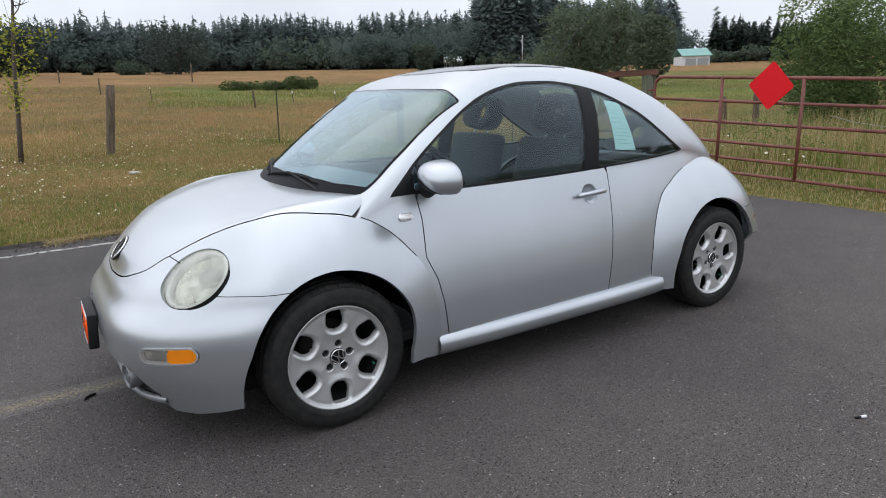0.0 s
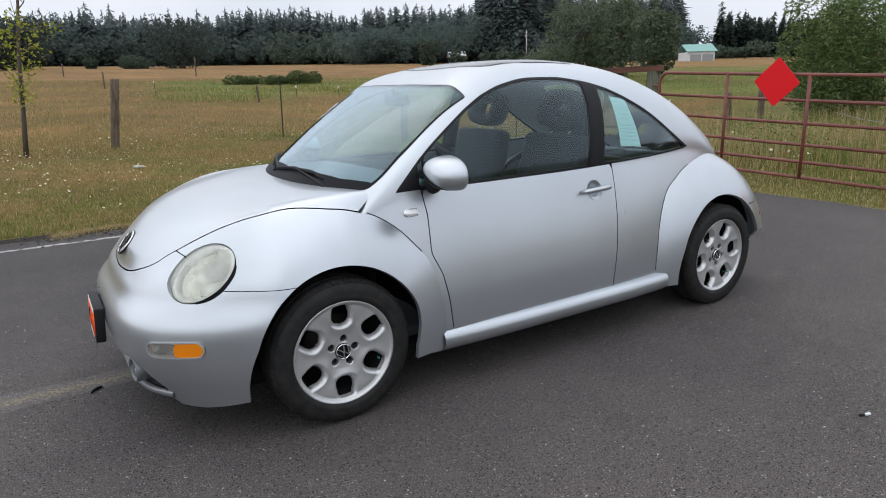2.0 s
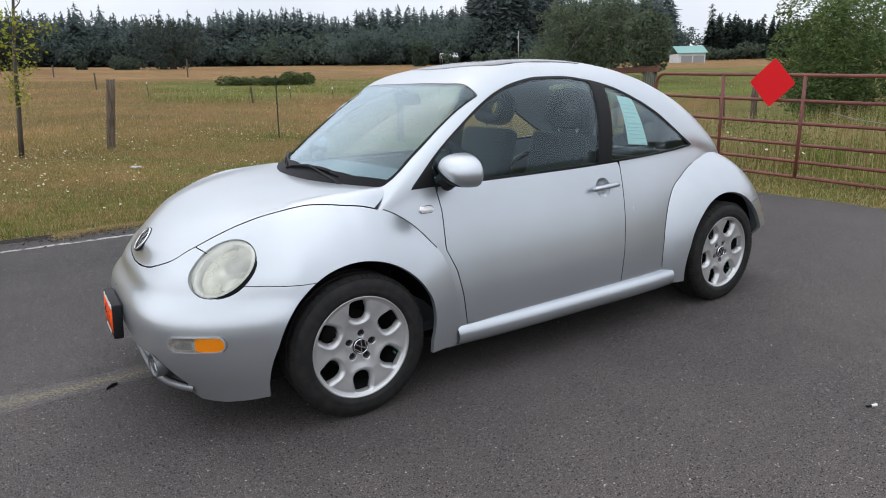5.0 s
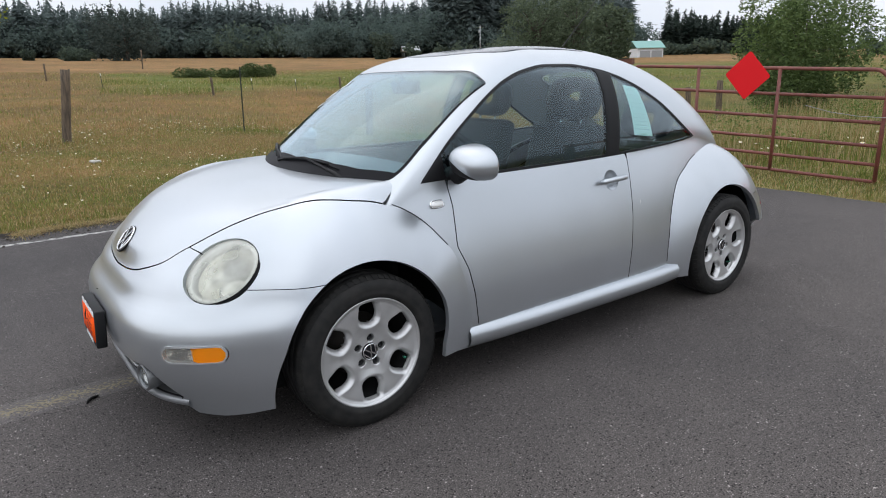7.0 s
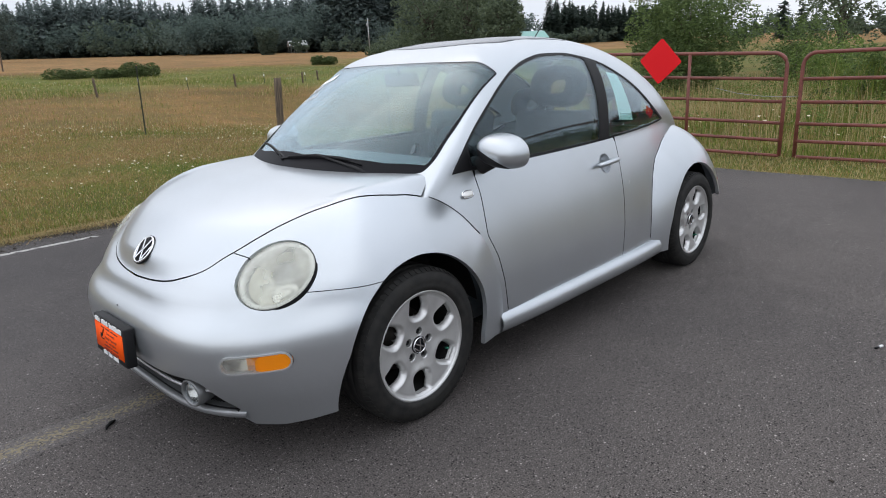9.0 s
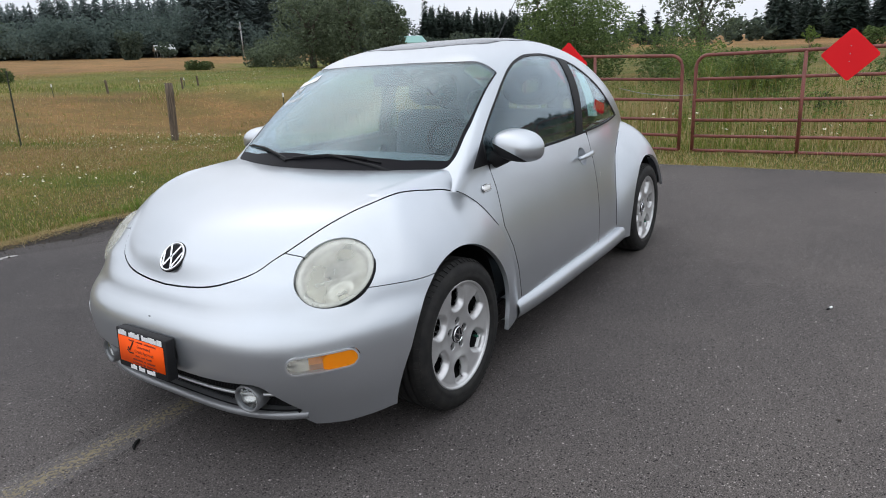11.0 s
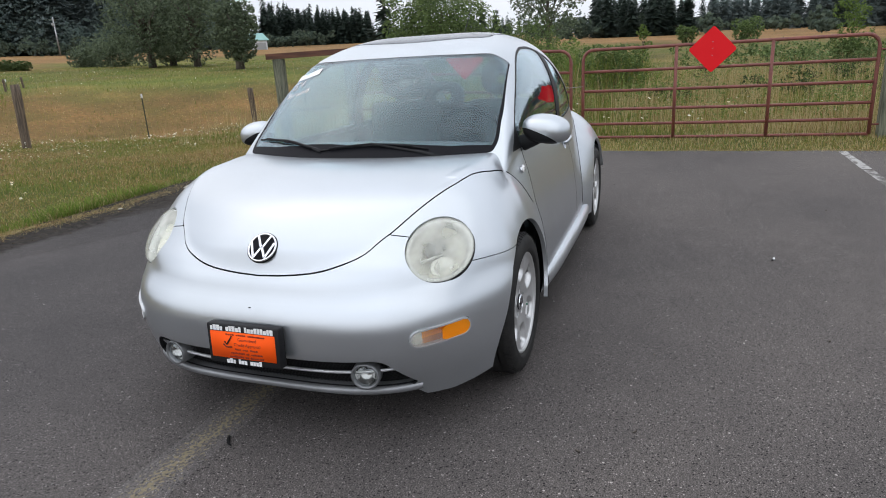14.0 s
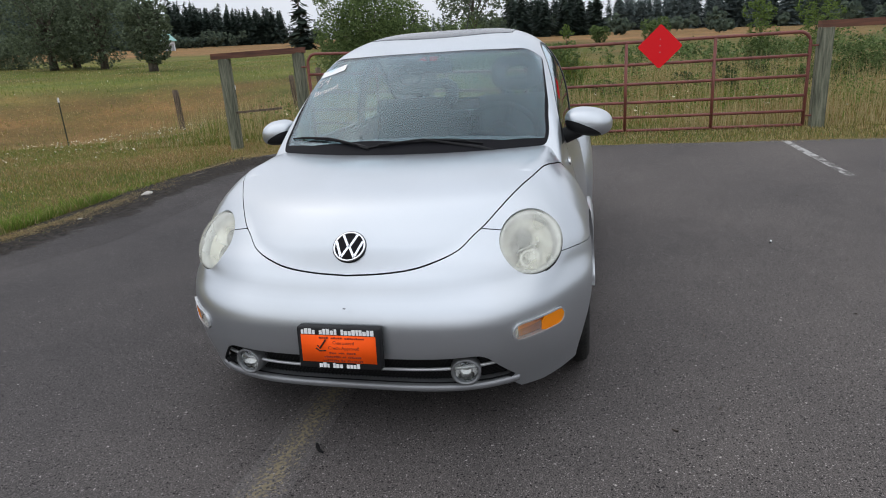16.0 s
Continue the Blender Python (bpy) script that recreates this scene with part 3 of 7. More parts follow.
def field_backlight(V):
    """Negative inside the rear window."""
    x, y = V[:, 0], np.abs(V[:, 1])
    qx, qy = np.abs(x + 1.27) - 0.27, y - 0.36
    d = np.hypot(np.clip(qx, 0, None), np.clip(qy, 0, None)) + np.minimum(np.maximum(qx, qy), 0) - 0.08
    return np.where((V[:, 2] > 0.95) & (x < -0.5), d, 0.5)


def door_front(z):
    return lerp(z, [0.2, 0.30, 0.434, 0.55, 0.653, 0.728, 0.82, 0.94], [0.705, 0.714, 0.727, 0.75, 0.796, 0.792, 0.787, 0.80])


def door_rear(z):
    return lerp(z, [0.2, 0.285, 0.47, 0.62, 0.80, 0.95], [-0.315, -0.329, -0.36, -0.381, -0.395, -0.402])


def field_door(V):
    x, z = V[:, 0], V[:, 2]
    f = np.maximum(np.maximum(x - door_front(z), door_rear(z) - x), np.maximum(0.286 - z, z - dlo_low(x)))
    return np.where(np.abs(V[:, 1]) > 0.55, f, 0.2)


g = 0.0025
OV, OF = clip(CV, CF, lambda V: -field_dlo(V) + 0.001)
OV, OF = clip(OV, OF, lambda V: -field_screen(V))
OV, OF = clip(OV, OF, lambda V: -field_sunroof(V) + 0.002)
OV, OF = clip(OV, OF, lambda V: -field_backlight(V) + 0.002)
OV, OF = clip(OV, OF, lambda V: -field_door(V) + g)
panel("body_shell", OV, OF, [silver, headliner, seal], car, 0.022, 0.0)
for side in (1, -1):
    DV, DF = clip(CV, CF, lambda V: 0.3 - side * V[:, 1])
    PV, PF = clip(DV, DF, lambda V: field_door(V) + g)
    PV, PF = clip(PV, PF, lambda V: 0.050 - np.hypot(V[:, 0] + 0.243, V[:, 2] - 0.816))
    door = panel("door", PV, PF, [silver, dash_grey, seal], car, 0.05, 0.0)
    GV, GF = clip(DV, DF, field_dlo)
    # black surround, mirror corner, pillar and the two panes
    inner = lambda V: field_dlo(V, -0.010)
    bar = lambda V: np.where(V[:, 0] < 0, np.abs(V[:, 0] + 0.318 + (V[:, 2] - 1.15) * 0.12) - 0.052, 1.0)
    corner = lambda V: 0.80 - V[:, 0]
    TV, TF = clip(GV, GF, lambda V: np.minimum(np.minimum(-inner(V), bar(V)), corner(V)))
    panel("window_surround", TV, TF, [seal, seal], car, 0.02, 0.001)
    hole = lambda V: np.maximum(np.maximum(inner(V), -bar(V)), -corner(V)) + 0.0005
    for nm, half_f in (("door_window", lambda V: -0.32 - V[:, 0]), ("quarter_window", lambda V: V[:, 0] + 0.32)):
        AV, AF = clip(GV, GF, lambda V: np.maximum(hole(V), half_f(V)))
        ob = panel(nm, AV - np.array([0, side * 0.004, 0]), AF, [side_glass], car, 0.004, 0.0)
        ob.visible_shadow = False
    ob["label"] = "tinted rear quarter window"

SV, SF = clip(CV, CF, field_screen)
edge_f = lambda V: field_screen(V) + 0.005
dot_low = lambda V: np.where(V[:, 0] > 0.9, 0.085 - (lerp(np.abs(V[:, 1]), [0, 0.3, 0.45, 0.66], [1.215, 1.185, 1.150, 1.06]) - V[:, 0]), -1)
EV, EF = clip(SV, SF, lambda V: -np.maximum(edge_f(V), dot_low(V)))
panel("windscreen_border", EV, EF, [gloss_black], car, 0.008, 0.0, "black glass border")
XV, XF = clip(SV, SF, lambda V: np.maximum(edge_f(V), dot_low(V)))
screen = panel("windscreen", XV, XF, [windscreen_glass], car, 0.005, 0.0)
screen.visible_shadow = False
UV, UF = clip(CV, CF, field_sunroof)
panel("sunroof", UV + np.array([0, 0, 0.002]), UF, [sunroof_glass], car, 0.01, 0.001, "dark glass sunroof")

KV, KF = clip(CV, CF, field_backlight)
back = panel("rear_window", KV, KF, [side_glass], car, 0.004, 0.0)
back.visible_shadow = False

# sills
for side in (1, -1):
    pts, F = [], []
    prof = [(0.74, 0.293), (0.800, 0.291), (0.822, 0.284), (0.836, 0.262), (0.838, 0.234), (0.828, 0.207), (0.800, 0.186), (0.74, 0.180)]
    xs = np.linspace(-0.76, 0.77, 24)
    for x in xs:
        for y, z in prof:
            pts.append((x, side * (y - 0.012 * ((x) / 0.7) ** 4), z))
    F = grid_faces(len(xs), len(prof))
    if side > 0:
        F = [tuple(reversed(q)) for q in F]
    me = mesh("sill", pts, F, [silver])
    child("running_board", me, car)

# underbody and wheel wells
bm = box_bm(-1.7, 1.62, -0.62, 0.62, 0.17, 0.26, 0.03)
part("underbody", bm, dark_well, car, "dark underbody")
for cx in (AXLE, -AXLE):
    for side in (1, -1):
        prof = [(0.0, 0.42), (0.36, 0.42), (0.43, 0.46), (0.435, 0.60), (0.41, 0.74 if cx > 0 else 0.73)]
        V, F = [], []
        angs = np.radians(np.linspace(-8, 172 if cx > 0 else 160, 40))
        for w in angs:
            for r, y in prof:
                V.append((cx + r * math.cos(w), side * y, HUB + r * math.sin(w)))
        F = grid_faces(len(angs), len(prof))
        child("wheel_well", mesh("wheel_well", V, F, [dark_well]), car)
# bulkheads that close the inside
bm = box_bm(1.0, 1.03, -0.62, 0.62, 0.2, 0.86)
part("bulkhead", bm, dark_well, car)
bm = box_bm(-1.72, -1.69, -0.45, 0.45, 0.2, 0.8)
part("bulkhead", bm, dark_well, car)
bm = box_bm(-1.0, 1.0, -0.70, 0.70, 0.255, 0.30, 0.01)
part("cabin_floor", bm, cloth_dark, car)


def skin_y(x, z):
    """Half-width of the cabin skin at a height above the belt."""
    zb, zt, yb = float(belt_z(x)), float(roof_line(x)), float(belt_half(x))
    s = min(max((z - zb) / (zt - zb), 0), 0.999)
    if z < zb:
        return float(spline(z, SIDE_Z, SIDE_Y) * yb / spline(zb, SIDE_Z, SIDE_Y))
    return yb * (1 - 0.05 * s) * (1 - s ** 2.3) ** (1 / square(x))


def screen_z(x, y):
    """Height of the windscreen skin."""
    zb, zt, yb = float(belt_z(x)), float(roof_line(x)), float(belt_half(x))
    c = min(abs(y) / yb / 0.97, 0.999)
    return float(bowed(x, y, zb + (zt - zb) * (1 - c ** square(x)) ** (1 / 2.3)))


# ---- thin dark joints where the wings meet the body ----
def joint(cx, angles, table_a, table_r, side):
    pts = []
    for a in angles:
        R = float(spline(a, table_a, table_r))
        lo, hi = 0.42, R * 0.999
        for _ in range(26):
            r = (lo + hi) / 2
            x, z = cx + r * math.cos(radians(a)), HUB + r * math.sin(radians(a))
            yp = 0.40 + 0.462 * max(1 - (r / R) ** 2.5, 0) ** (1 / 2.3)
            lo, hi = (r, hi) if yp > skin_y(x, z) else (lo, r)
        if lo < R * 0.995 and z > (0.66 if cx > 0 else 0.27):
            pts.append((x, side * (skin_y(x, z) + 0.0005), z))
    return child("wing_joint", tube_mesh("wing_joint", pts, 0.0022, seal, 6), car, "thin dark joint along the wing")


for side in (1, -1):
    joint(AXLE, np.arange(109, 182, 2.0), FENDER_A, FENDER_R, side)
    joint(-AXLE, np.arange(0, 76, 2.0), REAR_A, REAR_R, side)


# ---- headlamps ----
def lamp_frame(side):
    n, e, f = lamp_axes(side)
    m = Matrix((e * LAMP_LONG, f * LAMP_SHORT, n)).transposed().to_4x4()
    m.translation = Vector((LAMP_C[0], side * LAMP_C[1], LAMP_C[2])) - n * 0.006
    return m


def in_lamp(side, across, up, deep):
    """A spot in the lamp given level across and upright, in the lamp's turned frame."""
    w = LAMP_TURN if side > 0 else math.pi - LAMP_TURN
    return (across * math.cos(w) + up * math.sin(w)) / LAMP_LONG, (up * math.cos(w) - across * math.sin(w)) / LAMP_SHORT, deep


for sheet in [c for c in car.children if c.name.startswith("front_")]:
    co = np.array([f.center for f in sheet.data.polygons])      # painted lip round the lamp's hole
    for f, d in zip(sheet.data.polygons, field_lamp(co)):
        if f.material_index == 2 and d > -0.004:
            f.material_index = 0
# painted lips of the wheel arches
for sheet in [c for c in car.children if c.name.startswith(("front_wing", "front_bumper", "rear_wing"))]:
    for f in sheet.data.polygons:
        off = math.hypot(abs(f.center[0]) - AXLE, f.center[2] - HUB)
        if f.material_index == 2 and off < 0.46 and abs(f.center[1]) > 0.5:
            f.material_index = 0
for side in (1, -1):
    lamp = empty("headlamp")
    lamp.parent = car
    lamp.matrix_basis = lamp_frame(side)
    R = LAMP_R
    dome = [(R * math.cos(a), 0.040 * math.sin(a)) for a in np.linspace(0, math.pi / 2, 14)]
    ob = child("lens", lathe_mesh("lens", [(R, -0.02)] + dome, hazy_lens, 56, "z"), lamp, "hazy yellowed plastic lens")
    ob.visible_shadow = False
    child("gasket", lathe_mesh("gasket", [(R + 0.0016, -0.03), (R + 0.0016, -0.003), (R + 0.0008, -0.001), (R - 0.001, -0.001), (R - 0.001, -0.03)], seal, 56, "z"), lamp)
    child("lamp_ring", lathe_mesh("lamp_ring", [(R + 0.010, -0.055), (R + 0.0075, -0.022), (R + 0.005, -0.0085), (R + 0.0022, -0.007), (R + 0.0022, -0.04)], seal, 56, "z"), lamp)
    child("bezel", lathe_mesh("bezel", [(R - 0.002, -0.004), (R - 0.010, 0.001), (R - 0.020, -0.006), (R - 0.024, -0.03), (R - 0.03, -0.055)], silver_trim, 56, "z"), lamp, "satin silver bezel ring")
    bowl = [(R - 0.026, -0.03), (0.095, -0.05), (0.075, -0.075), (0.045, -0.095), (0.0, -0.10)]
    child("reflector", lathe_mesh("reflector", bowl, lamp_bowl, 40, "z"), lamp)
    ball = lathe_mesh("projector", [(0.041, -0.07), (0.040, -0.045), (0.035, -0.036), (0.025, -0.030), (0.012, -0.027), (0.0, -0.026)], dark_trim, 28, "z")
    ob = child("main_lamp", ball, lamp)
    ob.location = in_lamp(side, 0.004 * side, 0.034, -0.008)
    ball = lathe_mesh("dip", [(0.046, -0.085), (0.044, -0.062), (0.026, -0.082), (0.0, -0.088)], signal_bowl, 24, "z")
    ob = child("dip_lamp", ball, lamp)
    ob.location = in_lamp(side, 0.012 * side, -0.040, 0.0)
    bm = box_bm(-0.075, 0.075, -0.006, 0.001, -0.075, -0.050, 0.003)
    part("divider", bm, silver_trim, lamp).rotation_euler[2] = -(LAMP_TURN if side > 0 else math.pi - LAMP_TURN) + 0.15

# ---- indicators in the bumper ----
for side in (1, -1):
    IV, IF = clip(*SKIN, lambda V: np.maximum(field_signal(V, 0.0015), 0.1 - side * V[:, 1]))
    across = lambda V: (V[:, 0] - 1.8725) * -0.741 + (np.abs(V[:, 1]) - 0.648) * 0.671
    frame_v, frame_f = clip(IV, IF, lambda V: -field_signal(V, -0.0045))
    out = np.array([0.004, side * 0.003, 0])
    holder = panel("front_indicator", frame_v + out * 1.7, frame_f, [silver_trim], car, 0.02, 0.0, "oval indicator with bright rim")
    inward = np.array([0.671, side * 0.741, 0])
    # deep bowl behind the lens: bright in front, amber reflection painted towards the wheel
    for nm, sign, mat in (("reflector", 1, signal_bowl), ("amber_reflection", -1, amber)):
        LV, LF = clip(IV, IF, lambda V: sign * (across(V) + 0.045))
        child(nm, mesh(nm, LV - inward * 0.066, LF, [mat]), holder)
    wall_v = []
    for k, a in enumerate(np.linspace(0, 2 * math.pi, 41)):
        u = 0.089 * (1 if math.cos(a) > 0 else -1) + 0.034 * math.cos(a)
        for depth in (-0.012, -0.066):
            w_ = 0.425 + 0.05 * u + 0.034 * math.sin(a)
            wall_v.append((1.8725 - 0.741 * u + 0.671 * depth, side * (0.648 + 0.671 * u + 0.741 * depth), w_))
    child("bowl_wall", mesh("bowl_wall", wall_v, grid_faces(41, 2), [signal_bowl]), holder)
    for nm, sign, mat in (("clear_lens", 1, fluted_lens), ("amber_lens", -1, amber_lens)):
        LV, LF = clip(IV, IF, lambda V: np.maximum(field_signal(V, -0.0050), sign * across(V) + 0.0005))
        ob = panel(nm, LV + out * 1.2, LF, [mat], holder, 0.004, 0.0)
        ob.visible_shadow = False

# ---- lower air intake ----
zmid = lambda y: 0.276 + 0.03 * min(abs(y) / 0.6, 1.2) ** 3


def intake_x(y, z):
    return float(nose_x(y, z)) - 0.045


GV2, GF2 = cast(front_mask, (1.15, 0, 0.42), np.linspace(-42, 42, 90), np.linspace(-20, 0, 16))
GV2 = GV2 - np.array([0.06, 0, 0])
GV2, GF2 = clip(GV2, GF2, lambda V: grille_field(V) - 0.02)
child("intake_back", mesh("intake_back", GV2, GF2, [dark_well]), car)
bars_v, bars_f = [], []
for k in range(-44, 45):
    for lean in (1, -1):
        pts = []
        for q in np.linspace(-1, 1, 6):
            y = k * 0.0145 + lean * q * 0.045
            z = zmid(y) + q * 0.062
            if grille_field(np.array([[1.9, y, z]]))[0] < 0.004:
                pts.append((intake_x(y, z), y, z))
        for a, b in zip(pts, pts[1:]):
            n0 = len(bars_v)
            for p in (a, b):
                for dy, dz in ((-0.0016, 0), (0, 0.0016), (0.0016, 0), (0, -0.0016)):
                    bars_v.append((p[0], p[1] + dy, p[2] + dz))
            bars_f += [(n0 + i, n0 + (i + 1) % 4, n0 + 4 + (i + 1) % 4, n0 + 4 + i) for i in range(4)]
child("intake_mesh", mesh("intake_mesh", bars_v, bars_f, [black_plastic], False), car, "black diamond mesh")
ys = np.linspace(-0.515, 0.515, 60)
child("intake_bar", tube_mesh("intake_bar", [(float(nose_x(y, 0.28)) - 0.022, y, zmid(y) + 0.004) for y in ys], 0.0065, silver_trim, 8), car, "silver crossbar of the intake")
lip_v = []
for y in np.linspace(-0.580, 0.580, 70):
    zl, xl = 0.209 + 0.014 * (abs(y) / 0.6) ** 3, float(nose_x(y, 0.2))
    for dx, dz in ((-0.05, 0.002), (0.0, 0.004), (0.011, 0.001), (0.014, -0.008), (0.011, -0.020), (0.0, -0.027), (-0.05, -0.030)):
        lip_v.append((xl + dx, y, zl + dz))
child("lower_lip", mesh("lower_lip", lip_v, grid_faces(70, 7), [lip_trim]), car, "satin grey lower lip of the bumper")
for side in (1, -1):
    fog = empty("fog_lamp")
    fog.parent = car
    fog.matrix_basis = pose(1.99, side * 0.407, 0.281, 0, 90, side * 10)
    child("ring", lathe_mesh("ring", [(0.045, -0.07), (0.053, -0.02), (0.052, 0.018), (0.047, 0.024), (0.041, 0.018), (0.040, 0.005)], dark_trim, 32, "z"), fog, "silver fog lamp ring")
    child("reflector", lathe_mesh("reflector", [(0.040, 0.005), (0.033, -0.012), (0.018, -0.025), (0.006, -0.028), (0.004, -0.008), (0.0, -0.006)], fog_bowl, 28, "z"), fog)
    ob = child("lens", lathe_mesh("lens", [(0.0405, 0.012), (0.03, 0.019), (0.015, 0.023), (0.0, 0.024)], clear_lens, 28, "z"), fog)
    ob.visible_shadow = False
bm = bmesh.new()
bmesh.ops.create_cone(bm, cap_ends=True, segments=20, radius1=0.022, radius2=0.022, depth=0.006, matrix=pose(1.898, -0.63, 0.40, 0, 90, -34))
part("tow_eye_cover", bm, silver, car, "round painted tow-eye cover")
ring_m = pose(1.899, -0.63, 0.40, 0, 90, -34)
child("tow_eye_joint", tube_mesh("tow_eye_joint", [tuple(ring_m @ Vector((0.0235 * math.cos(a), 0.0235 * math.sin(a), 0.002))) for a in np.linspace(0, 2 * math.pi, 25)[:-1]], 0.0014, seal, 5, True), car)
# stone chip on the bumper, scratch on the door, red marker lamps at the tail
part("stone_chip", box_bm(2.0615, 2.0655, 0.010, 0.020, 0.536, 0.539, 0.001), dark_well, car, "small dark stone chip")
part("door_scratch", box_bm(-0.452, -0.447, 0.7585, 0.7605, 0.672, 0.692, 0.0005), white_ink, car, "short pale scratch")
for side in (1, -1):
    bm = box_bm(-0.006, 0.006, -0.030, 0.030, -0.014, 0.014, 0.006, 3)
    part("side_marker", bm, red_glass, car, "dark red side marker lamp").matrix_basis = pose(-1.71, side * 0.757, 0.508, 0, 0, side * (180 - 62) if side > 0 else 62)

# ---- number plate board with a dealer card ----
plate = empty("plate_board")
plate.parent = car
plate.matrix_basis = pose(2.094, -0.002, 0.403, 0, -4, 0)
plate.scale = (1, 0.95, 1)
part("plate_frame", box_bm(-0.024, 0.016, -0.156, 0.156, -0.077, 0.077, 0.006), black_plastic, plate, "black plate frame")
part("card", box_bm(0.015, 0.0185, -0.140, 0.140, -0.052, 0.049, 0.0), orange_card, plate, "bright orange dealer card")


def writing(words, size, mat, parent, m, name="lettering", bold=0.0):
    """Words cut from the built-in font as a flat mesh."""
    cu = bpy.data.curves.new(name, "FONT")
    cu.body, cu.size, cu.align_x, cu.align_y, cu.extrude = words, size, "CENTER", "CENTER", 0.0004
    cu.offset = bold
    tmp = new(name, cu)
    me = bpy.data.meshes.new_from_object(tmp.evaluated_get(bpy.context.evaluated_depsgraph_get()))
    bpy.data.objects.remove(tmp)
    me.materials.clear()
    me.materials.append(mat)
    ob = child(name, me, parent)
    ob.matrix_basis = m
    return ob


face = Matrix(((0, 0, 1, 0), (1, 0, 0, 0), (0, 1, 0, 0), (0, 0, 0, 1)))


def bars(total, height, words, mat, parent, y0, z0, x=0.0172, seed=1):
    """Plain bars in place of words: one narrow block a letter, gathered into words of the given lengths."""
    rnd = random.Random(seed)
    cells = [w for k in words for w in [rnd.uniform(0.62, 0.95) for _ in range(k)] + [-0.75]][:-1]
    unit = total / sum(abs(c) + 0.22 for c in cells)
    y = y0 - total / 2
    for c in cells:
        if c > 0:
            up = height * (1.0 if rnd.random() < 0.4 else 0.76)
            part("printed_bar", box_bm(x - 0.001, x + 0.001, y, y + c * unit, z0 - height / 2, z0 - height / 2 + up), mat, parent, smooth=False)
        y += (abs(c) + 0.22) * unit


bars(0.275, 0.020, (4, 5, 9), white_ink, plate, 0.0, 0.062)
bars(0.155, 0.018, (3, 3, 4), white_ink, plate, 0.0, -0.064, seed=2)
writing("Guaranteed", 0.017, dark_ink, plate, Matrix.Translation((0.0187, 0.02, 0.022)) @ face)
writing("Credit Approval!", 0.017, dark_ink, plate, Matrix.Translation((0.0187, 0.02, 0.002)) @ face)
for k, (w, z, lens) in enumerate(((0.17, 0.040, (4, 5, 9)), (0.10, -0.016, (3, 3, 4)), (0.14, -0.031, (9, 2, 7)), (0.15, -0.045, (8, 2, 8)))):
    bars(w, 0.0065, lens, dark_ink, plate, 0.015, z, 0.0182, 5 + k)
child("tick_mark", tube_mesh("tick_mark", [(0.0188, -0.078, 0.012), (0.0188, -0.070, 0.0), (0.0188, -0.045, 0.034)], 0.003, black_plastic, 5), plate)
child("tick_mark", tube_mesh("tick_mark", [(0.0188, -0.085, 0.0), (0.0188, -0.07, -0.010), (0.0188, -0.048, -0.008)], 0.0025, black_plastic, 5), plate)

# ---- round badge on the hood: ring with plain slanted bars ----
badge = empty("hood_badge")
badge.parent = car
bz = float(hood_height(np.array([1.918]), np.array([0.0]))[0])
slope = math.degrees(math.atan2(float(hood_height(np.array([1.91]), np.array([0.0]))[0] - hood_height(np.array([1.94]), np.array([0.0]))[0]), 0.03))
badge.matrix_basis = pose(1.925, 0.005, bz - 0.0085, 0, slope, 0)


def emblem(parent, r, up):
    """up: 1 for a face in the xy plane seen from +z; bars slant across the ring."""
    child("rim_joint", lathe_mesh("rim_joint", [(r * 1.045, -0.006), (r * 1.045, 0.001), (r * 0.99, 0.0015)], seal, 36, "z"), parent)
    child("disc", lathe_mesh("disc", [(r * 0.9, 0.0), (r * 0.88, 0.002), (0.0, 0.003)], gloss_black, 36, "z"), parent)
    child("ring", lathe_mesh("ring", [(r, -0.004), (r, 0.003), (r * 0.97, 0.006), (r * 0.90, 0.006), (r * 0.87, 0.003)], chrome, 40, "z"), parent)
    strokes = (((-0.42, 0.72), (-0.05, -0.02)), ((0.42, 0.72), (0.05, -0.02)),
               ((-0.80, 0.28), (-0.40, -0.74)), ((-0.40, -0.74), (0.0, 0.02)), ((0.0, 0.02), (0.40, -0.74)), ((0.40, -0.74), (0.80, 0.28)))
    for a, b in strokes:
        a, b = Vector((-a[1] * r, a[0] * r, 0.0045)), Vector((-b[1] * r, b[0] * r, 0.0045))
        d = (b - a).normalized() * r * 0.04
        s = Vector((-d.y, d.x, 0)).normalized() * r * 0.075
        t = Vector((0, 0, 0.0015))
        V = [a - d + s, a - d - s, b + d - s, b + d + s]
        V = [v - t for v in V] + [v + t for v in V]
        child("bar", mesh("bar", V, [(0, 1, 2, 3), (7, 6, 5, 4), (0, 4, 5, 1), (1, 5, 6, 2), (2, 6, 7, 3), (3, 7, 4, 0)], [chrome], False), parent)


emblem(badge, 0.059, 1)

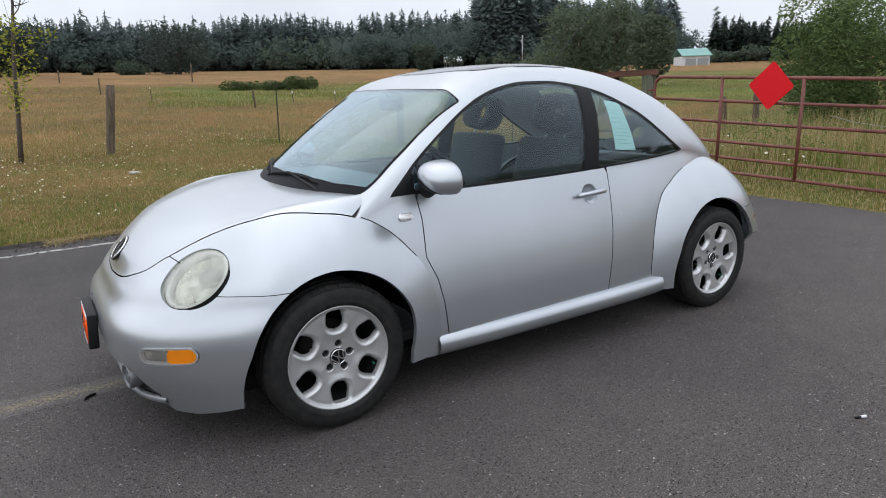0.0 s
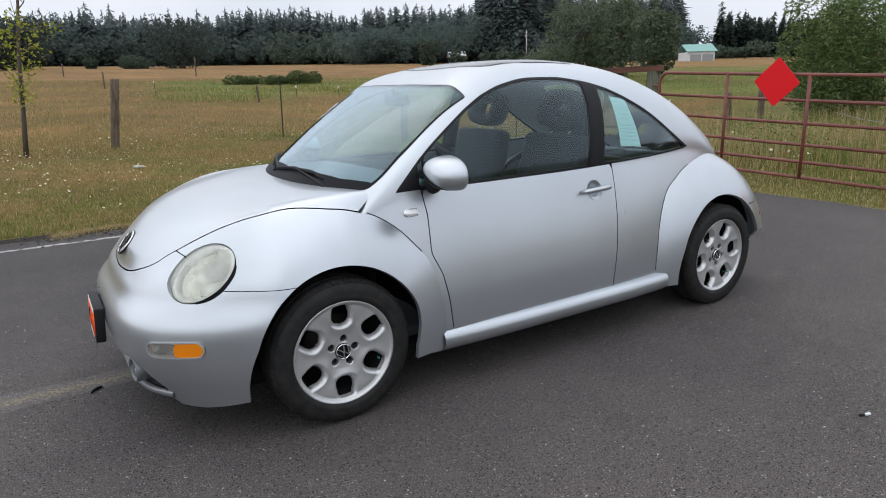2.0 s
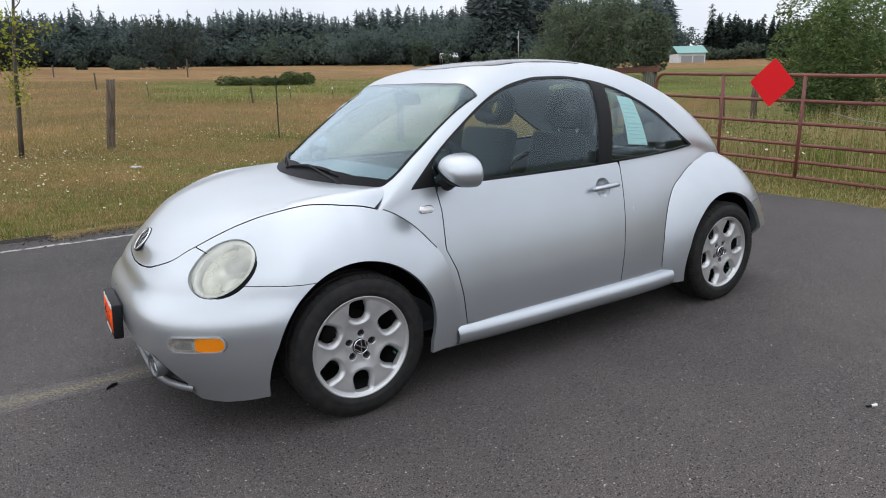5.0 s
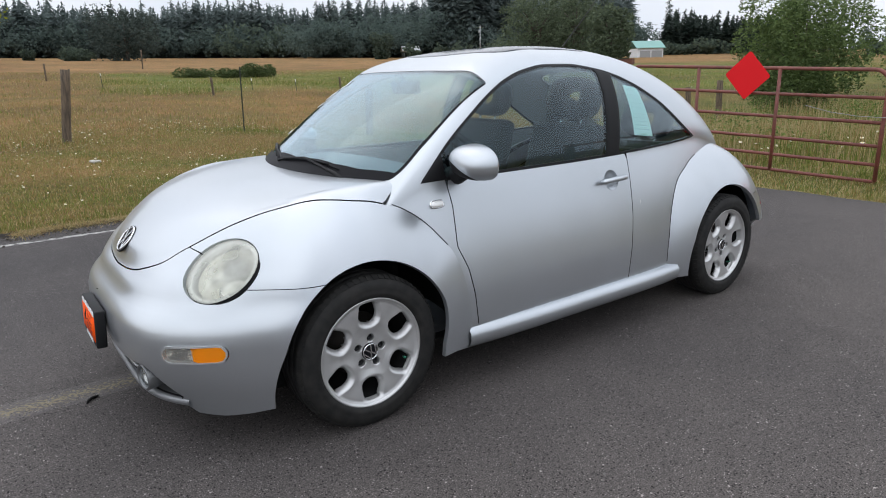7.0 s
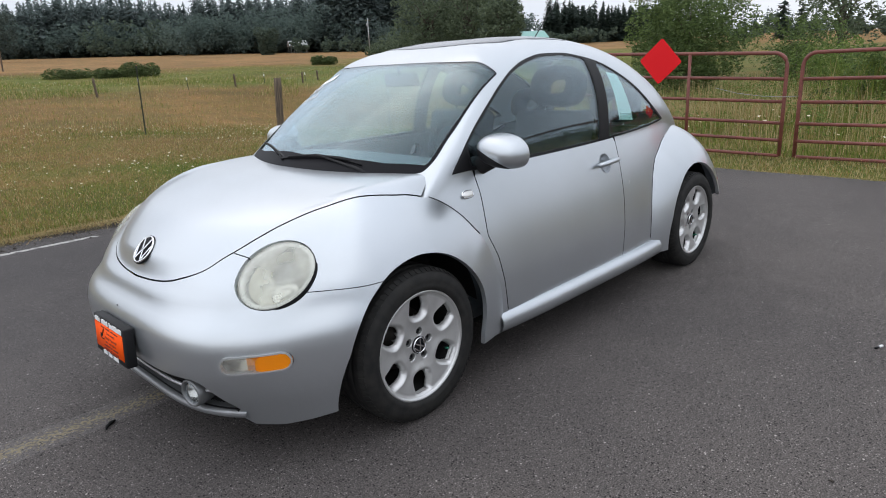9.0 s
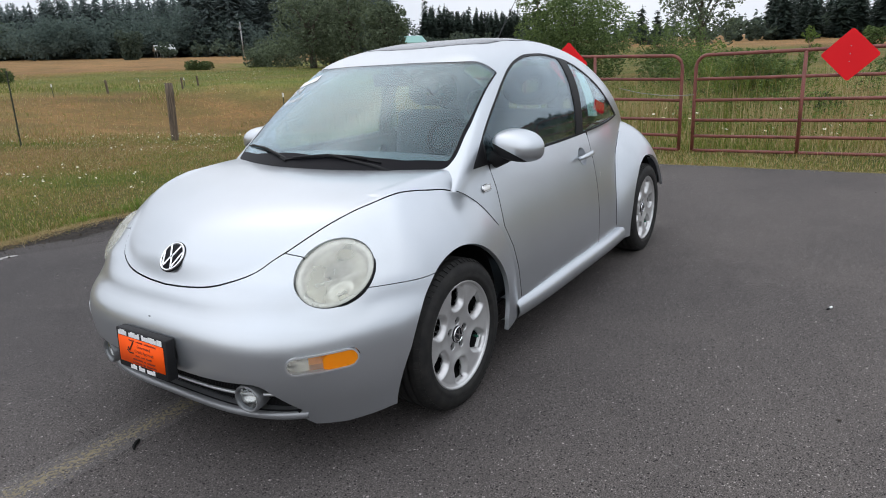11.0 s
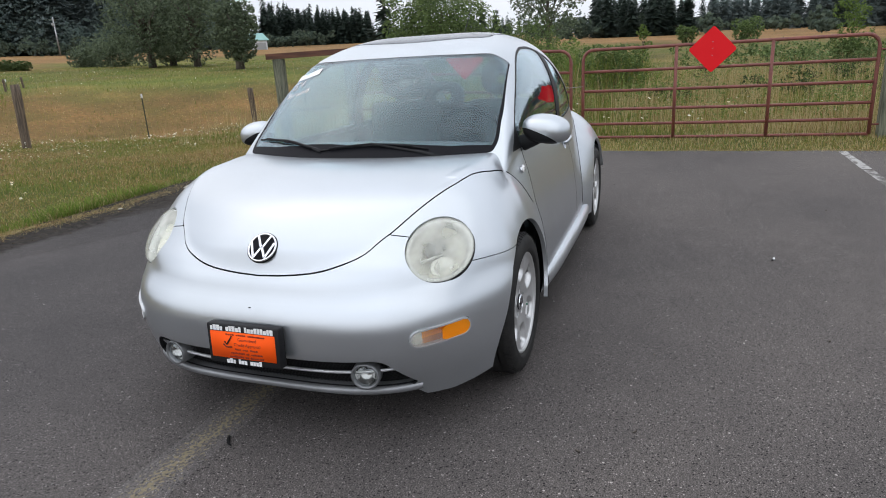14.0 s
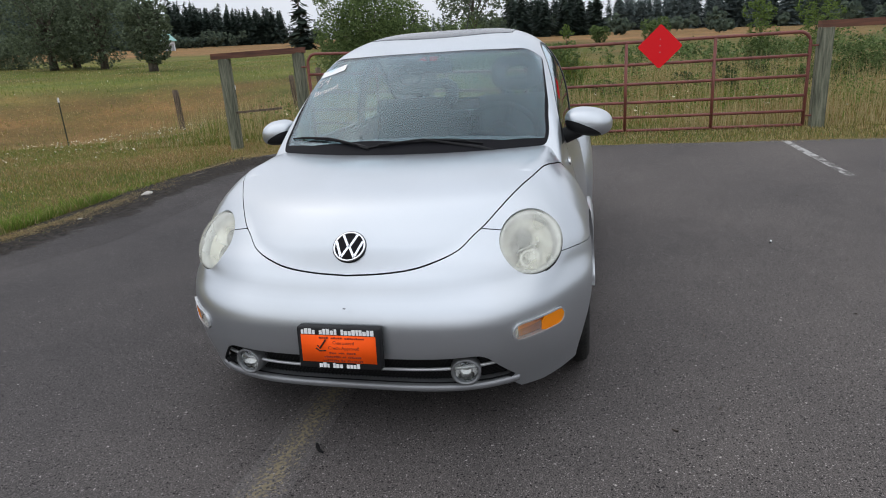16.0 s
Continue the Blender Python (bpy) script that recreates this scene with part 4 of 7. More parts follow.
# ---- wheels ----
def alloy_face():
    """Six-hole alloy face in the xz plane, outer side towards +y."""
    nr, na = 46, 240
    V = []
    for i in range(na):
        w = 2 * math.pi * i / na
        for j in range(nr):
            r = 0.004 + (0.212 - 0.004) * j / (nr - 1)
            dish = lerp(r, [0, 0.030, 0.034, 0.075, 0.12, 0.165, 0.19, 0.205, 0.212], [0.0, 0.0, -0.004, -0.001, 0.009, 0.013, 0.011, 0.010, 0.016])
            web = 0.005 * math.cos(6 * w) * np.clip((r - 0.06) / 0.08, 0, 1) * np.clip((0.195 - r) / 0.03, 0, 1)
            V.append((r * math.cos(w), dish + web, r * math.sin(w)))
    V = np.array(V)
    F = [tuple(reversed(q)) for q in grid_faces(na, nr, True)]

    def holes(U):
        r, a = np.hypot(U[:, 0], U[:, 2]), np.arctan2(U[:, 2], U[:, 0])
        k = (a / (2 * math.pi / 6)) - np.round(a / (2 * math.pi / 6))
        t = k * 2 * math.pi / 6 * r
        inner = np.hypot(t, np.clip(0.155 - r, 0, None)) - 0.036
        flare = np.abs(t) - 0.036 + 0.22 * np.clip(r - 0.165, 0, None)
        return -np.where(r < 0.155, inner, np.maximum(flare, r - 0.2015))

    def bolts(U):
        r, a = np.hypot(U[:, 0], U[:, 2]), np.arctan2(U[:, 2], U[:, 0]) + 0.3
        k = (a / (2 * math.pi / 5)) - np.round(a / (2 * math.pi / 5))
        return 0.0160 - np.hypot(k * 2 * math.pi / 5 * r, r - 0.056)

    rr = np.hypot(V[:, 0], V[:, 2])
    V[:, 1] -= 0.030 * np.clip(1 + holes(V) / 0.020, 0, 1) ** 1.6 * np.clip((0.207 - rr) / 0.012, 0, 1)      # lips that roll into the holes
    V, F = clip(V, F, holes)
    return clip(V, F, bolts)


AV0, AF0 = alloy_face()
if normals(AV0, AF0)[:, 1].mean() < 0:
    AF0 = [tuple(reversed(q)) for q in AF0]


def make_wheel():
    wheel = empty("wheel")
    panel("alloy_rim", AV0, AF0, [alloy, alloy], wheel, 0.022, 0.002)
    child("rim_barrel", lathe_mesh("rim_barrel", [(0.213, 0.014), (0.219, 0.024), (0.225, 0.022), (0.226, 0.012), (0.214, 0.004), (0.205, -0.02)], alloy, 60), wheel)
    child("rim_well", lathe_mesh("rim_well", [(0.206, -0.02), (0.197, -0.06), (0.192, -0.15), (0.0, -0.15)], dark_well, 48), wheel)
    tread = [(0.222, 0.020), (0.232, 0.030), (0.246, 0.034), (0.250, 0.0325), (0.262, 0.034), (0.280, 0.031), (0.296, 0.022), (0.306, 0.010), (0.3105, 0.0)]
    for g0 in (-0.03, -0.07, -0.11):
        tread += [(0.313, g0 + 0.012), (0.313, g0 + 0.004), (0.305, g0 + 0.003), (0.305, g0 - 0.003), (0.313, g0 - 0.004)]
    tread += [(0.3105, -0.145), (0.306, -0.155), (0.29, -0.172), (0.25, -0.18), (0.222, -0.168)]
    child("tyre", lathe_mesh("tyre", tread, rubber, 72), wheel, "worn black tyre")
    bv, bf = [], []
    for k in range(72):                      # shoulder blocks
        w0 = 2 * math.pi * k / 72
        for r0, y0, r1, y1 in ((0.311, 0.002, 0.299, 0.0215),):
            n0 = len(bv)
            for dw in (-0.025, 0.025):
                for r, y, o in ((r0, y0, 0), (r1, y1, 0), (r1, y1, 0.0022), (r0, y0, 0.0022)):
                    bv.append(((r + o) * math.cos(w0 + dw), y + o * 0.6, (r + o) * math.sin(w0 + dw)))
            bf += [(n0, n0 + 1, n0 + 2, n0 + 3), (n0 + 7, n0 + 6, n0 + 5, n0 + 4), (n0 + 3, n0 + 2, n0 + 6, n0 + 7), (n0 + 1, n0, n0 + 4, n0 + 5), (n0 + 2, n0 + 1, n0 + 5, n0 + 6)]
    child("tread_shoulder", mesh("tread_shoulder", bv, bf, [rubber], False), wheel)
    child("brake_disc", lathe_mesh("brake_disc", [(0.0, -0.07), (0.075, -0.07), (0.08, -0.10), (0.13, -0.105), (0.13, -0.12), (0.0, -0.12)], brake_metal, 40), wheel)
    cap = empty("hub_cap")
    cap.parent = wheel
    cap.matrix_basis = Matrix(((0, 1, 0, 0), (0, 0, 1, 0.001), (1, 0, 0, 0), (0, 0, 0, 1))) @ pose(0, 0, 0, 0, 0, 180)
    emblem(cap, 0.034, 1)
    for k in range(5):
        w = 2 * math.pi * k / 5 - 0.3
        child("wheel_bolt", lathe_mesh("wheel_bolt", [(0.0135, -0.04), (0.0135, -0.016), (0.011, -0.012), (0.006, -0.012), (0.005, -0.018), (0.0, -0.018)], black_plastic, 12), wheel).location = (0.056 * math.cos(w), 0, 0.056 * math.sin(w))
    child("valve", tube_mesh("valve", [(-0.109, -0.030, -0.156), (-0.105, -0.004, -0.148)], 0.005, valve_green, 6), wheel, "green valve cap")
    return wheel


def place_wheel(w, m):
    w.parent = car
    w.matrix_basis = m


first = make_wheel()
place_wheel(first, pose(AXLE, 0.785, 0.309, 0, 30, 0))
for x, y, a, turn in ((-AXLE, 0.781, 8, 0), (AXLE, -0.785, 40, 180), (-AXLE, -0.781, 75, 180)):
    w = copy_thing(first, Matrix.Identity(4))
    place_wheel(w, pose(x, y, 0.309, 0, 0, turn) @ pose(0, 0, 0, 0, a, 0))

# ---- door mirrors ----
for side in (1, -1):
    mirror = empty("door_mirror")
    mirror.parent = car
    mirror.matrix_basis = pose(0.70, 0.808 if side > 0 else -0.788, 1.005, 0, 0, side * -8)
    if side < 0:
        mirror.scale = (0.9, 0.82, 0.95)
    V, nu, nv = [], 40, 24
    for i in range(nu):
        a = 2 * math.pi * i / nu
        for j in range(nv):
            b = math.pi * j / (nv - 1)
            ca, sa = math.cos(a), math.sin(a)
            y = math.copysign(abs(ca) ** 0.85, ca) * math.sin(b) ** 0.75 * 0.110
            z = math.copysign(abs(sa) ** 0.85, sa) * math.sin(b) ** 0.75 * 0.070
            x = 0.125 * math.copysign(abs(math.cos(b)) ** 0.8, math.cos(b))
            if x < 0:
                x *= 0.28
            V.append((x, y * side, z - 0.012 * (y / 0.11)))
    V = np.array(V)
    F = grid_faces(nu, nv, True)
    if side > 0:
        F = [tuple(reversed(q)) for q in F]
    low = lambda U: -0.030 - 0.42 * (side * U[:, 1] + 0.045) + 0.45 * np.clip(U[:, 0] - 0.03, 0, 1) - U[:, 2]
    if normals(V, F)[:, 0][V[:, 0] > 0.05].mean() < 0:
        F = [tuple(reversed(q)) for q in F]
    SV2, SF2 = clip(V, F, low)
    child("shell", mesh("shell", SV2, SF2, [silver]), mirror, "silver painted mirror shell")
    SV3, SF3 = clip(V, F, lambda U: -low(U))
    child("base_cap", mesh("base_cap", SV3 * 0.995, SF3, [black_plastic]), mirror)
    child("glass", mesh("glass", [(-0.022, 0.092 * math.cos(a) * side, 0.058 * math.sin(a)) for a in np.linspace(0, 2 * math.pi, 24)[:-1]], [tuple(range(23))], [chrome], False), mirror, "mirror glass")
    arm = [(0.05, -0.145 * side, -0.072), (0.05, -0.11 * side, -0.066), (0.05, -0.07 * side, -0.050), (0.045, -0.02 * side, -0.03)]
    child("arm", tube_mesh("arm", arm, [0.044, 0.040, 0.037, 0.032], black_plastic, 12), mirror, "black plastic arm")

# ---- handles, side repeaters, aerial, wipers ----
for side in (1, -1):
    handle = empty("door_handle")
    handle.parent = car
    hy = skin_y(-0.243, 0.818) + 0.004
    handle.matrix_basis = pose(-0.243, side * hy, 0.816, side * 14, 0, 0)
    child("dish", lathe_mesh("dish", [(0.0525, -0.001 * side), (0.050, -0.003 * side), (0.043, -0.010 * side), (0.030, -0.016 * side), (0.0, -0.018 * side)], silver, 32), handle)
    pts = [(0.096, side * 0.012, -0.004), (0.085, side * 0.026, -0.003), (0.04, side * 0.032, -0.001), (-0.03, side * 0.033, 0.002), (-0.075, side * 0.029, 0.005), (-0.094, side * 0.014, 0.006)]
    child("grip", tube_mesh("grip", pts, [0.009, 0.0125, 0.0135, 0.0135, 0.0145, 0.012], silver, 12), handle, "painted pull grip")
    rep = empty("side_repeater")
    rep.parent = car
    ry = skin_y(0.863, 0.836) + 0.002
    rep.matrix_basis = pose(0.863, side * ry, 0.836, side * 14, 0, 0)
    ring_v = [(0.034 * math.copysign(abs(math.cos(a)) ** 0.5, math.cos(a)), 0, 0.0145 * math.copysign(abs(math.sin(a)) ** 0.8, math.sin(a))) for a in np.linspace(0, 2 * math.pi, 33)[:-1]]
    child("rim", tube_mesh("rim", ring_v, 0.004, chrome, 6, True), rep)
    lens_v = [(x * k, side * h, z * k) for k, h in ((1, 0.001), (0.8, 0.006), (0.4, 0.008)) for x, y, z in ring_v]
    lens_f = [(a * 32 + i, a * 32 + (i + 1) % 32, a * 32 + 32 + (i + 1) % 32, a * 32 + 32 + i) for a in range(2) for i in range(32)] + [tuple(range(64, 96))]
    child("lens", mesh("lens", lens_v, lens_f, [white_lens]), rep, "clear side repeater lens")
child("aerial", tube_mesh("aerial", [(-0.62, 0.0, 1.455), (-0.66, 0.0, 1.50), (-1.02, 0.0, 1.84)], [0.009, 0.0035, 0.0018], black_plastic, 6), car, "thin black roof aerial")


def wiper(tip, base, park):
    w = empty("wiper")
    w.parent = car
    a, b = Vector(tip), Vector(base)
    line = []
    for k in np.linspace(0, 1, 9):
        p = a.lerp(b, k)
        p.z = screen_z(p.x, p.y) + 0.006
        line.append(p)
    child("blade", tube_mesh("blade", line, 0.0042, black_plastic, 5), w)
    child("bridge", tube_mesh("bridge", [line[1] + Vector((0.006, 0, 0.006)), line[4] + Vector((0.008, 0, 0.010)), line[7] + Vector((0.006, 0, 0.006))], 0.0042, black_plastic, 6), w)
    p = Vector(park)
    mid = line[4] + Vector((0.008, 0, 0.011))
    child("arm", tube_mesh("arm", [p, p.lerp(mid, 0.25) + Vector((0, 0, 0.010)), mid], [0.012, 0.0085, 0.005], black_plastic, 8), w)


wiper((1.158, -0.17, 0), (1.112, 0.36, 0), (1.125, 0.43, 0.925))
wiper((0.970, -0.595, 0), (1.165, -0.15, 0), (1.175, -0.04, 0.93))
cv = []
for y in np.linspace(-0.60, 0.60, 41):
    for dx, dz in ((-0.10, 0.012), (-0.03, -0.002), (0.05, -0.012)):
        x = 1.165 - 0.36 * y * y + dx
        cv.append((x, y, 0.915 + dz - 0.04 * max(0, abs(y) - 0.3)))
child("cowl_panel", mesh("cowl_panel", cv, grid_faces(41, 3), [dark_well]), car, "black plastic cowl below the windscreen")

# paper in the quarter window, sticker and marks on the windscreen
pv = []
for j in range(7):
    for i in range(3):
        u, v = i / 2, j / 6
        x = -0.475 - 0.12 * u + lerp(v, [0, 1], [0, -0.01]) + 0.012 * v - 0.075 * v * (0.3 + 0.7 * u)
        z = 1.285 - 0.018 * u - 0.262 * v
        pv.append((x, skin_y(x, z) - 0.012, z))
child("price_sheet", mesh("price_sheet", pv, grid_faces(7, 3), [paper]), car, "pale green printed paper sheet taped inside the glass")
for k, (v, w) in enumerate(((0.08, 0.5), (0.17, 0.8), (0.24, 0.7), (0.33, 0.8), (0.42, 0.6), (0.55, 0.8), (0.63, 0.75), (0.7, 0.8), (0.78, 0.6), (0.86, 0.8))):
    q = []
    for dv in (0, 0.012):
        for u in (0.1, 0.1 + w):
            vv = v + dv
            x = -0.475 - 0.12 * u + 0.002 * vv - 0.075 * vv * (0.3 + 0.7 * u)
            z = 1.285 - 0.018 * u - 0.262 * vv
            q.append((x, skin_y(x, z) - 0.0105, z))
    child("printed_bar", mesh("printed_bar", q, [(0, 1, 3, 2)], [paper_ink], False), car)


def on_screen(x, y, lift=0.003):
    return Vector((x, y, screen_z(x, y) + lift))


q = [on_screen(0.545, -0.565), on_screen(0.545, -0.43), on_screen(0.595, -0.43), on_screen(0.595, -0.565)]
child("windscreen_sticker", mesh("windscreen_sticker", q, [(0, 1, 2, 3)], [white_ink], False), car, "white paper sticker on the windscreen")
# hand-drawn number under the sticker
for stroke in (((0.9, 1.05), (0.15, 1.0), (0.1, 0.6), (0.55, 0.62), (0.72, 0.32), (0.45, 0.0), (0.05, 0.08)), ((1.15, 1.0), (1.08, 0.5), (1.75, 0.58)), ((1.75, 1.05), (1.60, 0.0))):
    child("chalk_mark", tube_mesh("chalk_mark", [on_screen(0.668 - v * 0.046, -0.565 + u * 0.036) for u, v in stroke], 0.0020, white_ink, 4), car)
wd = writing("Brand", 0.060, white_ink, car, Matrix.Identity(4), "chalk_word", -0.0009)
px, py = on_screen(0.725, -0.52, 0.004), on_screen(0.725, -0.46, 0.004)
ex = (py - px).normalized()
up = (on_screen(0.66, -0.49) - on_screen(0.74, -0.49)).normalized()
nz = ex.cross(up).normalized()
mm = Matrix((ex, nz.cross(ex), nz)).transposed().to_4x4()
mm.translation = on_screen(0.715, -0.50, 0.002)
wd.matrix_basis = mm

# ---- cabin inside ----
def seat(x, y, wide=0.25, tall=0.60, lean=-14):
    s = empty("front_seat" if x > -0.3 else "rear_seat")
    s.parent = car
    s.matrix_basis = pose(x, y, 0.0)
    part("cushion", box_bm(-0.22, 0.27, -wide, wide, 0.42, 0.56, 0.05, 4), cloth_dark, s)
    b = part("backrest", box_bm(-0.055, 0.055, -wide * 0.96, wide * 0.96, 0.0, tall, 0.045, 4), cloth_dark, s)
    b.matrix_basis = pose(-0.24, 0, 0.50, 0, lean, 0)
    V, F = [], []
    ring = 28
    for (rx, rz, t) in ((0.155, 0.11, -0.045), (0.16, 0.115, 0.0), (0.155, 0.11, 0.045), (0.072, 0.048, 0.040), (0.066, 0.042, 0.0), (0.072, 0.048, -0.040)):
        for i in range(ring):
            a = 2 * math.pi * i / ring
            V.append((t, rx * math.copysign(abs(math.cos(a)) ** 0.7, math.cos(a)), rz * math.copysign(abs(math.sin(a)) ** 0.7, math.sin(a))))
    for j in range(6):
        for i in range(ring):
            F.append((j * ring + i, j * ring + (i + 1) % ring, ((j + 1) % 6) * ring + (i + 1) % ring, ((j + 1) % 6) * ring + i))
    h = child("headrest", mesh("headrest", V, F, [cloth_dark]), s)
    top = Vector((-0.24, 0, 0.50)) + Vector((math.sin(radians(lean)), 0, math.cos(radians(lean)))) * (tall + 0.135)
    h.matrix_basis = Matrix.Translation(top) @ pose(0, 0, 0, 0, lean, 0)
    for dy in (-0.07, 0.07):
        child("headrest_post", tube_mesh("headrest_post", [(top.x, dy, top.z - 0.06), (top.x + 0.035, dy, top.z - 0.18)], 0.006, chrome, 6), s)


seat(0.05, 0.36)
seat(0.05, -0.32)
seat(-0.72, 0.32, 0.28, 0.44)
seat(-0.72, -0.32, 0.28, 0.44)
# deep dashboard with a curved top
dv = []
for y in np.linspace(-0.63, 0.63, 31):
    b = 0.06 * math.cos(y * 2.2)
    for x, z in ((1.10, 0.89), (0.92, 0.915 + b * 0.3), (0.72, 0.925 + b * 0.5), (0.60, 0.90 + b * 0.4), (0.55, 0.84), (0.58, 0.62), (0.66, 0.5)):
        dv.append((x - 0.25 * y * y * 0.4, y, z))
child("dashboard", mesh("dashboard", dv, [tuple(reversed(q)) for q in grid_faces(31, 7)], [dash_grey]), car, "grey curved dashboard")
wheel_c = empty("steering_wheel")
wheel_c.parent = car
wheel_c.matrix_basis = pose(0.44, 0.36, 0.93, 0, -62, 0)
child("rim", tube_mesh("rim", [(0.185 * math.cos(a), 0.185 * math.sin(a), 0) for a in np.linspace(0, 2 * math.pi, 41)[:-1]], 0.015, black_plastic, 8, True), wheel_c)
child("hub", lathe_mesh("hub", [(0.075, -0.03), (0.075, 0.0), (0.05, 0.02), (0.0, 0.025)], black_plastic, 24, "z"), wheel_c)
for a in (0.3, math.pi - 0.3, 1.5 * math.pi):
    child("spoke", tube_mesh("spoke", [(0.05 * math.cos(a), 0.05 * math.sin(a), 0), (0.18 * math.cos(a), 0.18 * math.sin(a), 0)], 0.014, black_plastic, 6), wheel_c)
bm = box_bm(-1.45, -0.95, -0.5, 0.5, 0.86, 0.89, 0.01)
part("parcel_shelf", bm, cloth_dark, car)
bm = box_bm(-0.012, 0.012, -0.12, 0.12, -0.035, 0.035, 0.012, 3)
part("interior_mirror", bm, black_plastic, car).matrix_basis = pose(0.50, 0, 1.30, 0, 10, 0)
child("mirror_stem", tube_mesh("mirror_stem", [(0.50, 0, 1.30), (0.53, 0, 1.375)], 0.01, black_plastic, 6), car)

# ---------- ground ----------
def far_rise(x, y):
    """The land tilts gently up, away across the hayfield."""
    d = np.hypot(x, y)
    a = np.degrees(np.arctan2(y, x))
    a = np.where(a > 120, a - 360, a)
    s = lerp(a, [-240, -205, -198, -190, -180, -164, -147, -133, -126, -118, -110, -100, -90, -60, 0, 120], [0.004, 0.006, 0.007, 0.013, 0.020, 0.028, 0.031, 0.034, 0.0365, 0.039, 0.040, 0.041, 0.0425, 0.038, 0.01, 0.004])
    return s * (np.clip(d - 5.5, 0, 300) + 0.4 * np.clip(d - 305.5, 0, None))


def ground_z(x, y):
    x, y = np.asarray(x, float), np.asarray(y, float)
    dip = -1.15 * np.exp(-(((x + 14.0) ** 2 + (y + 15.0) ** 2) / 60.0))
    soft = 0.05 * np.sin(x * 0.31 + 1.3) * np.sin(y * 0.27) * np.clip((np.hypot(x, y) - 8) / 10, 0, 1)
    return dip + soft + far_rise(x, y) - 0.012


def wander(x, y, s=1.0, o=0.0):
    """Cheap smooth noise in -1..1 for shapes and colours in plan."""
    x, y = np.asarray(x, float) * s + o, np.asarray(y, float) * s - o
    return (np.sin(x * 1.7 + 1.3 * np.sin(y * 1.1)) + np.sin(y * 2.1 + 1.7 * np.sin(x * 0.8 + 2)) + np.sin((x + y) * 0.9 + 4)) / 3


def field_colour(x, y):
    """Base colour of the turf by what grows there: mown grass, dry hay, green pasture."""
    n, n2 = wander(x, y, 0.35), wander(x, y, 0.11, 3.0)
    d = np.hypot(x, y)
    lush = np.clip(0.36 + 0.6 * wander(x, y, 0.55, 1.7) + 0.4 * wander(x, y, 1.9, 4.0) + 0.07 * np.clip(-x, -4, 4) - 0.09 * np.clip(-y - 8, 0, 9), 0, 1)
    mown = np.array([0.150, 0.100, 0.046]) + lush[..., None] * np.array([-0.060, 0.008, -0.018])
    hay = np.array([0.172, 0.110, 0.048])
    green = np.array([0.118, 0.142, 0.036])
    hay_far = np.array([0.235, 0.140, 0.070])
    side = np.degrees(np.arctan2(y, x))
    side = np.where(side > 90, side - 360, side)                 # -90 straight across the field, -180 behind the gates
    w_hay = np.clip((-y - 11.0 + 2.5 * n) / 4.0, 0, 1) * np.clip((d - 10) / 5, 0, 1)
    w_hay *= np.clip((side + 175) / 25, 0, 1)
    c = mown + (hay - mown) * w_hay[..., None]
    band = np.clip((d - 28 - 2.5 * n2 - 2.2 * wander(x, y, 0.8, 5.0)) / 4, 0, 1) * np.clip((62 + 4 * n - d) / 6, 0, 1) * np.clip((-side - 95) / 4, 0, 1) * np.clip((side + 160) / 10, 0, 1)
    pasture = np.clip((d - 26 - n - 2.2 * wander(x, y, 0.8, 5.0)) / 4, 0, 1) * np.clip((95 - d) / 12, 0, 1) * np.clip((-side - 124) / 6, 0, 1) * np.clip((side + 175) / 20, 0, 1)
    w_g = np.maximum(band, pasture)
    far = np.clip((d - 62) / 12, 0, 1) * np.clip((side + 215) / 25, 0, 1) * np.clip((-30 - side) / 20, 0, 1)
    c = c + (hay_far - c) * far[..., None]
    c = c + (green - c) * (w_g * np.clip(0.80 + 0.35 * wander(x, y, 0.5, 9.0), 0.3, 1))[..., None]
    back = np.clip((-x - 6.0) / 1.5, 0, 1) * np.clip((y + 9) / 4, 0, 1) * np.clip((45 - d) / 15, 0, 1)
    c = c + (np.array([0.132, 0.110, 0.040]) - c) * (back * 0.8)[..., None]
    return c * (1 + 0.20 * n + 0.12 * n2 + 0.10 * wander(x, y, 1.3, 7.0))[..., None]


radii = np.concatenate([np.linspace(0, 30, 76), 30 * (1800 / 30) ** np.linspace(0, 1, 50)[1:]])
spin = np.radians(np.linspace(0, 360, 241)[:-1])
RR, AA = np.meshgrid(radii, spin, indexing="ij")
PX, PY = RR * np.cos(AA), RR * np.sin(AA)
on_pad = (PX > -4.75) & (PY > -3.95) & (RR < 28)
PZ = np.where(on_pad, -0.03, ground_z(PX, PY))
GVx = np.stack([PX, PY, PZ], -1).reshape(-1, 3)
gf = []
nsp = len(spin)
for i in range(len(radii) - 1):
    for j in range(nsp):
        a, b = i * nsp + j, i * nsp + (j + 1) % nsp
        gf.append((a, a + nsp, b + nsp, b))
turf = shader("field_turf", (0.1, 0.1, 0.04), 0.95, 0.0, Specular_IOR_Level=0.15)
at = node(turf, "ShaderNodeAttribute")
at.attribute_name = "turf"
fine = grain(turf, 6.0, (0.62, 0.64, 0.55), (1.25, 1.2, 1.1), 0.3, 0.7, 10.0)
mid = grain(turf, 0.45, (0.75, 0.85, 0.7), (1.2, 1.1, 1.05), 0.35, 0.65, 6.0)
paint(turf, blend(turf, blend(turf, at.outputs["Color"], fine, 1.0, "MULTIPLY"), mid, 1.0, "MULTIPLY"))
relief(turf, 14.0, 0.6, 0.06)
me = mesh("ground", GVx, gf, [turf])
ca = me.color_attributes.new("turf", "FLOAT_COLOR", "POINT")
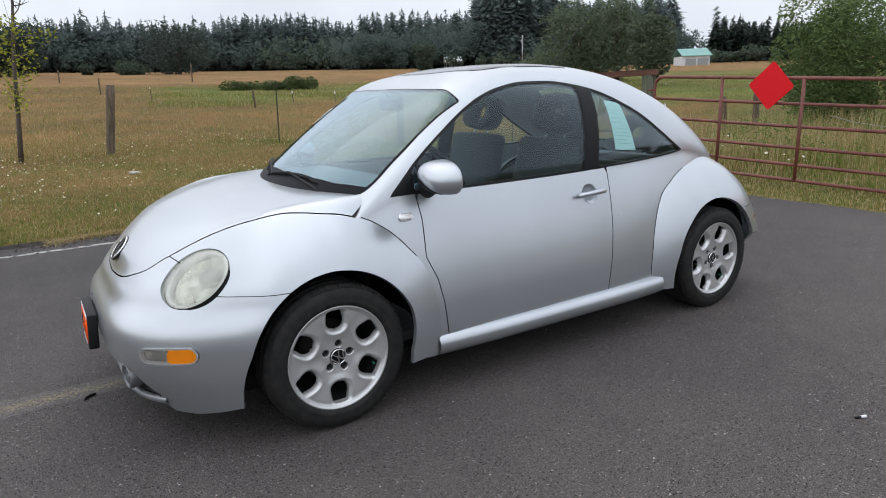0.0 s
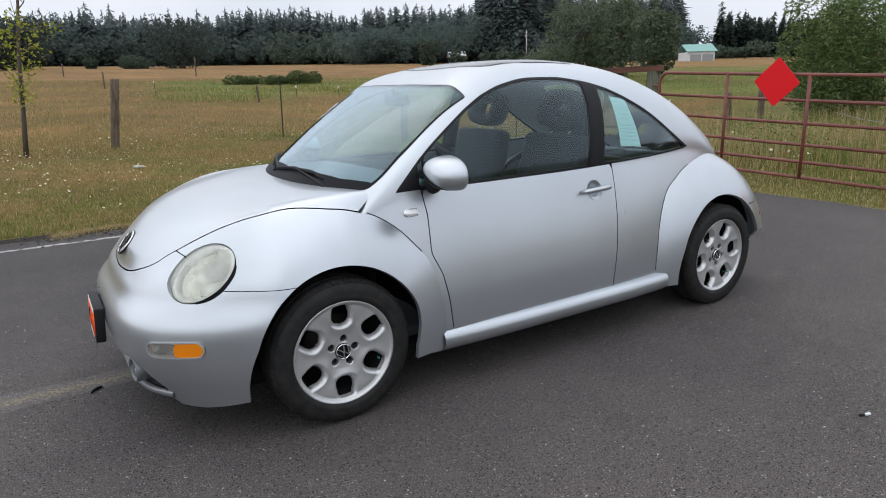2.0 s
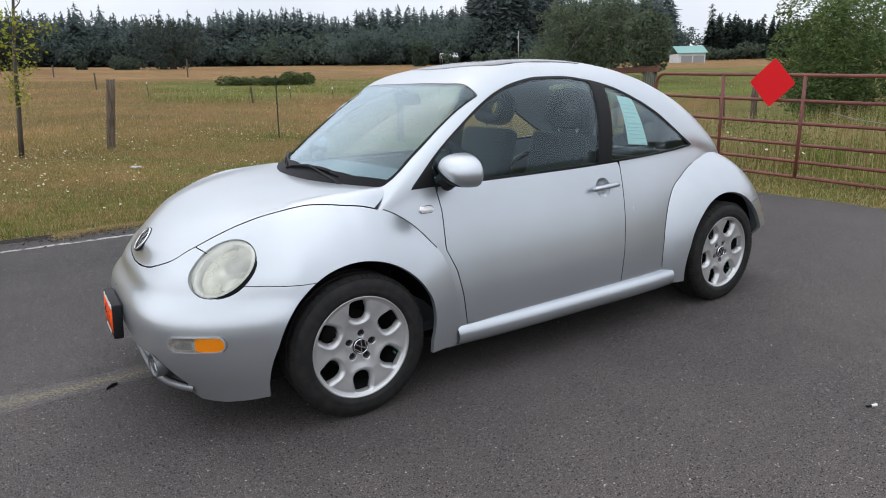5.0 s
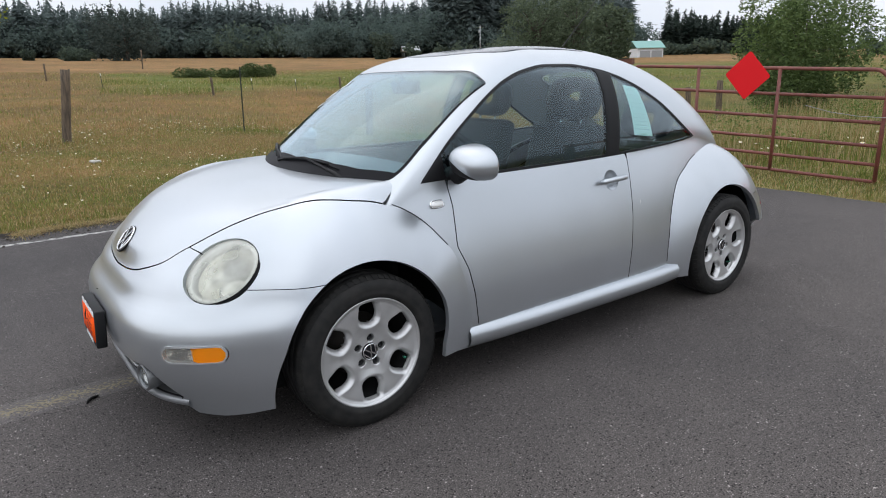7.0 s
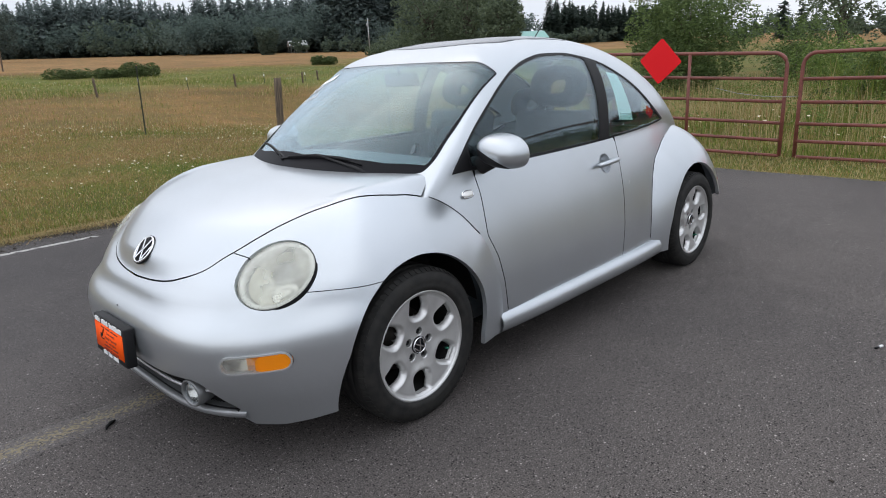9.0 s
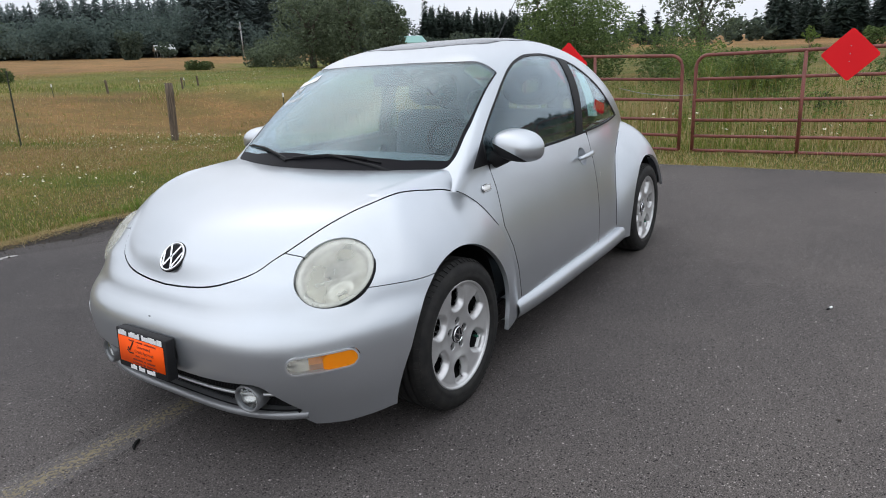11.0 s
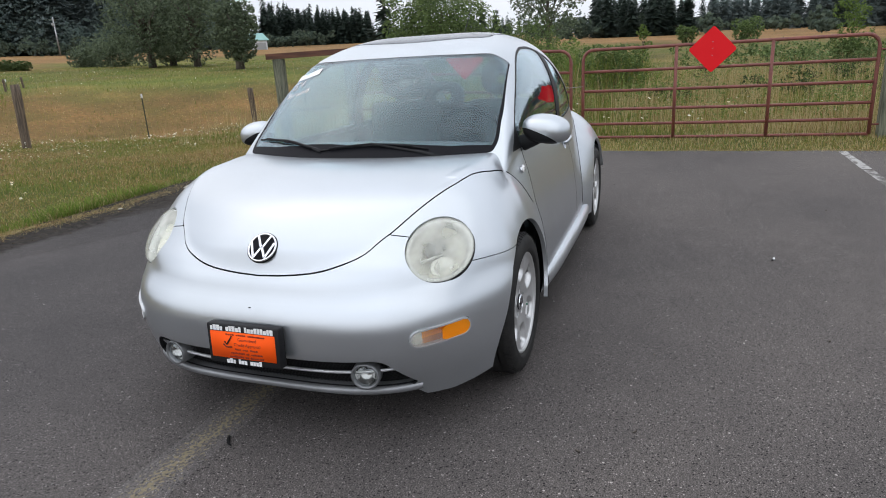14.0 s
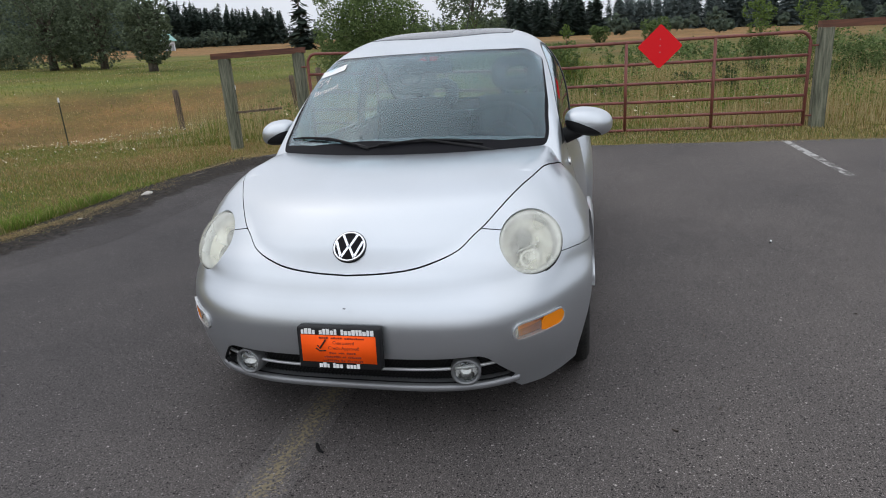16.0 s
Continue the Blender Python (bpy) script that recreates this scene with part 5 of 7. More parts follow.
col = field_colour(PX, PY).reshape(-1, 3)
ca.data.foreach_set("color", np.concatenate([col, np.ones((len(col), 1))], 1).astype(np.float32).ravel())
tagged(new("ground", me), "grass field with dry orange hay and greener patches", "ground", kind="structure")

# asphalt pad, with a ragged edge along the grass
asphalt = shader("old_asphalt", (0.06, 0.058, 0.055), 0.85, 0.0, Specular_IOR_Level=0.2)


def asphalt_colour(m):
    big = grain(m, 0.55, (0.76, 0.76, 0.77), (1.14, 1.12, 1.10), 0.3, 0.7, 9.0)
    mid2 = grain(m, 5.0, (0.92, 0.92, 0.92), (1.06, 1.06, 1.05), 0.3, 0.7, 8.0)
    grit = grain(m, 190.0, (0.027, 0.0248, 0.0240), (0.140, 0.1295, 0.1250), 0.34, 0.70, 4.0)
    grit = blend(m, grit, grain(m, 60.0, (0.82, 0.82, 0.82), (1.17, 1.16, 1.15), 0.36, 0.64, 3.0), 1.0, "MULTIPLY")
    tc = node(m, "ShaderNodeTexCoord")
    # scattered pale and dark chippings showing at the surface
    half_spots = grit
    for scale, rare, size, tone in ((30.0, 0.90, 0.130, (0.33, 0.31, 0.295)), (62.0, 0.80, 0.180, (0.28, 0.262, 0.25)), (120.0, 0.66, 0.25, (0.22, 0.205, 0.20)), (80.0, 0.66, 0.29, (0.011, 0.010, 0.010))):
        vo = node(m, "ShaderNodeTexVoronoi", Scale=scale)
        near = node(m, "ShaderNodeMath")
        near.operation = "LESS_THAN"
        near.inputs[1].default_value = size
        pick_r = node(m, "ShaderNodeSeparateColor")
        few = node(m, "ShaderNodeMath")
        few.operation = "GREATER_THAN"
        few.inputs[1].default_value = rare
        both = node(m, "ShaderNodeMath")
        both.operation = "MULTIPLY"
        link(m, tc.outputs["Object"], vo.inputs["Vector"])
        link(m, vo.outputs["Distance"], near.inputs[0])
        link(m, vo.outputs["Color"], pick_r.inputs["Color"])
        link(m, pick_r.outputs["Red"], few.inputs[0])
        link(m, near.outputs["Value"], both.inputs[0])
        link(m, few.outputs["Value"], both.inputs[1])
        half_spots = blend(m, half_spots, tone, both.outputs["Value"])
    # tone rises along y: darker towards the field, paler and warmer away from it
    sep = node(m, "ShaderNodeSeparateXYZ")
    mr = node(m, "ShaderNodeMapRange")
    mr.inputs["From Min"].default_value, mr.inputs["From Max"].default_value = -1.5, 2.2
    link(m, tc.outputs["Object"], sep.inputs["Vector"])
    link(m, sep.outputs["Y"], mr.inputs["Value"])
    tone_y = blend(m, (0.86, 0.86, 0.88), (1.20, 1.17, 1.15), mr.outputs["Result"])
    return blend(m, blend(m, blend(m, half_spots, big, 1.0, "MULTIPLY"), mid2, 1.0, "MULTIPLY"), tone_y, 1.0, "MULTIPLY")


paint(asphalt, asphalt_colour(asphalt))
relief(asphalt, 320.0, 0.30, 0.003, "Object", 2.0)
rim = []
for x in np.arange(30, -4.8, -0.12):
    rim.append((x, -4.36 + 0.05 * wander(x, 0, 2.2) + 0.04 * wander(x, 5, 7.0)))
for y in np.arange(-3.9, 28, 0.12):
    rim.append((-5.12 + 0.022 * (y + 1.2) + 0.04 * wander(0, y, 2.6) + 0.03 * wander(3, y, 8.0), y))
rim += [(30, 28)]
n = len(rim)
me = mesh("asphalt", [(x, y, 0.0) for x, y in rim] + [(x, y, -0.06) for x, y in rim], [tuple(reversed(range(n)))] + [(i, (i + 1) % n, n + (i + 1) % n, n + i) for i in range(n)], [asphalt], False)
pad = new("pavement", me)
tagged(pad, "dark grey weathered asphalt lot with loose grit", "pavement", kind="structure")
if me.polygons[0].normal.z < 0:
    me.flip_normals()


def line_paint(name, colour, cover, centre=None, spread=0.0):
    """Road paint worn through to the asphalt, ragged towards its edges where a centre line is given."""
    m = shader(name, colour, 0.8)
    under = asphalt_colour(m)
    top = grain(m, 40.0, tuple(0.75 * c for c in colour), colour, 0.3, 0.7, 6.0)
    if centre is None:
        wear = grain(m, 14.0, (0, 0, 0), (1, 1, 1), cover - 0.06, cover + 0.06, 12.0)
    else:
        tc = node(m, "ShaderNodeTexCoord")
        sep = node(m, "ShaderNodeSeparateXYZ")
        nz = node(m, "ShaderNodeTexNoise", Scale=70.0, Detail=6.0)
        off, mag, fall, both, ramp_ = (node(m, "ShaderNodeMath") for _ in range(5))
        off.operation, mag.operation, fall.operation, both.operation = "SUBTRACT", "ABSOLUTE", "MULTIPLY", "SUBTRACT"
        off.inputs[1].default_value, fall.inputs[1].default_value = centre, 0.16 / spread
        mr = node(m, "ShaderNodeMapRange")
        mr.inputs["From Min"].default_value, mr.inputs["From Max"].default_value = cover - 0.05, cover + 0.05
        mr.inputs["To Max"].default_value = 0.8
        link(m, tc.outputs["Object"], sep.inputs["Vector"])
        link(m, tc.outputs["Object"], nz.inputs["Vector"])
        link(m, sep.outputs["Y"], off.inputs[0])
        link(m, off.outputs["Value"], mag.inputs[0])
        link(m, mag.outputs["Value"], fall.inputs[0])
        link(m, nz.outputs["Fac"], both.inputs[0])
        link(m, fall.outputs["Value"], both.inputs[1])
        link(m, both.outputs["Value"], mr.inputs["Value"])
        wear = mr.outputs["Result"]
    paint(m, blend(m, under, top, wear))
    return m


white_paint = line_paint("worn_white_line", (0.40, 0.39, 0.37), 0.46)
faint_white = line_paint("very_worn_white_line", (0.36, 0.35, 0.33), 0.53)
yellow_paint = line_paint("worn_yellow_line", (0.215, 0.175, 0.098), 0.47, -0.22, 0.07)


def road_line(x0, x1, y, wide, mat, label):
    xs = np.arange(x0, x1, 0.15)
    V = []
    for x in xs:
        w = wide / 2 * (1 + 0.12 * float(wander(x, y, 5)))
        V += [(x, y - w, 0.001), (x, y + w, 0.001)]
    me = mesh("road_line", V, [(2 * i, 2 * i + 2, 2 * i + 3, 2 * i + 1) for i in range(len(xs) - 1)], [mat], False)
    tagged(new("road_line", me), label, "road line", kind="structure")


road_line(0.95, 14, -3.80, 0.075, white_paint, "worn white edge line on the asphalt")
road_line(0.1, 0.95, -3.84, 0.08, faint_white, "nearly worn-off white edge line")
road_line(-5.0, -3.75, 3.29, 0.09, white_paint, "worn white parking bay line")
road_line(-3.75, -2.6, 3.29, 0.09, faint_white, "faded end of a white bay line")
road_line(1.2, 9, -0.22, 0.19, yellow_paint, "faded yellow-brown parking bay line")

# damp soil washed over the edge of the lot, thinning out over the asphalt
soil = shader("dark_edge_soil", (0.05, 0.042, 0.034), 0.85, 0.0, Specular_IOR_Level=0.15)


def soil_colour(m):
    lumps = grain(m, 16.0, (0.009, 0.0078, 0.0066), (0.044, 0.036, 0.029), 0.35, 0.70, 10.0)
    silt = grain(m, 3.2, (0, 0, 0), (1, 1, 1), 0.66, 0.72, 9.0, stretch=(0.6, 2.4, 1))
    straw = grain(m, 45.0, (0, 0, 0), (1, 1, 1), 0.70, 0.74, 6.0, stretch=(1.0, 2.0, 1))
    c = blend(m, lumps, (0.17, 0.155, 0.14), silt)
    c = blend(m, c, (0.20, 0.155, 0.09), straw)
    at_ = node(m, "ShaderNodeAttribute")
    at_.attribute_name = "across"
    tc = node(m, "ShaderNodeTexCoord")
    total = None
    for scale, weight in ((2.0, 0.55), (11.0, 0.30), (60.0, 0.22)):
        nz = node(m, "ShaderNodeTexNoise", Scale=scale, Detail=5.0)
        mul = node(m, "ShaderNodeMath")
        mul.operation = "MULTIPLY"
        mul.inputs[1].default_value = weight
        link(m, tc.outputs["Object"], nz.inputs["Vector"])
        link(m, nz.outputs["Fac"], mul.inputs[0])
        if total is None:
            total = mul.outputs["Value"]
        else:
            add = node(m, "ShaderNodeMath")
            link(m, total, add.inputs[0])
            link(m, mul.outputs["Value"], add.inputs[1])
            total = add.outputs["Value"]
    sub = node(m, "ShaderNodeMath")
    sub.operation = "SUBTRACT"
    link(m, total, sub.inputs[0])
    link(m, at_.outputs["Fac"], sub.inputs[1])
    mr = node(m, "ShaderNodeMapRange")
    mr.inputs["From Min"].default_value, mr.inputs["From Max"].default_value = -0.04, 0.05
    link(m, sub.outputs["Value"], mr.inputs["Value"])
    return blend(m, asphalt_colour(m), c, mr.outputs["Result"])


paint(soil, soil_colour(soil))
relief(soil, 60.0, 0.9, 0.015)


def soil_strip(name, pts, label):
    """A thin sheet over the lot's edge; the attribute runs from the grass (0) out over the asphalt (1)."""
    V, F, A = [], [], []
    for x, y, nx, ny, w in pts:
        for k, lift in ((-0.25, -0.02), (0.0, 0.010), (0.3, 0.006), (0.65, 0.003), (1.0, 0.0012)):
            V.append((x - nx * w * k, y - ny * w * k, lift))
            A.append(max(k, 0.0))
    n_ = len(pts)
    me = mesh(name, V, grid_faces(n_, 5), [soil])
    ca_ = me.color_attributes.new("across", "FLOAT_COLOR", "POINT")
    ca_.data.foreach_set("color", np.repeat(np.array(A, np.float32)[:, None], 4, 1).ravel())
    if me.polygons[len(me.polygons) // 2].normal.z < 0:
        me.flip_normals()
    tagged(new(name, me), label, "soil", kind="stuff")


soil_strip("soil_edge", [(x, -4.34 + 0.04 * float(wander(x, 0, 2.2)), 0, -1, 0.34 + 0.86 * min(max((1.4 - x) / 1.8, 0), 1)) for x in np.arange(12, -4.9, -0.05)], "dark damp soil along the asphalt edge")

# ---------- plants ----------
rng = np.random.default_rng(7)


def leaf_mat(name, dark, light, rough=0.7, through_light=0.35):
    """Leaf or blade: light from both sides, colour varied from leaf to leaf."""
    m = shader(name, dark, rough, 0.0, Specular_IOR_Level=0.25)
    ge = node(m, "ShaderNodeNewGeometry")
    cr = node(m, "ShaderNodeValToRGB")
    cr.color_ramp.elements[0].color, cr.color_ramp.elements[1].color = (*dark, 1), (*light, 1)
    link(m, ge.outputs["Random Per Island"], cr.inputs["Fac"])
    paint(m, cr.outputs["Color"])
    if through_light:
        tr = node(m, "ShaderNodeBsdfTranslucent")
        mx = node(m, "ShaderNodeMixShader", Fac=through_light)
        link(m, cr.outputs["Color"], tr.inputs["Color"])
        link(m, m.node_tree.nodes["Principled BSDF"].outputs["BSDF"], mx.inputs[1])
        link(m, tr.outputs["BSDF"], mx.inputs[2])
        link(m, mx.outputs["Shader"], m.node_tree.nodes["Material Output"].inputs["Surface"])
    return m


blade_green = leaf_mat("green_grass_blade", (0.075, 0.105, 0.018), (0.20, 0.26, 0.050))
blade_olive = leaf_mat("olive_grass_blade", (0.15, 0.140, 0.036), (0.32, 0.28, 0.09))
blade_straw = leaf_mat("straw_grass_blade", (0.34, 0.27, 0.13), (0.56, 0.46, 0.25))
blade_rust = leaf_mat("rust_grass_blade", (0.26, 0.155, 0.065), (0.42, 0.27, 0.125))
petal_white = shader("white_petal", (0.62, 0.60, 0.48), 0.7)
petal_yellow = shader("yellow_petal", (0.65, 0.42, 0.03), 0.7)
# distance haze is painted in: paler and bluer than needle_near
needle_far = leaf_mat("hazed_conifer_needle", (0.105, 0.136, 0.134), (0.180, 0.220, 0.206), 0.8, 0.5)
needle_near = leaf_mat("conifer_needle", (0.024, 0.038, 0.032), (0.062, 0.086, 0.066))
# far scrub leaf, its colour also lifted for haze
leaf_dark = leaf_mat("dark_leaf", (0.055, 0.078, 0.062), (0.130, 0.166, 0.116), 0.75, 0.5)
leaf_evergreen = leaf_mat("evergreen_leaf", (0.038, 0.052, 0.048), (0.090, 0.114, 0.096), 0.75, 0.5)
leaf_mid = leaf_mat("mid_green_leaf", (0.050, 0.084, 0.026), (0.185, 0.250, 0.090))
leaf_bramble = leaf_mat("dark_bramble_leaf", (0.026, 0.042, 0.015), (0.090, 0.125, 0.042))
leaf_field = leaf_mat("field_bramble_leaf", (0.040, 0.062, 0.020), (0.120, 0.160, 0.055))
# darker copy of needle_far: haze and the forest's inner shade put into its colour
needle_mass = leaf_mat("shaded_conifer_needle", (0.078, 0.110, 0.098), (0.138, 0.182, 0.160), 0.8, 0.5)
leaf_grey = leaf_mat("grey_green_leaf", (0.062, 0.084, 0.052), (0.185, 0.225, 0.140))
leaf_fresh = leaf_mat("fresh_green_leaf", (0.07, 0.12, 0.025), (0.20, 0.27, 0.075))
leaf_yellow = leaf_mat("yellow_green_leaf", (0.16, 0.19, 0.02), (0.38, 0.40, 0.06))
bark = shader("grey_brown_bark", (0.09, 0.07, 0.055), 0.9)
paint(bark, grain(bark, 7.0, (0.045, 0.036, 0.03), (0.15, 0.125, 0.10), 0.35, 0.65, 8.0, stretch=(1, 1, 0.2)))
relief(bark, 20.0, 0.8, 0.02)


def fast_mesh(name, V, sizes, mats, slots=None, smooth=False):
    """A mesh from vertex rows and face sizes, faces listing vertices in order."""
    V = np.asarray(V, np.float32).reshape(-1, 3)
    sizes = np.asarray(sizes, np.int32)
    me = bpy.data.meshes.new(name)
    me.vertices.add(len(V))
    me.vertices.foreach_set("co", V.ravel())
    total = int(sizes.sum())
    me.loops.add(total)
    me.loops.foreach_set("vertex_index", np.arange(total, dtype=np.int32))
    me.polygons.add(len(sizes))
    me.polygons.foreach_set("loop_start", np.concatenate([[0], np.cumsum(sizes)[:-1]]).astype(np.int32))
    for m in mats:
        me.materials.append(m)
    if slots is not None:
        me.polygons.foreach_set("material_index", np.asarray(slots, np.int32))
    me.update(calc_edges=True)
    return me


def grass(name, x, y, tall, wide, slots, mats, label, lean=0.35):
    """Bent tapering blades standing on the ground; two faces a blade."""
    n = len(x)
    z = ground_z(x, y)
    a = rng.uniform(0, 2 * np.pi, n)
    bend = rng.uniform(0.1, 1.0, n) * lean * tall
    b = rng.uniform(0, 2 * np.pi, n)
    dx, dy = np.cos(a) * wide / 2, np.sin(a) * wide / 2
    ox, oy = np.cos(b) * bend, np.sin(b) * bend
    base_l, base_r = np.stack([x - dx, y - dy, z - 0.02], -1), np.stack([x + dx, y + dy, z - 0.02], -1)
    mid_l = np.stack([x - dx * 0.7 + ox * 0.35, y - dy * 0.7 + oy * 0.35, z + tall * 0.55], -1)
    mid_r = np.stack([x + dx * 0.7 + ox * 0.35, y + dy * 0.7 + oy * 0.35, z + tall * 0.55], -1)
    tip = np.stack([x + ox, y + oy, z + tall], -1)
    me = bpy.data.meshes.new(name)
    V = np.stack([base_l, base_r, mid_r, mid_l, tip], 1).reshape(-1, 3).astype(np.float32)
    k = np.arange(n, dtype=np.int32)[:, None] * 5
    idx = np.concatenate([k + np.array([0, 1, 2, 3]), k + np.array([3, 2, 4])], 1).ravel().astype(np.int32)
    me.vertices.add(len(V))
    me.vertices.foreach_set("co", V.ravel())
    me.loops.add(len(idx))
    me.loops.foreach_set("vertex_index", idx)
    me.polygons.add(2 * n)
    st = (np.arange(n)[:, None] * 7 + np.array([0, 4])).ravel().astype(np.int32)
    me.polygons.foreach_set("loop_start", st)
    for m in mats:
        me.materials.append(m)
    me.polygons.foreach_set("material_index", np.repeat(slots, 2).astype(np.int32))
    me.update(calc_edges=True)
    return tagged(new(name, me), label, "grass", kind="stuff")


def off_pad(x, y):
    return (y < -4.40 + 0.05 * wander(x, 0, 2.2)) | (x < -5.20 + 0.022 * (y + 1.2) + 0.04 * wander(0, y, 2.6))


BLADES = [blade_green, blade_olive, blade_straw, blade_rust]
LUSH = [leaf_mat("lush_grass_blade", (0.085, 0.140, 0.020), (0.230, 0.330, 0.060)), blade_olive, blade_straw, blade_rust]


def pick(n, weights):
    return rng.choice(4, n, p=np.array(weights) / sum(weights))


# mown verge: green and dry patches mixed
n = 330000
x, y = rng.uniform(-9, 9.5, n), -4.35 - 12.0 * rng.beta(0.95, 1.5, n)
ok = off_pad(x, y)
x, y = x[ok], y[ok]
lush = 0.34 + 0.6 * wander(x, y, 0.55, 1.7) + 0.4 * wander(x, y, 1.9, 4.0) + 0.055 * np.clip(-x, -4, 4) - 0.09 * np.clip(-y - 8, 0, 9)
tall = (0.014 + 0.040 * rng.random(len(x)) ** 2.0) * (1 + 0.35 * wander(x, y, 0.9))
s = np.where(rng.random(len(x)) < lush, pick(len(x), (6, 3, 0.8, 0)), pick(len(x), (0.7, 3.4, 2.4, 3.2)))
grass("verge_grass", x, y, tall, 0.0045 + 0.004 * rng.random(len(x)), s, BLADES, "short patchy green and brown verge grass", 0.9)
# longer tufts along the edge of the lot
n = 16000
x = rng.uniform(-4.6, 9, n)
y = -4.42 - np.abs(rng.normal(0, 0.22, n)) - 0.05
k = rng.random(n) < 0.35 + 0.5 * (wander(x, y, 1.7) > 0.1)
x, y = x[k], y[k]
grass("edge_grass", x, y, 0.03 + 0.10 * rng.random(len(x)) ** 2.4, 0.006 + 0 * x, pick(len(x), (5, 3, 3, 0.6)), BLADES, "ragged grass tufts along the asphalt edge", 1.0)
# dead straw lying between the grass and the asphalt
n = 14000
x = rng.uniform(-5.0, 9, n)
y = -4.40 + rng.normal(0, 0.07, n)
grass("dead_grass", x, y, 0.008 + 0.022 * rng.random(n), 0.004 + 0 * x, pick(n, (0.1, 1.2, 4, 2.5)), BLADES, "dead flattened straw along the asphalt edge", 3.0)
n = 15000
y = rng.uniform(-4.9, 8.5, n)
x = -5.16 + 0.022 * (y + 1.2) + rng.normal(0, 0.09, n)
grass("dead_grass", x, y, 0.008 + 0.02 * rng.random(n), 0.004 + 0 * x, pick(n, (0.5, 1.6, 4, 1.6)), BLADES, "dead flattened straw along the edge by the gates", 2.6)
n = 22000
y = rng.uniform(-4.9, 8.5, n)
x = -5.24 + 0.022 * (y + 1.2) - rng.uniform(0, 1.3, n)
grass("edge_grass", x, y, 0.02 + 0.055 * rng.random(n) ** 1.6, 0.008 + 0 * x, pick(n, (1.8, 3.2, 4.2, 1.0)), BLADES, "short grass strip between asphalt and gates", 0.7)
n = 9000
x = rng.uniform(-5.0, 0.9, n)
y = -4.48 - np.abs(rng.normal(0, 0.16, n))
clump = np.clip(0.45 + 0.75 * wander(x, 0.2 * y, 1.3, 2.0) + 0.5 * wander(x, y, 3.7, 1.0), 0.12, 1.35)
k = rng.random(n) < 0.25 + 0.75 * clump
x, y, clump = x[k], y[k] - 0.10 * (1 - np.clip(clump[k], 0, 1)), clump[k]
grass("edge_grass", x, y, (0.05 + 0.13 * rng.random(len(x)) ** 1.6) * clump, 0.008 + 0 * x, pick(len(x), (9, 1.4, 0.8, 0)), LUSH, "lush green grass along the damp asphalt edge", 1.0)
# mat of dead straw that creeps over the damp soil
n = 24000
x = rng.uniform(-5.0, 2.2, n)
y = -4.35 + 0.09 * wander(x, 0, 1.9, 3.0) + 0.07 * wander(x, 0, 5.3, 1.0) + np.abs(rng.normal(0, 0.11, n))
grass("dead_grass", x, y, 0.030 + 0.024 * rng.random(n), 0.0055 + 0 * x, pick(n, (0.2, 1.2, 4, 2.2)), BLADES, "mat of dead straw creeping over the damp soil", 2.6)
# hay field beyond the fence
n = 120000
r = 11 + 55 * rng.random(n) ** 1.35
a = np.radians(rng.uniform(-172, -62, n))
x, y = r * np.cos(a) + 1, r * np.sin(a)
k = (y < -11.5 + 1.5 * wander(x, y, 0.4)) & ~((x < -5) & (y > -11))
x, y = x[k], y[k]
c = field_colour(x, y)
green_here = c[:, 1] > c[:, 0] * 0.95
s = np.where(green_here, pick(len(x), (6, 3, 1, 0)), pick(len(x), (1.2, 3.0, 1.8, 1.8)))
tall = (0.04 + 0.09 * rng.random(len(x)) ** 1.6) * (1 + 0.4 * wander(x, y, 0.5))
grass("hay_grass", x, y, tall, (0.004 + 0.005 * rng.random(len(x))) * (1 + np.hypot(x, y) / 25), s, BLADES, "tall dry orange-brown hay grass", 0.5)
# deep grass behind the gates
n = 115000
x, y = -6.30 - 13 * rng.random(n) ** 1.3, rng.uniform(-8, 14, n)
tuft = wander(x, y, 0.8, 2.0)
tall = (0.10 + 0.40 * rng.random(n) ** 1.6) * np.clip(0.75 + 0.75 * tuft, 0.3, 1.6) * (0.3 + 0.7 * np.clip((-x - 6.2) / 2.2, 0, 1))
tan_here = np.clip((y - 3.2) / 2.0, 0, 1) * (x > -13)
fresh = 0.40 + 1.5 * wander(x, y, 0.45, 5.0) + 0.7 * wander(x, y, 1.6, 8.0) - 0.8 * tan_here - 0.30 * np.clip(y / 3, 0, 1)
s = np.where(rng.random(n) < fresh, pick(n, (8, 3.0, 0.8, 0.1)), pick(n, (0.5, 2, 5.5, 1.2)))
grass("meadow_grass", x, y, tall, 0.006 + 0.007 * rng.random(n), s, BLADES, "deep uncut meadow grass with pale seed heads", 0.45)
n = 9000
x, y = -6.8 - 12 * rng.random(n) ** 1.2, rng.uniform(-8, 14, n)
grass("seed_stalks", x, y, 0.35 + 0.55 * rng.random(n), 0.007 + 0 * x, pick(n, (0.5, 1, 6, 1)), BLADES, "pale dry seed stalks above the meadow grass", 0.25)


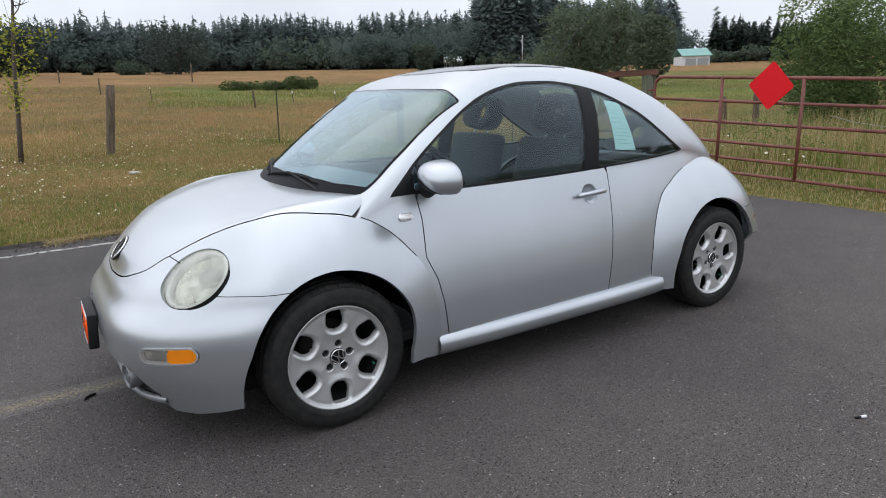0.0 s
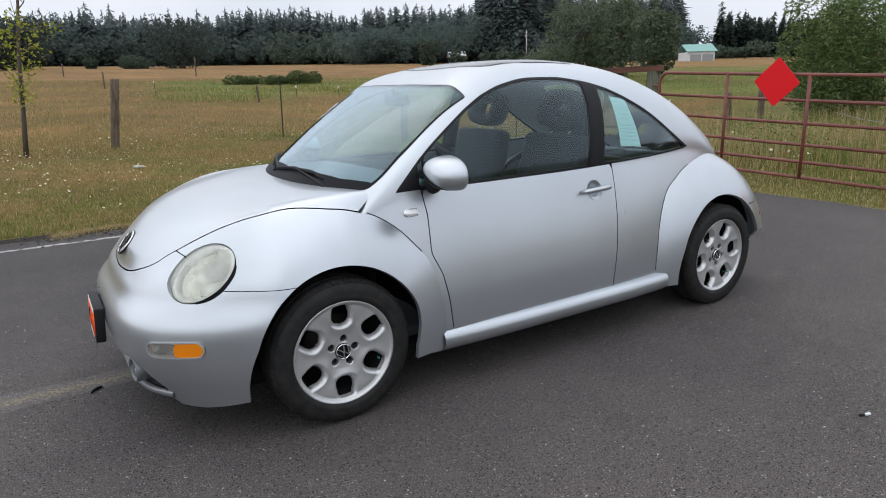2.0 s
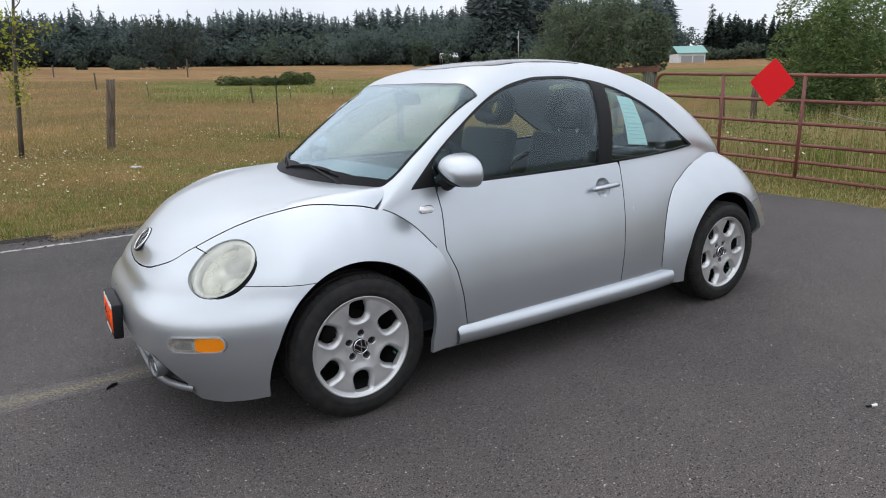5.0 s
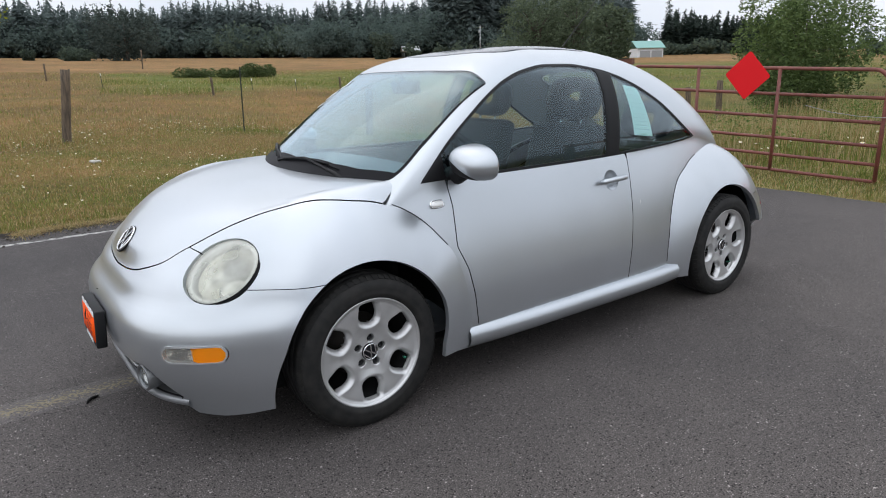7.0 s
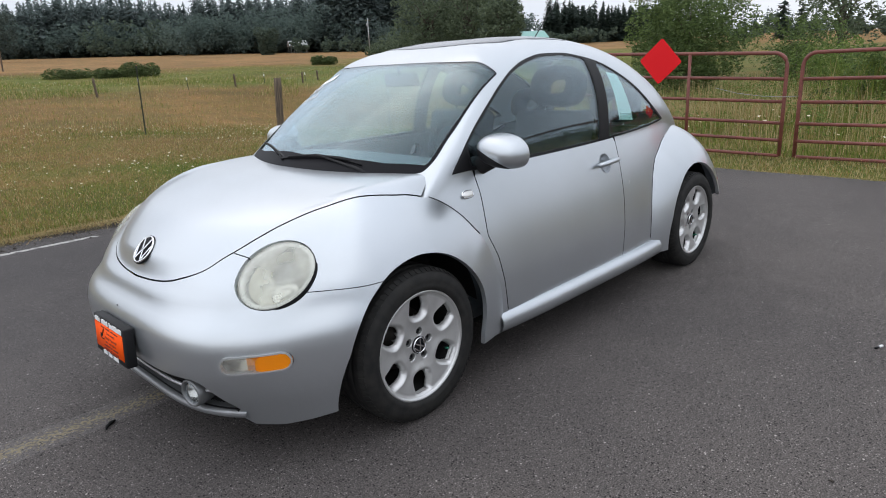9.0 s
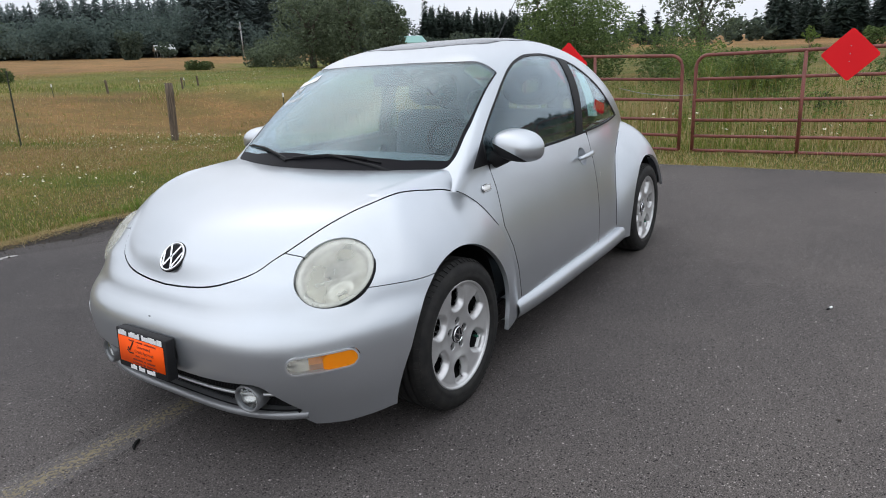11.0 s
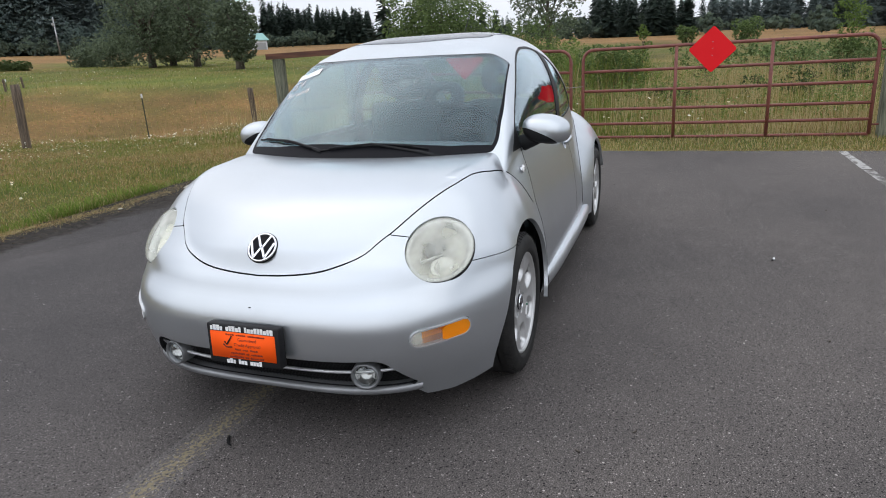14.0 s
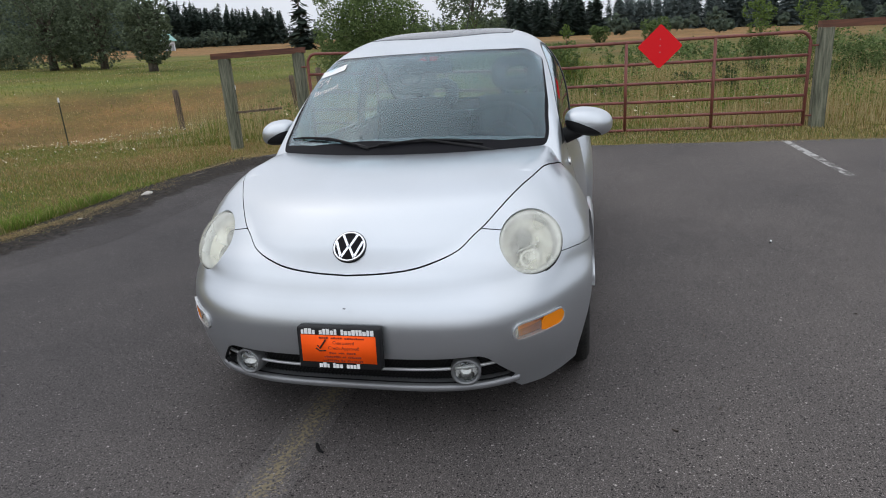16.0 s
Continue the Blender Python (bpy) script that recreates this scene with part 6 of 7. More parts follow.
def flowers(name, x, y, z, size, label, mats):
    """Small daisies: a ring of petals as one tilted face, and a centre."""
    n = len(x)
    V, S, M = [], [], []
    for i in range(n):
        t = Vector((rng.uniform(-0.6, 0.6), rng.uniform(-0.3, 0.9), 1)).normalized()
        u = t.orthogonal().normalized()
        w = t.cross(u)
        c = Vector((x[i], y[i], z[i]))
        for rad, lift, m, k in ((size[i], 0, 0, 7), (size[i] * 0.35, 0.003, 1, 5)):
            for q in range(k):
                aa = 2 * math.pi * q / k
                V.append(c + t * lift + (u * math.cos(aa) + w * math.sin(aa)) * rad)
            S.append(k)
            M.append(m)
        V += [c, c + Vector((0.003, 0, 0)), Vector((x[i], y[i], z[i] - 0.16))]
        S.append(3)
        M.append(2)
    tagged(new(name, fast_mesh(name, V, S, mats, M)), label, "flowers", kind="stuff")


n = 3000
x, y = rng.uniform(-9, 9, n), -5.0 - 11.0 * rng.beta(1.8, 1.7, n)
k = wander(x, y, 0.6, 1.0) > -0.25
x, y = x[k], y[k]
flowers("daisies", x, y, ground_z(x, y) + 0.05 + 0.10 * rng.random(len(x)), 0.006 + 0.013 * rng.random(len(x)) ** 1.8, "scattered small white daisies in the verge", [petal_white, petal_yellow, blade_green])
n = 130
x, y = -10.6 + rng.normal(0, 1.6, n), -9.4 + rng.normal(0, 0.9, n)
flowers("daisies", x, y, ground_z(x, y) + 0.10 + 0.16 * rng.random(n), 0.010 + 0.010 * rng.random(n), "patch of white daisies by the fence", [petal_white, petal_yellow, blade_green])
n = 120
x, y = rng.uniform(-8.2, -6.5, n), rng.uniform(-5, 5, n)
flowers("daisies", x, y, ground_z(x, y) + 0.2 + 0.3 * rng.random(n), 0.010 + 0.016 * rng.random(n), "white daisies in the meadow grass", [petal_white, petal_yellow, blade_green])
n = 380
a, r = np.radians(rng.uniform(-150, -100, n)), rng.uniform(28, 52, n)
x, y = r * np.cos(a), r * np.sin(a)
flowers("white_umbels", x, y, ground_z(x, y) + 0.10 + 0.20 * rng.random(n), 0.012 + 0.016 * rng.random(n), "pale flowering weeds in the green ditch band", [petal_white, petal_white, blade_green])


def leaf_quads(c, size, aspect, droop=0.0):
    """Small folded leaves at the given centres: one four-sided face each."""
    n = len(c)
    d = rng.normal(size=(n, 3))
    d[:, 2] = d[:, 2] * 0.6 - droop
    d /= np.linalg.norm(d, axis=1)[:, None]
    r = rng.normal(size=(n, 3))
    s = np.cross(d, r)
    s /= np.linalg.norm(s, axis=1)[:, None]
    L = (size * rng.uniform(0.6, 1.3, n))[:, None]
    W = L * aspect
    return np.stack([c - d * L * 0.5, c + s * W * 0.5, c + d * L * 0.5, c - s * W * 0.5], 1).reshape(-1, 3)


def crown_points(n, lobes, fill=0.45):
    """Points gathered near the skins of several overlapping lobes."""
    w = np.array([l[3] * l[4] for l in lobes])
    which = rng.choice(len(lobes), n, p=w / w.sum())
    d = rng.normal(size=(n, 3))
    d /= np.linalg.norm(d, axis=1)[:, None]
    rad = (1 - fill * rng.random(n) ** 1.6)
    L = np.array(lobes)[which]
    p = np.stack([L[:, 0] + d[:, 0] * L[:, 3] * rad, L[:, 1] + d[:, 1] * L[:, 3] * rad, L[:, 2] + d[:, 2] * L[:, 4] * rad], -1)
    # clumps: pull leaves towards scattered twig ends so that gaps open between them
    m = max(12, n // 26)
    ends = p[rng.integers(0, n, m)]
    near = ends[np.argmin(((p[:, None, :] - ends[None, :, :]) ** 2).sum(-1), axis=1)] if n * m < 1.5e7 else p
    return p + (near - p) * rng.uniform(0.1, 0.65, n)[:, None]


def make_tree(x, y, tall, wide, leaves, leaf, mat, label, name="tree", lobes_n=9, aspect=0.6, trunk=0.12, low=0.25, droop=0.0, seed=0):
    r = random.Random(seed)
    z0 = float(ground_z(x, y))
    tree = tagged(empty(name, x, y, z0), label, "bush" if "bush" in name or "shrub" in name else "tree")
    lobes = []
    for k in range(lobes_n):
        a = 2 * math.pi * k / lobes_n + r.uniform(-0.4, 0.4)
        h = low + (0.88 - low) * ((k * 0.618 + 0.2) % 1)
        reach = wide * 0.5 * (0.55 * math.sin(math.pi * min(1, (1 - h) * 0.9 + 0.18)))
        lr = wide * r.uniform(0.20, 0.30)
        lobes.append((reach * math.cos(a), reach * math.sin(a), h * tall, lr, lr * r.uniform(0.7, 1.0)))
    lobes.append((0, 0, tall * 0.80, wide * 0.22, tall * 0.2))
    V = leaf_quads(crown_points(leaves, lobes), leaf, aspect, droop)
    me = fast_mesh("crown", V, np.full(leaves, 4), [mat])
    child("crown", me, tree)
    top = tall * 0.72
    if trunk > 0:
        tk = [(0, 0, -0.1), (r.uniform(-0.1, 0.1) * trunk * 4, 0, top * 0.3), (r.uniform(-1, 1) * trunk, r.uniform(-1, 1) * trunk, top * 0.65), (0, 0, top)]
        child("trunk", tube_mesh("trunk", tk, [trunk * 1.3, trunk, trunk * 0.6, trunk * 0.15], bark, 8), tree)
        for k, l in enumerate(lobes[:-1]):
            zb = min(l[2] * 0.55, top * 0.8)
            child("limb", tube_mesh("limb", [(0, 0, zb), (l[0] * 0.5, l[1] * 0.5, (zb + l[2]) / 2 + 0.05 * tall), (l[0], l[1], l[2])], [trunk * 0.5, trunk * 0.3, trunk * 0.08], bark, 5), tree)
    return tree


def polar(deg, d):
    return 2.9 + d * math.cos(radians(deg)), 2.3 + d * math.sin(radians(deg))


def conifer_arrays(x, y, z, tall, wide, layers, fronds, seed):
    """Rings of drooping triangular fronds round a thin stem."""
    r = np.random.default_rng(seed)
    k = layers * fronds
    t = 1 - r.uniform(0, 1, k) ** 0.62
    h = tall * (0.05 + 0.95 * t)
    a = r.uniform(0, 2 * np.pi, k)
    ragged = 1 + 0.25 * np.sin(2 * a + r.uniform(0, 6) + 9 * t) + 0.22 * np.sin(5 * a + r.uniform(0, 6) - 14 * t)
    reach = wide * 0.5 * (1 - t) ** 0.55 * r.uniform(0.4, 1.15, k) * ragged + 0.015 * tall * (1 - t) + 0.25
    half = (0.26 * reach * r.uniform(0.4, 1.0, k) + 0.16) * math.sqrt(290 / k)
    ca, sa = np.cos(a), np.sin(a)
    drop = reach * r.uniform(-0.35, 0.55, k)
    root = np.stack([x + 0 * ca, y + 0 * sa, z + h + 0.03 * tall], -1)
    left = np.stack([x + ca * reach * 0.65 - sa * half, y + sa * reach * 0.65 + ca * half, z + h - drop * 0.6], -1)
    tip = np.stack([x + ca * reach, y + sa * reach, z + h - drop], -1)
    right = np.stack([x + ca * reach * 0.65 + sa * half, y + sa * reach * 0.65 - ca * half, z + h - drop * 0.6], -1)
    spire = np.stack([root[:3] * 0 + np.array([[x - 0.2, y, z + tall * 0.93], [x + 0.2, y, z + tall * 0.93], [x, y, z + tall * 1.02]])], 0).reshape(-1, 3)
    return np.concatenate([np.stack([root, left, tip, right], 1).reshape(-1, 3), spire]), np.concatenate([np.full(k, 4), [3]])


def wood(name, a0, a1, d0, d1, step, tall0, tall1, mat, label, seed, layers=26, fronds=18):
    r = random.Random(seed)
    V, S = [], []
    d = d1
    while d >= d0:
        a = a0
        while a < a1:
            aa, dd = a + r.uniform(-0.5, 0.5) * math.degrees(step / d), d + r.uniform(-5, 5)
            px, py = polar(aa, dd)
            tall = r.uniform(tall0, tall1) * (0.88 + 0.14 * float(wander(aa, 0, 0.23, seed))) * (r.uniform(1.08, 1.22) if r.random() < 0.08 else 1) * float(lerp(aa, [-142, -126, -112, -98], [1.0, 1.30, 1.24, 1.08]))
            v, s = conifer_arrays(px, py, float(ground_z(px, py)) - 0.3, tall, tall * r.uniform(0.30, 0.50), layers, fronds, r.randrange(10 ** 6))
            V.append(v)
            S.append(s)
            a += math.degrees(step / d) * r.uniform(0.7, 1.3)
        d -= 9
    me = fast_mesh(name, np.concatenate(V), np.concatenate(S), [mat])
    return tagged(new(name, me), label, "forest", kind="stuff")


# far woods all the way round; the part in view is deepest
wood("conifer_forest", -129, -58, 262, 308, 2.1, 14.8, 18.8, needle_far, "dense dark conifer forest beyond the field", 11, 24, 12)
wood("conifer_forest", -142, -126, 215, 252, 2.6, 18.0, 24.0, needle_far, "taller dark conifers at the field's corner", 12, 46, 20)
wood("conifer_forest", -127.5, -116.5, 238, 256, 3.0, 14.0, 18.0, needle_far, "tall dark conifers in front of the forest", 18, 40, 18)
wood("conifer_forest", -153.5, -145.0, 225, 261, 2.3, 13, 16.0, needle_near, "dark stand of conifers behind the barn", 13, 30, 16)
wood("conifer_forest", -179.5, -172.5, 120, 147, 1.8, 7.5, 9.5, needle_near, "dark conifer clump past the meadow", 14, 34, 18)
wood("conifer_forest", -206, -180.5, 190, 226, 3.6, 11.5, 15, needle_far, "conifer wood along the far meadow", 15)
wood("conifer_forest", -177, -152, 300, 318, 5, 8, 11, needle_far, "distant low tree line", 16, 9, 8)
# out of view: added so paint and glass reflect a closed horizon
wood("conifer_forest", -58, 154, 300, 310, 7, 4, 7, needle_far, "unseen tree line added behind the lot", 17, 9, 8)


def thicket(name, a0, a1, d0, d1, count, tall, mat, label, leaves=160, leaf=0.9):
    """Broadleaf scrub far off, as one mass of leaves."""
    P = []
    for _ in range(count):
        a, d = rng.uniform(a0, a1), rng.uniform(d0, d1)
        px, py = polar(a, d)
        h = tall * rng.uniform(0.5, 1.15)
        lob = [(px + rng.normal() * h * 0.35, py + rng.normal() * h * 0.35, float(ground_z(px, py)) + h * rng.uniform(0.3, 0.75), h * 0.38, h * 0.36) for _ in range(3)]
        P.append(crown_points(leaves, lob, 0.6))
    P = np.concatenate(P)
    me = fast_mesh(name, leaf_quads(P, leaf, 0.75), np.full(len(P), 4), [mat])
    return tagged(new(name, me), label, "scrub", kind="stuff")


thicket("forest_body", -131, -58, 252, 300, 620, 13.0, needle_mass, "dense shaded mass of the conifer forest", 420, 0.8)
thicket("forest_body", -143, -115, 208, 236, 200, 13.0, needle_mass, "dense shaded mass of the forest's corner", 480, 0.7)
thicket("forest_edge", -130, -60, 254, 262, 300, 6.5, leaf_evergreen, "dark broadleaf scrub at the foot of the forest")
thicket("forest_edge", -120, -108, 240, 248, 26, 11.0, leaf_dark, "broadleaf trees in front of the forest", 320)
thicket("forest_edge", -150, -124, 190, 205, 40, 4.5, leaf_dark, "scrub along the far field edge")
thicket("forest_edge", -202, -154, 105, 180, 60, 3.4, leaf_dark, "hedgerow scrub beyond the meadow")
thicket("meadow_brush", -206, -163, 20, 36, 90, 0.95, leaf_mid, "low green brush and brambles across the meadow", 240, 0.085)
thicket("meadow_brush", -200, -166, 14.5, 22, 46, 0.55, leaf_bramble, "dark leafy weeds standing in the meadow grass", 200, 0.065)
n = 20000
a, d = rng.uniform(-124, -100, n), rng.uniform(30, 48, n)
x, y = 2.9 + d * np.cos(np.radians(a)), 2.3 + d * np.sin(np.radians(a))
k = wander(x, y, 0.35, 6.0) > 0.05
x, y = x[k], y[k]
grass("pasture_stalks", x, y, 0.08 + 0.16 * rng.random(len(x)), 0.014 + 0 * x, pick(len(x), (5, 2, 3, 0)), BLADES, "pale seed heads over the green pasture", 0.35)

# broadleaf weeds in clumps among the meadow grass
P = []
for _ in range(190):
    cx, cy = -7.6 - 10.0 * rng.random(), rng.uniform(-6.5, 6.5)
    h = rng.uniform(0.25, 0.75)
    c = np.stack([cx + rng.normal(0, 0.16, 90), cy + rng.normal(0, 0.16, 90), float(ground_z(cx, cy)) + h * rng.random(90) ** 0.8], -1)
    P.append(c)
P = np.concatenate(P)
tagged(new("meadow_weeds", fast_mesh("meadow_weeds", leaf_quads(P, 0.06, 0.42, 0.1), np.full(len(P), 4), [leaf_fresh])), "leafy green weeds among the meadow grass", "weeds", kind="stuff")
# two broad dark trees in the hayfield
for deg, d, tall, wide, sd in ((-101.5, 175, 11.5, 19, 1), (-90.0, 160, 10.0, 15, 2), (-87.0, 150, 9.0, 13, 3)):
    px, py = polar(deg, d)
    make_tree(px, py, tall, wide, 9000, 0.5, leaf_evergreen, "broad dark evergreen tree standing in the hayfield", "tree", 11, 0.7, 0.4, 0.18, seed=sd)
# old orchard trees
for deg, d, tall, wide, low, sd in ((-135.3, 58, 6.4, 6.6, 0.16, 4), (-138.6, 56, 6.6, 5.6, 0.16, 5), (-141.6, 46, 4.5, 3.1, 0.20, 6),
                                    (-132.9, 66, 2.7, 5.2, 0.05, 8), (-131.0, 70, 1.5, 3.6, 0.0, 9), (-136.9, 61, 5.6, 5.0, 0.12, 7)):
    px, py = polar(deg, d)
    make_tree(px, py, tall, wide, 15000 if tall > 4 else 7000, 0.17, leaf_grey, "spreading old broadleaf tree in the pasture" if tall > 3 else "low broadleaf scrub beside the old trees", "tree" if tall > 3 else "shrub", 17, 0.6, 0.24 if tall > 3 else 0.0, low, seed=sd)
# willow scrub behind the gates
make_tree(-16.6, -6.0, 3.5, 4.0, 30000, 0.115, leaf_mid, "dense willow-like green shrub behind the gates", "shrub", 14, 0.34, 0.05, 0.10, 0.2, 21)
make_tree(-19.0, -7.7, 2.4, 2.6, 10000, 0.11, leaf_mid, "green willow shrub beyond the gate", "shrub", 9, 0.34, 0.05, 0.10, 0.2, 22)
make_tree(-27.5, -4.6, 5.8, 4.4, 6000, 0.15, leaf_grey, "loose young broadleaf tree past the meadow", "tree", 11, 0.5, 0.1, 0.25, 0.1, 23)
make_tree(-24.5, -5.3, 2.0, 4.0, 9000, 0.10, leaf_mid, "low green bush in the meadow", "shrub", 9, 0.4, 0.04, 0.05, 0.1, 24)
make_tree(-17.5, -2.4, 1.25, 2.6, 8000, 0.07, leaf_fresh, "low bramble bush in the meadow grass", "shrub", 9, 0.5, 0.0, 0.05, 0.0, 25)
make_tree(-13.0, 6.9, 1.05, 2.4, 8000, 0.065, leaf_mid, "low bramble bush in the meadow grass", "shrub", 9, 0.5, 0.0, 0.05, 0.0, 27)
make_tree(-14.0, 9.4, 1.4, 3.2, 8000, 0.07, leaf_mid, "low bramble bush in the meadow grass", "shrub", 9, 0.5, 0.0, 0.05, 0.0, 32)
make_tree(-20.2, 6.3, 1.0, 1.4, 5000, 0.07, leaf_mid, "low dark bush at the foot of a sapling", "shrub", 8, 0.5, 0.0, 0.05, 0.0, 34)
make_tree(-20.6, 6.4, 2.3, 1.3, 2600, 0.085, leaf_fresh, "slim young sapling in the meadow", "tree", 8, 0.42, 0.025, 0.2, 0.0, 28)
make_tree(-21.0, 8.3, 2.3, 1.7, 3200, 0.085, leaf_fresh, "slim young sapling in the meadow", "tree", 8, 0.42, 0.025, 0.2, 0.0, 29)
make_tree(-26.0, -0.25, 1.75, 0.8, 1500, 0.085, leaf_fresh, "slim young sapling in the meadow", "tree", 7, 0.42, 0.02, 0.2, 0.0, 30)
# dense green weeds just behind the gate
make_tree(-12.0, -0.15, 1.30, 1.7, 7000, 0.11, leaf_mid, "thick clump of tall green weeds behind the gate", "shrub", 9, 0.22, 0.0, 0.05, 0.0, 35)
n = 700
x, y = -12.0 + rng.normal(0, 0.40, n), -0.15 + rng.normal(0, 0.45, n)
grass("reeds", x, y, 0.6 + 0.75 * rng.random(n), 0.012 + 0.006 * rng.random(n), pick(n, (8, 1.5, 0.3, 0)), BLADES, "tall green reed blades among the weeds", 0.7)
make_tree(-62, 1.5, 1.5, 2.2, 2600, 0.16, leaf_mid, "round green bush at the edge of the far field", "shrub", 8, 0.6, 0.05, 0.15, 0.0, 31)
make_tree(-60, 6.4, 1.8, 3.2, 3600, 0.16, leaf_mid, "round green bush at the edge of the far field", "shrub", 8, 0.6, 0.05, 0.15, 0.0, 33)
for deg, d, tall in ((-164.2, 105, 5.0), (-163.0, 108, 6.0), (-154.6, 92, 9.5)):
    px, py = polar(deg, d)
    con = tagged(empty("conifer", px, py, float(ground_z(px, py))), "single dark conifer standing in the meadow", "tree")
    v, s = conifer_arrays(0, 0, 0, tall, tall * 0.42, 18, 12, int(d))
    child("crown", fast_mesh("crown", v, s, [needle_near]), con)
    child("trunk", tube_mesh("trunk", [(0, 0, -0.2), (0, 0, tall * 0.9)], [0.22, 0.04], bark, 7), con)
# bushes out in the field
for deg, d, tall, wide, sd in ((-111.9, 50, 1.0, 2.9, 40), (-109.7, 51, 0.6, 3.2, 41), (-107.0, 52, 0.6, 3.8, 42), (-126.1, 66, 0.8, 3.0, 43), (-98.0, 168, 1.7, 8.0, 44), (-94.9, 176, 1.8, 3.4, 45), (-121.5, 170, 6.0, 6.5, 46)):
    px, py = polar(deg, d)
    bush = make_tree(px, py, tall, wide, 9000, 0.11 * d / 45, leaf_field if d < 80 else leaf_dark, "rounded green bramble bush in the field", "shrub", 12, 0.6, 0.0, -0.05, 0.0, sd)
    bush.scale[2] = {40: 0.68, 41: 0.60, 42: 0.55, 43: 0.7}.get(sd, 1.0)

# thin young street tree with few leaves
sx, sy = 2.36, -11.5
sap = tagged(empty("sapling", sx, sy, float(ground_z(sx, sy))), "thin half-bare young tree with sparse yellow-green leaves", "tree")
sap.rotation_euler = (radians(-4.0), radians(-7.0), 0)
child("trunk", tube_mesh("trunk", [(0, 0, -0.1), (0.02, 0, 0.9), (0.05, 0.0, 1.9), (0.03, 0, 2.9), (0.12, 0, 4.0)], [0.048, 0.040, 0.032, 0.022, 0.008], bark, 8), sap)
rs = random.Random(4)
tips = []
for k in range(16):
    h = 1.05 + 2.7 * k / 15
    a = rs.uniform(0, 2 * math.pi)
    L = rs.uniform(0.25, 0.62) * (1 - 0.35 * (h - 1) / 3)
    e = (math.cos(a) * L, math.sin(a) * L, h + L * rs.uniform(0.25, 0.9))
    m_ = (e[0] * 0.45, e[1] * 0.45, h + (e[2] - h) * 0.35)
    child("branch", tube_mesh("branch", [(0.04, 0, h), m_, e], [0.014, 0.009, 0.003], bark, 5), sap)
    tips += [m_, e]
    for q in range(2):
        f = (m_[0] + rs.uniform(-0.25, 0.25), m_[1] + rs.uniform(-0.25, 0.25), m_[2] + rs.uniform(0.1, 0.4))
        child("twig", tube_mesh("twig", [m_, f], [0.006, 0.002], bark, 4), sap)
keep = [t for t in tips if t[2] < 2.75]
lc = np.array([np.array(keep[int(i)]) for i in rng.integers(0, len(keep), 520)]) + rng.normal(0, 0.10, (520, 3))
child("leaves", fast_mesh("leaves", leaf_quads(lc, 0.075, 0.6, 0.2), np.full(520, 4), [leaf_yellow]), sap)["kind"] = "stuff"

# ---------- gates, posts, signs, far buildings ----------
gate_red = shader("rust_red_gate_paint", (0.20, 0.045, 0.032), 0.55)
paint(gate_red, blend(gate_red, grain(gate_red, 5.0, (0.135, 0.034, 0.027), (0.235, 0.064, 0.048), 0.35, 0.65, 8.0),
                      grain(gate_red, 60.0, (0.11, 0.050, 0.037), (0.24, 0.085, 0.066), 0.45, 0.6), 0.35))
sign_red = shader("red_sign_face", (0.74, 0.010, 0.016), 0.5, 0.0, Specular_IOR_Level=0.2)
wood_grey = shader("weathered_post_wood", (0.16, 0.13, 0.10), 0.9)
paint(wood_grey, grain(wood_grey, 6.0, (0.062, 0.068, 0.046), (0.205, 0.208, 0.150), 0.35, 0.65, 9.0, stretch=(6, 6, 0.5)))
relief(wood_grey, 30.0, 0.7, 0.012)
wood_red = shader("red_brown_rail_board", (0.17, 0.065, 0.035), 0.85)
paint(wood_red, grain(wood_red, 3.0, (0.06, 0.028, 0.019), (0.16, 0.066, 0.040), 0.35, 0.65, 9.0, stretch=(0.6, 0.6, 8)))
wood_brown = shader("brown_post_wood", (0.10, 0.07, 0.05), 0.9)
paint(wood_brown, grain(wood_brown, 6.0, (0.055, 0.042, 0.032), (0.17, 0.125, 0.085), 0.35, 0.65, 9.0, stretch=(6, 6, 0.5)))
relief(wood_brown, 30.0, 0.7, 0.012)
post_iron = shader("dull_green_steel_post", (0.055, 0.065, 0.045), 0.7, 0.3)
galv = shader("galvanised_steel", (0.35, 0.36, 0.36), 0.5, 0.8)


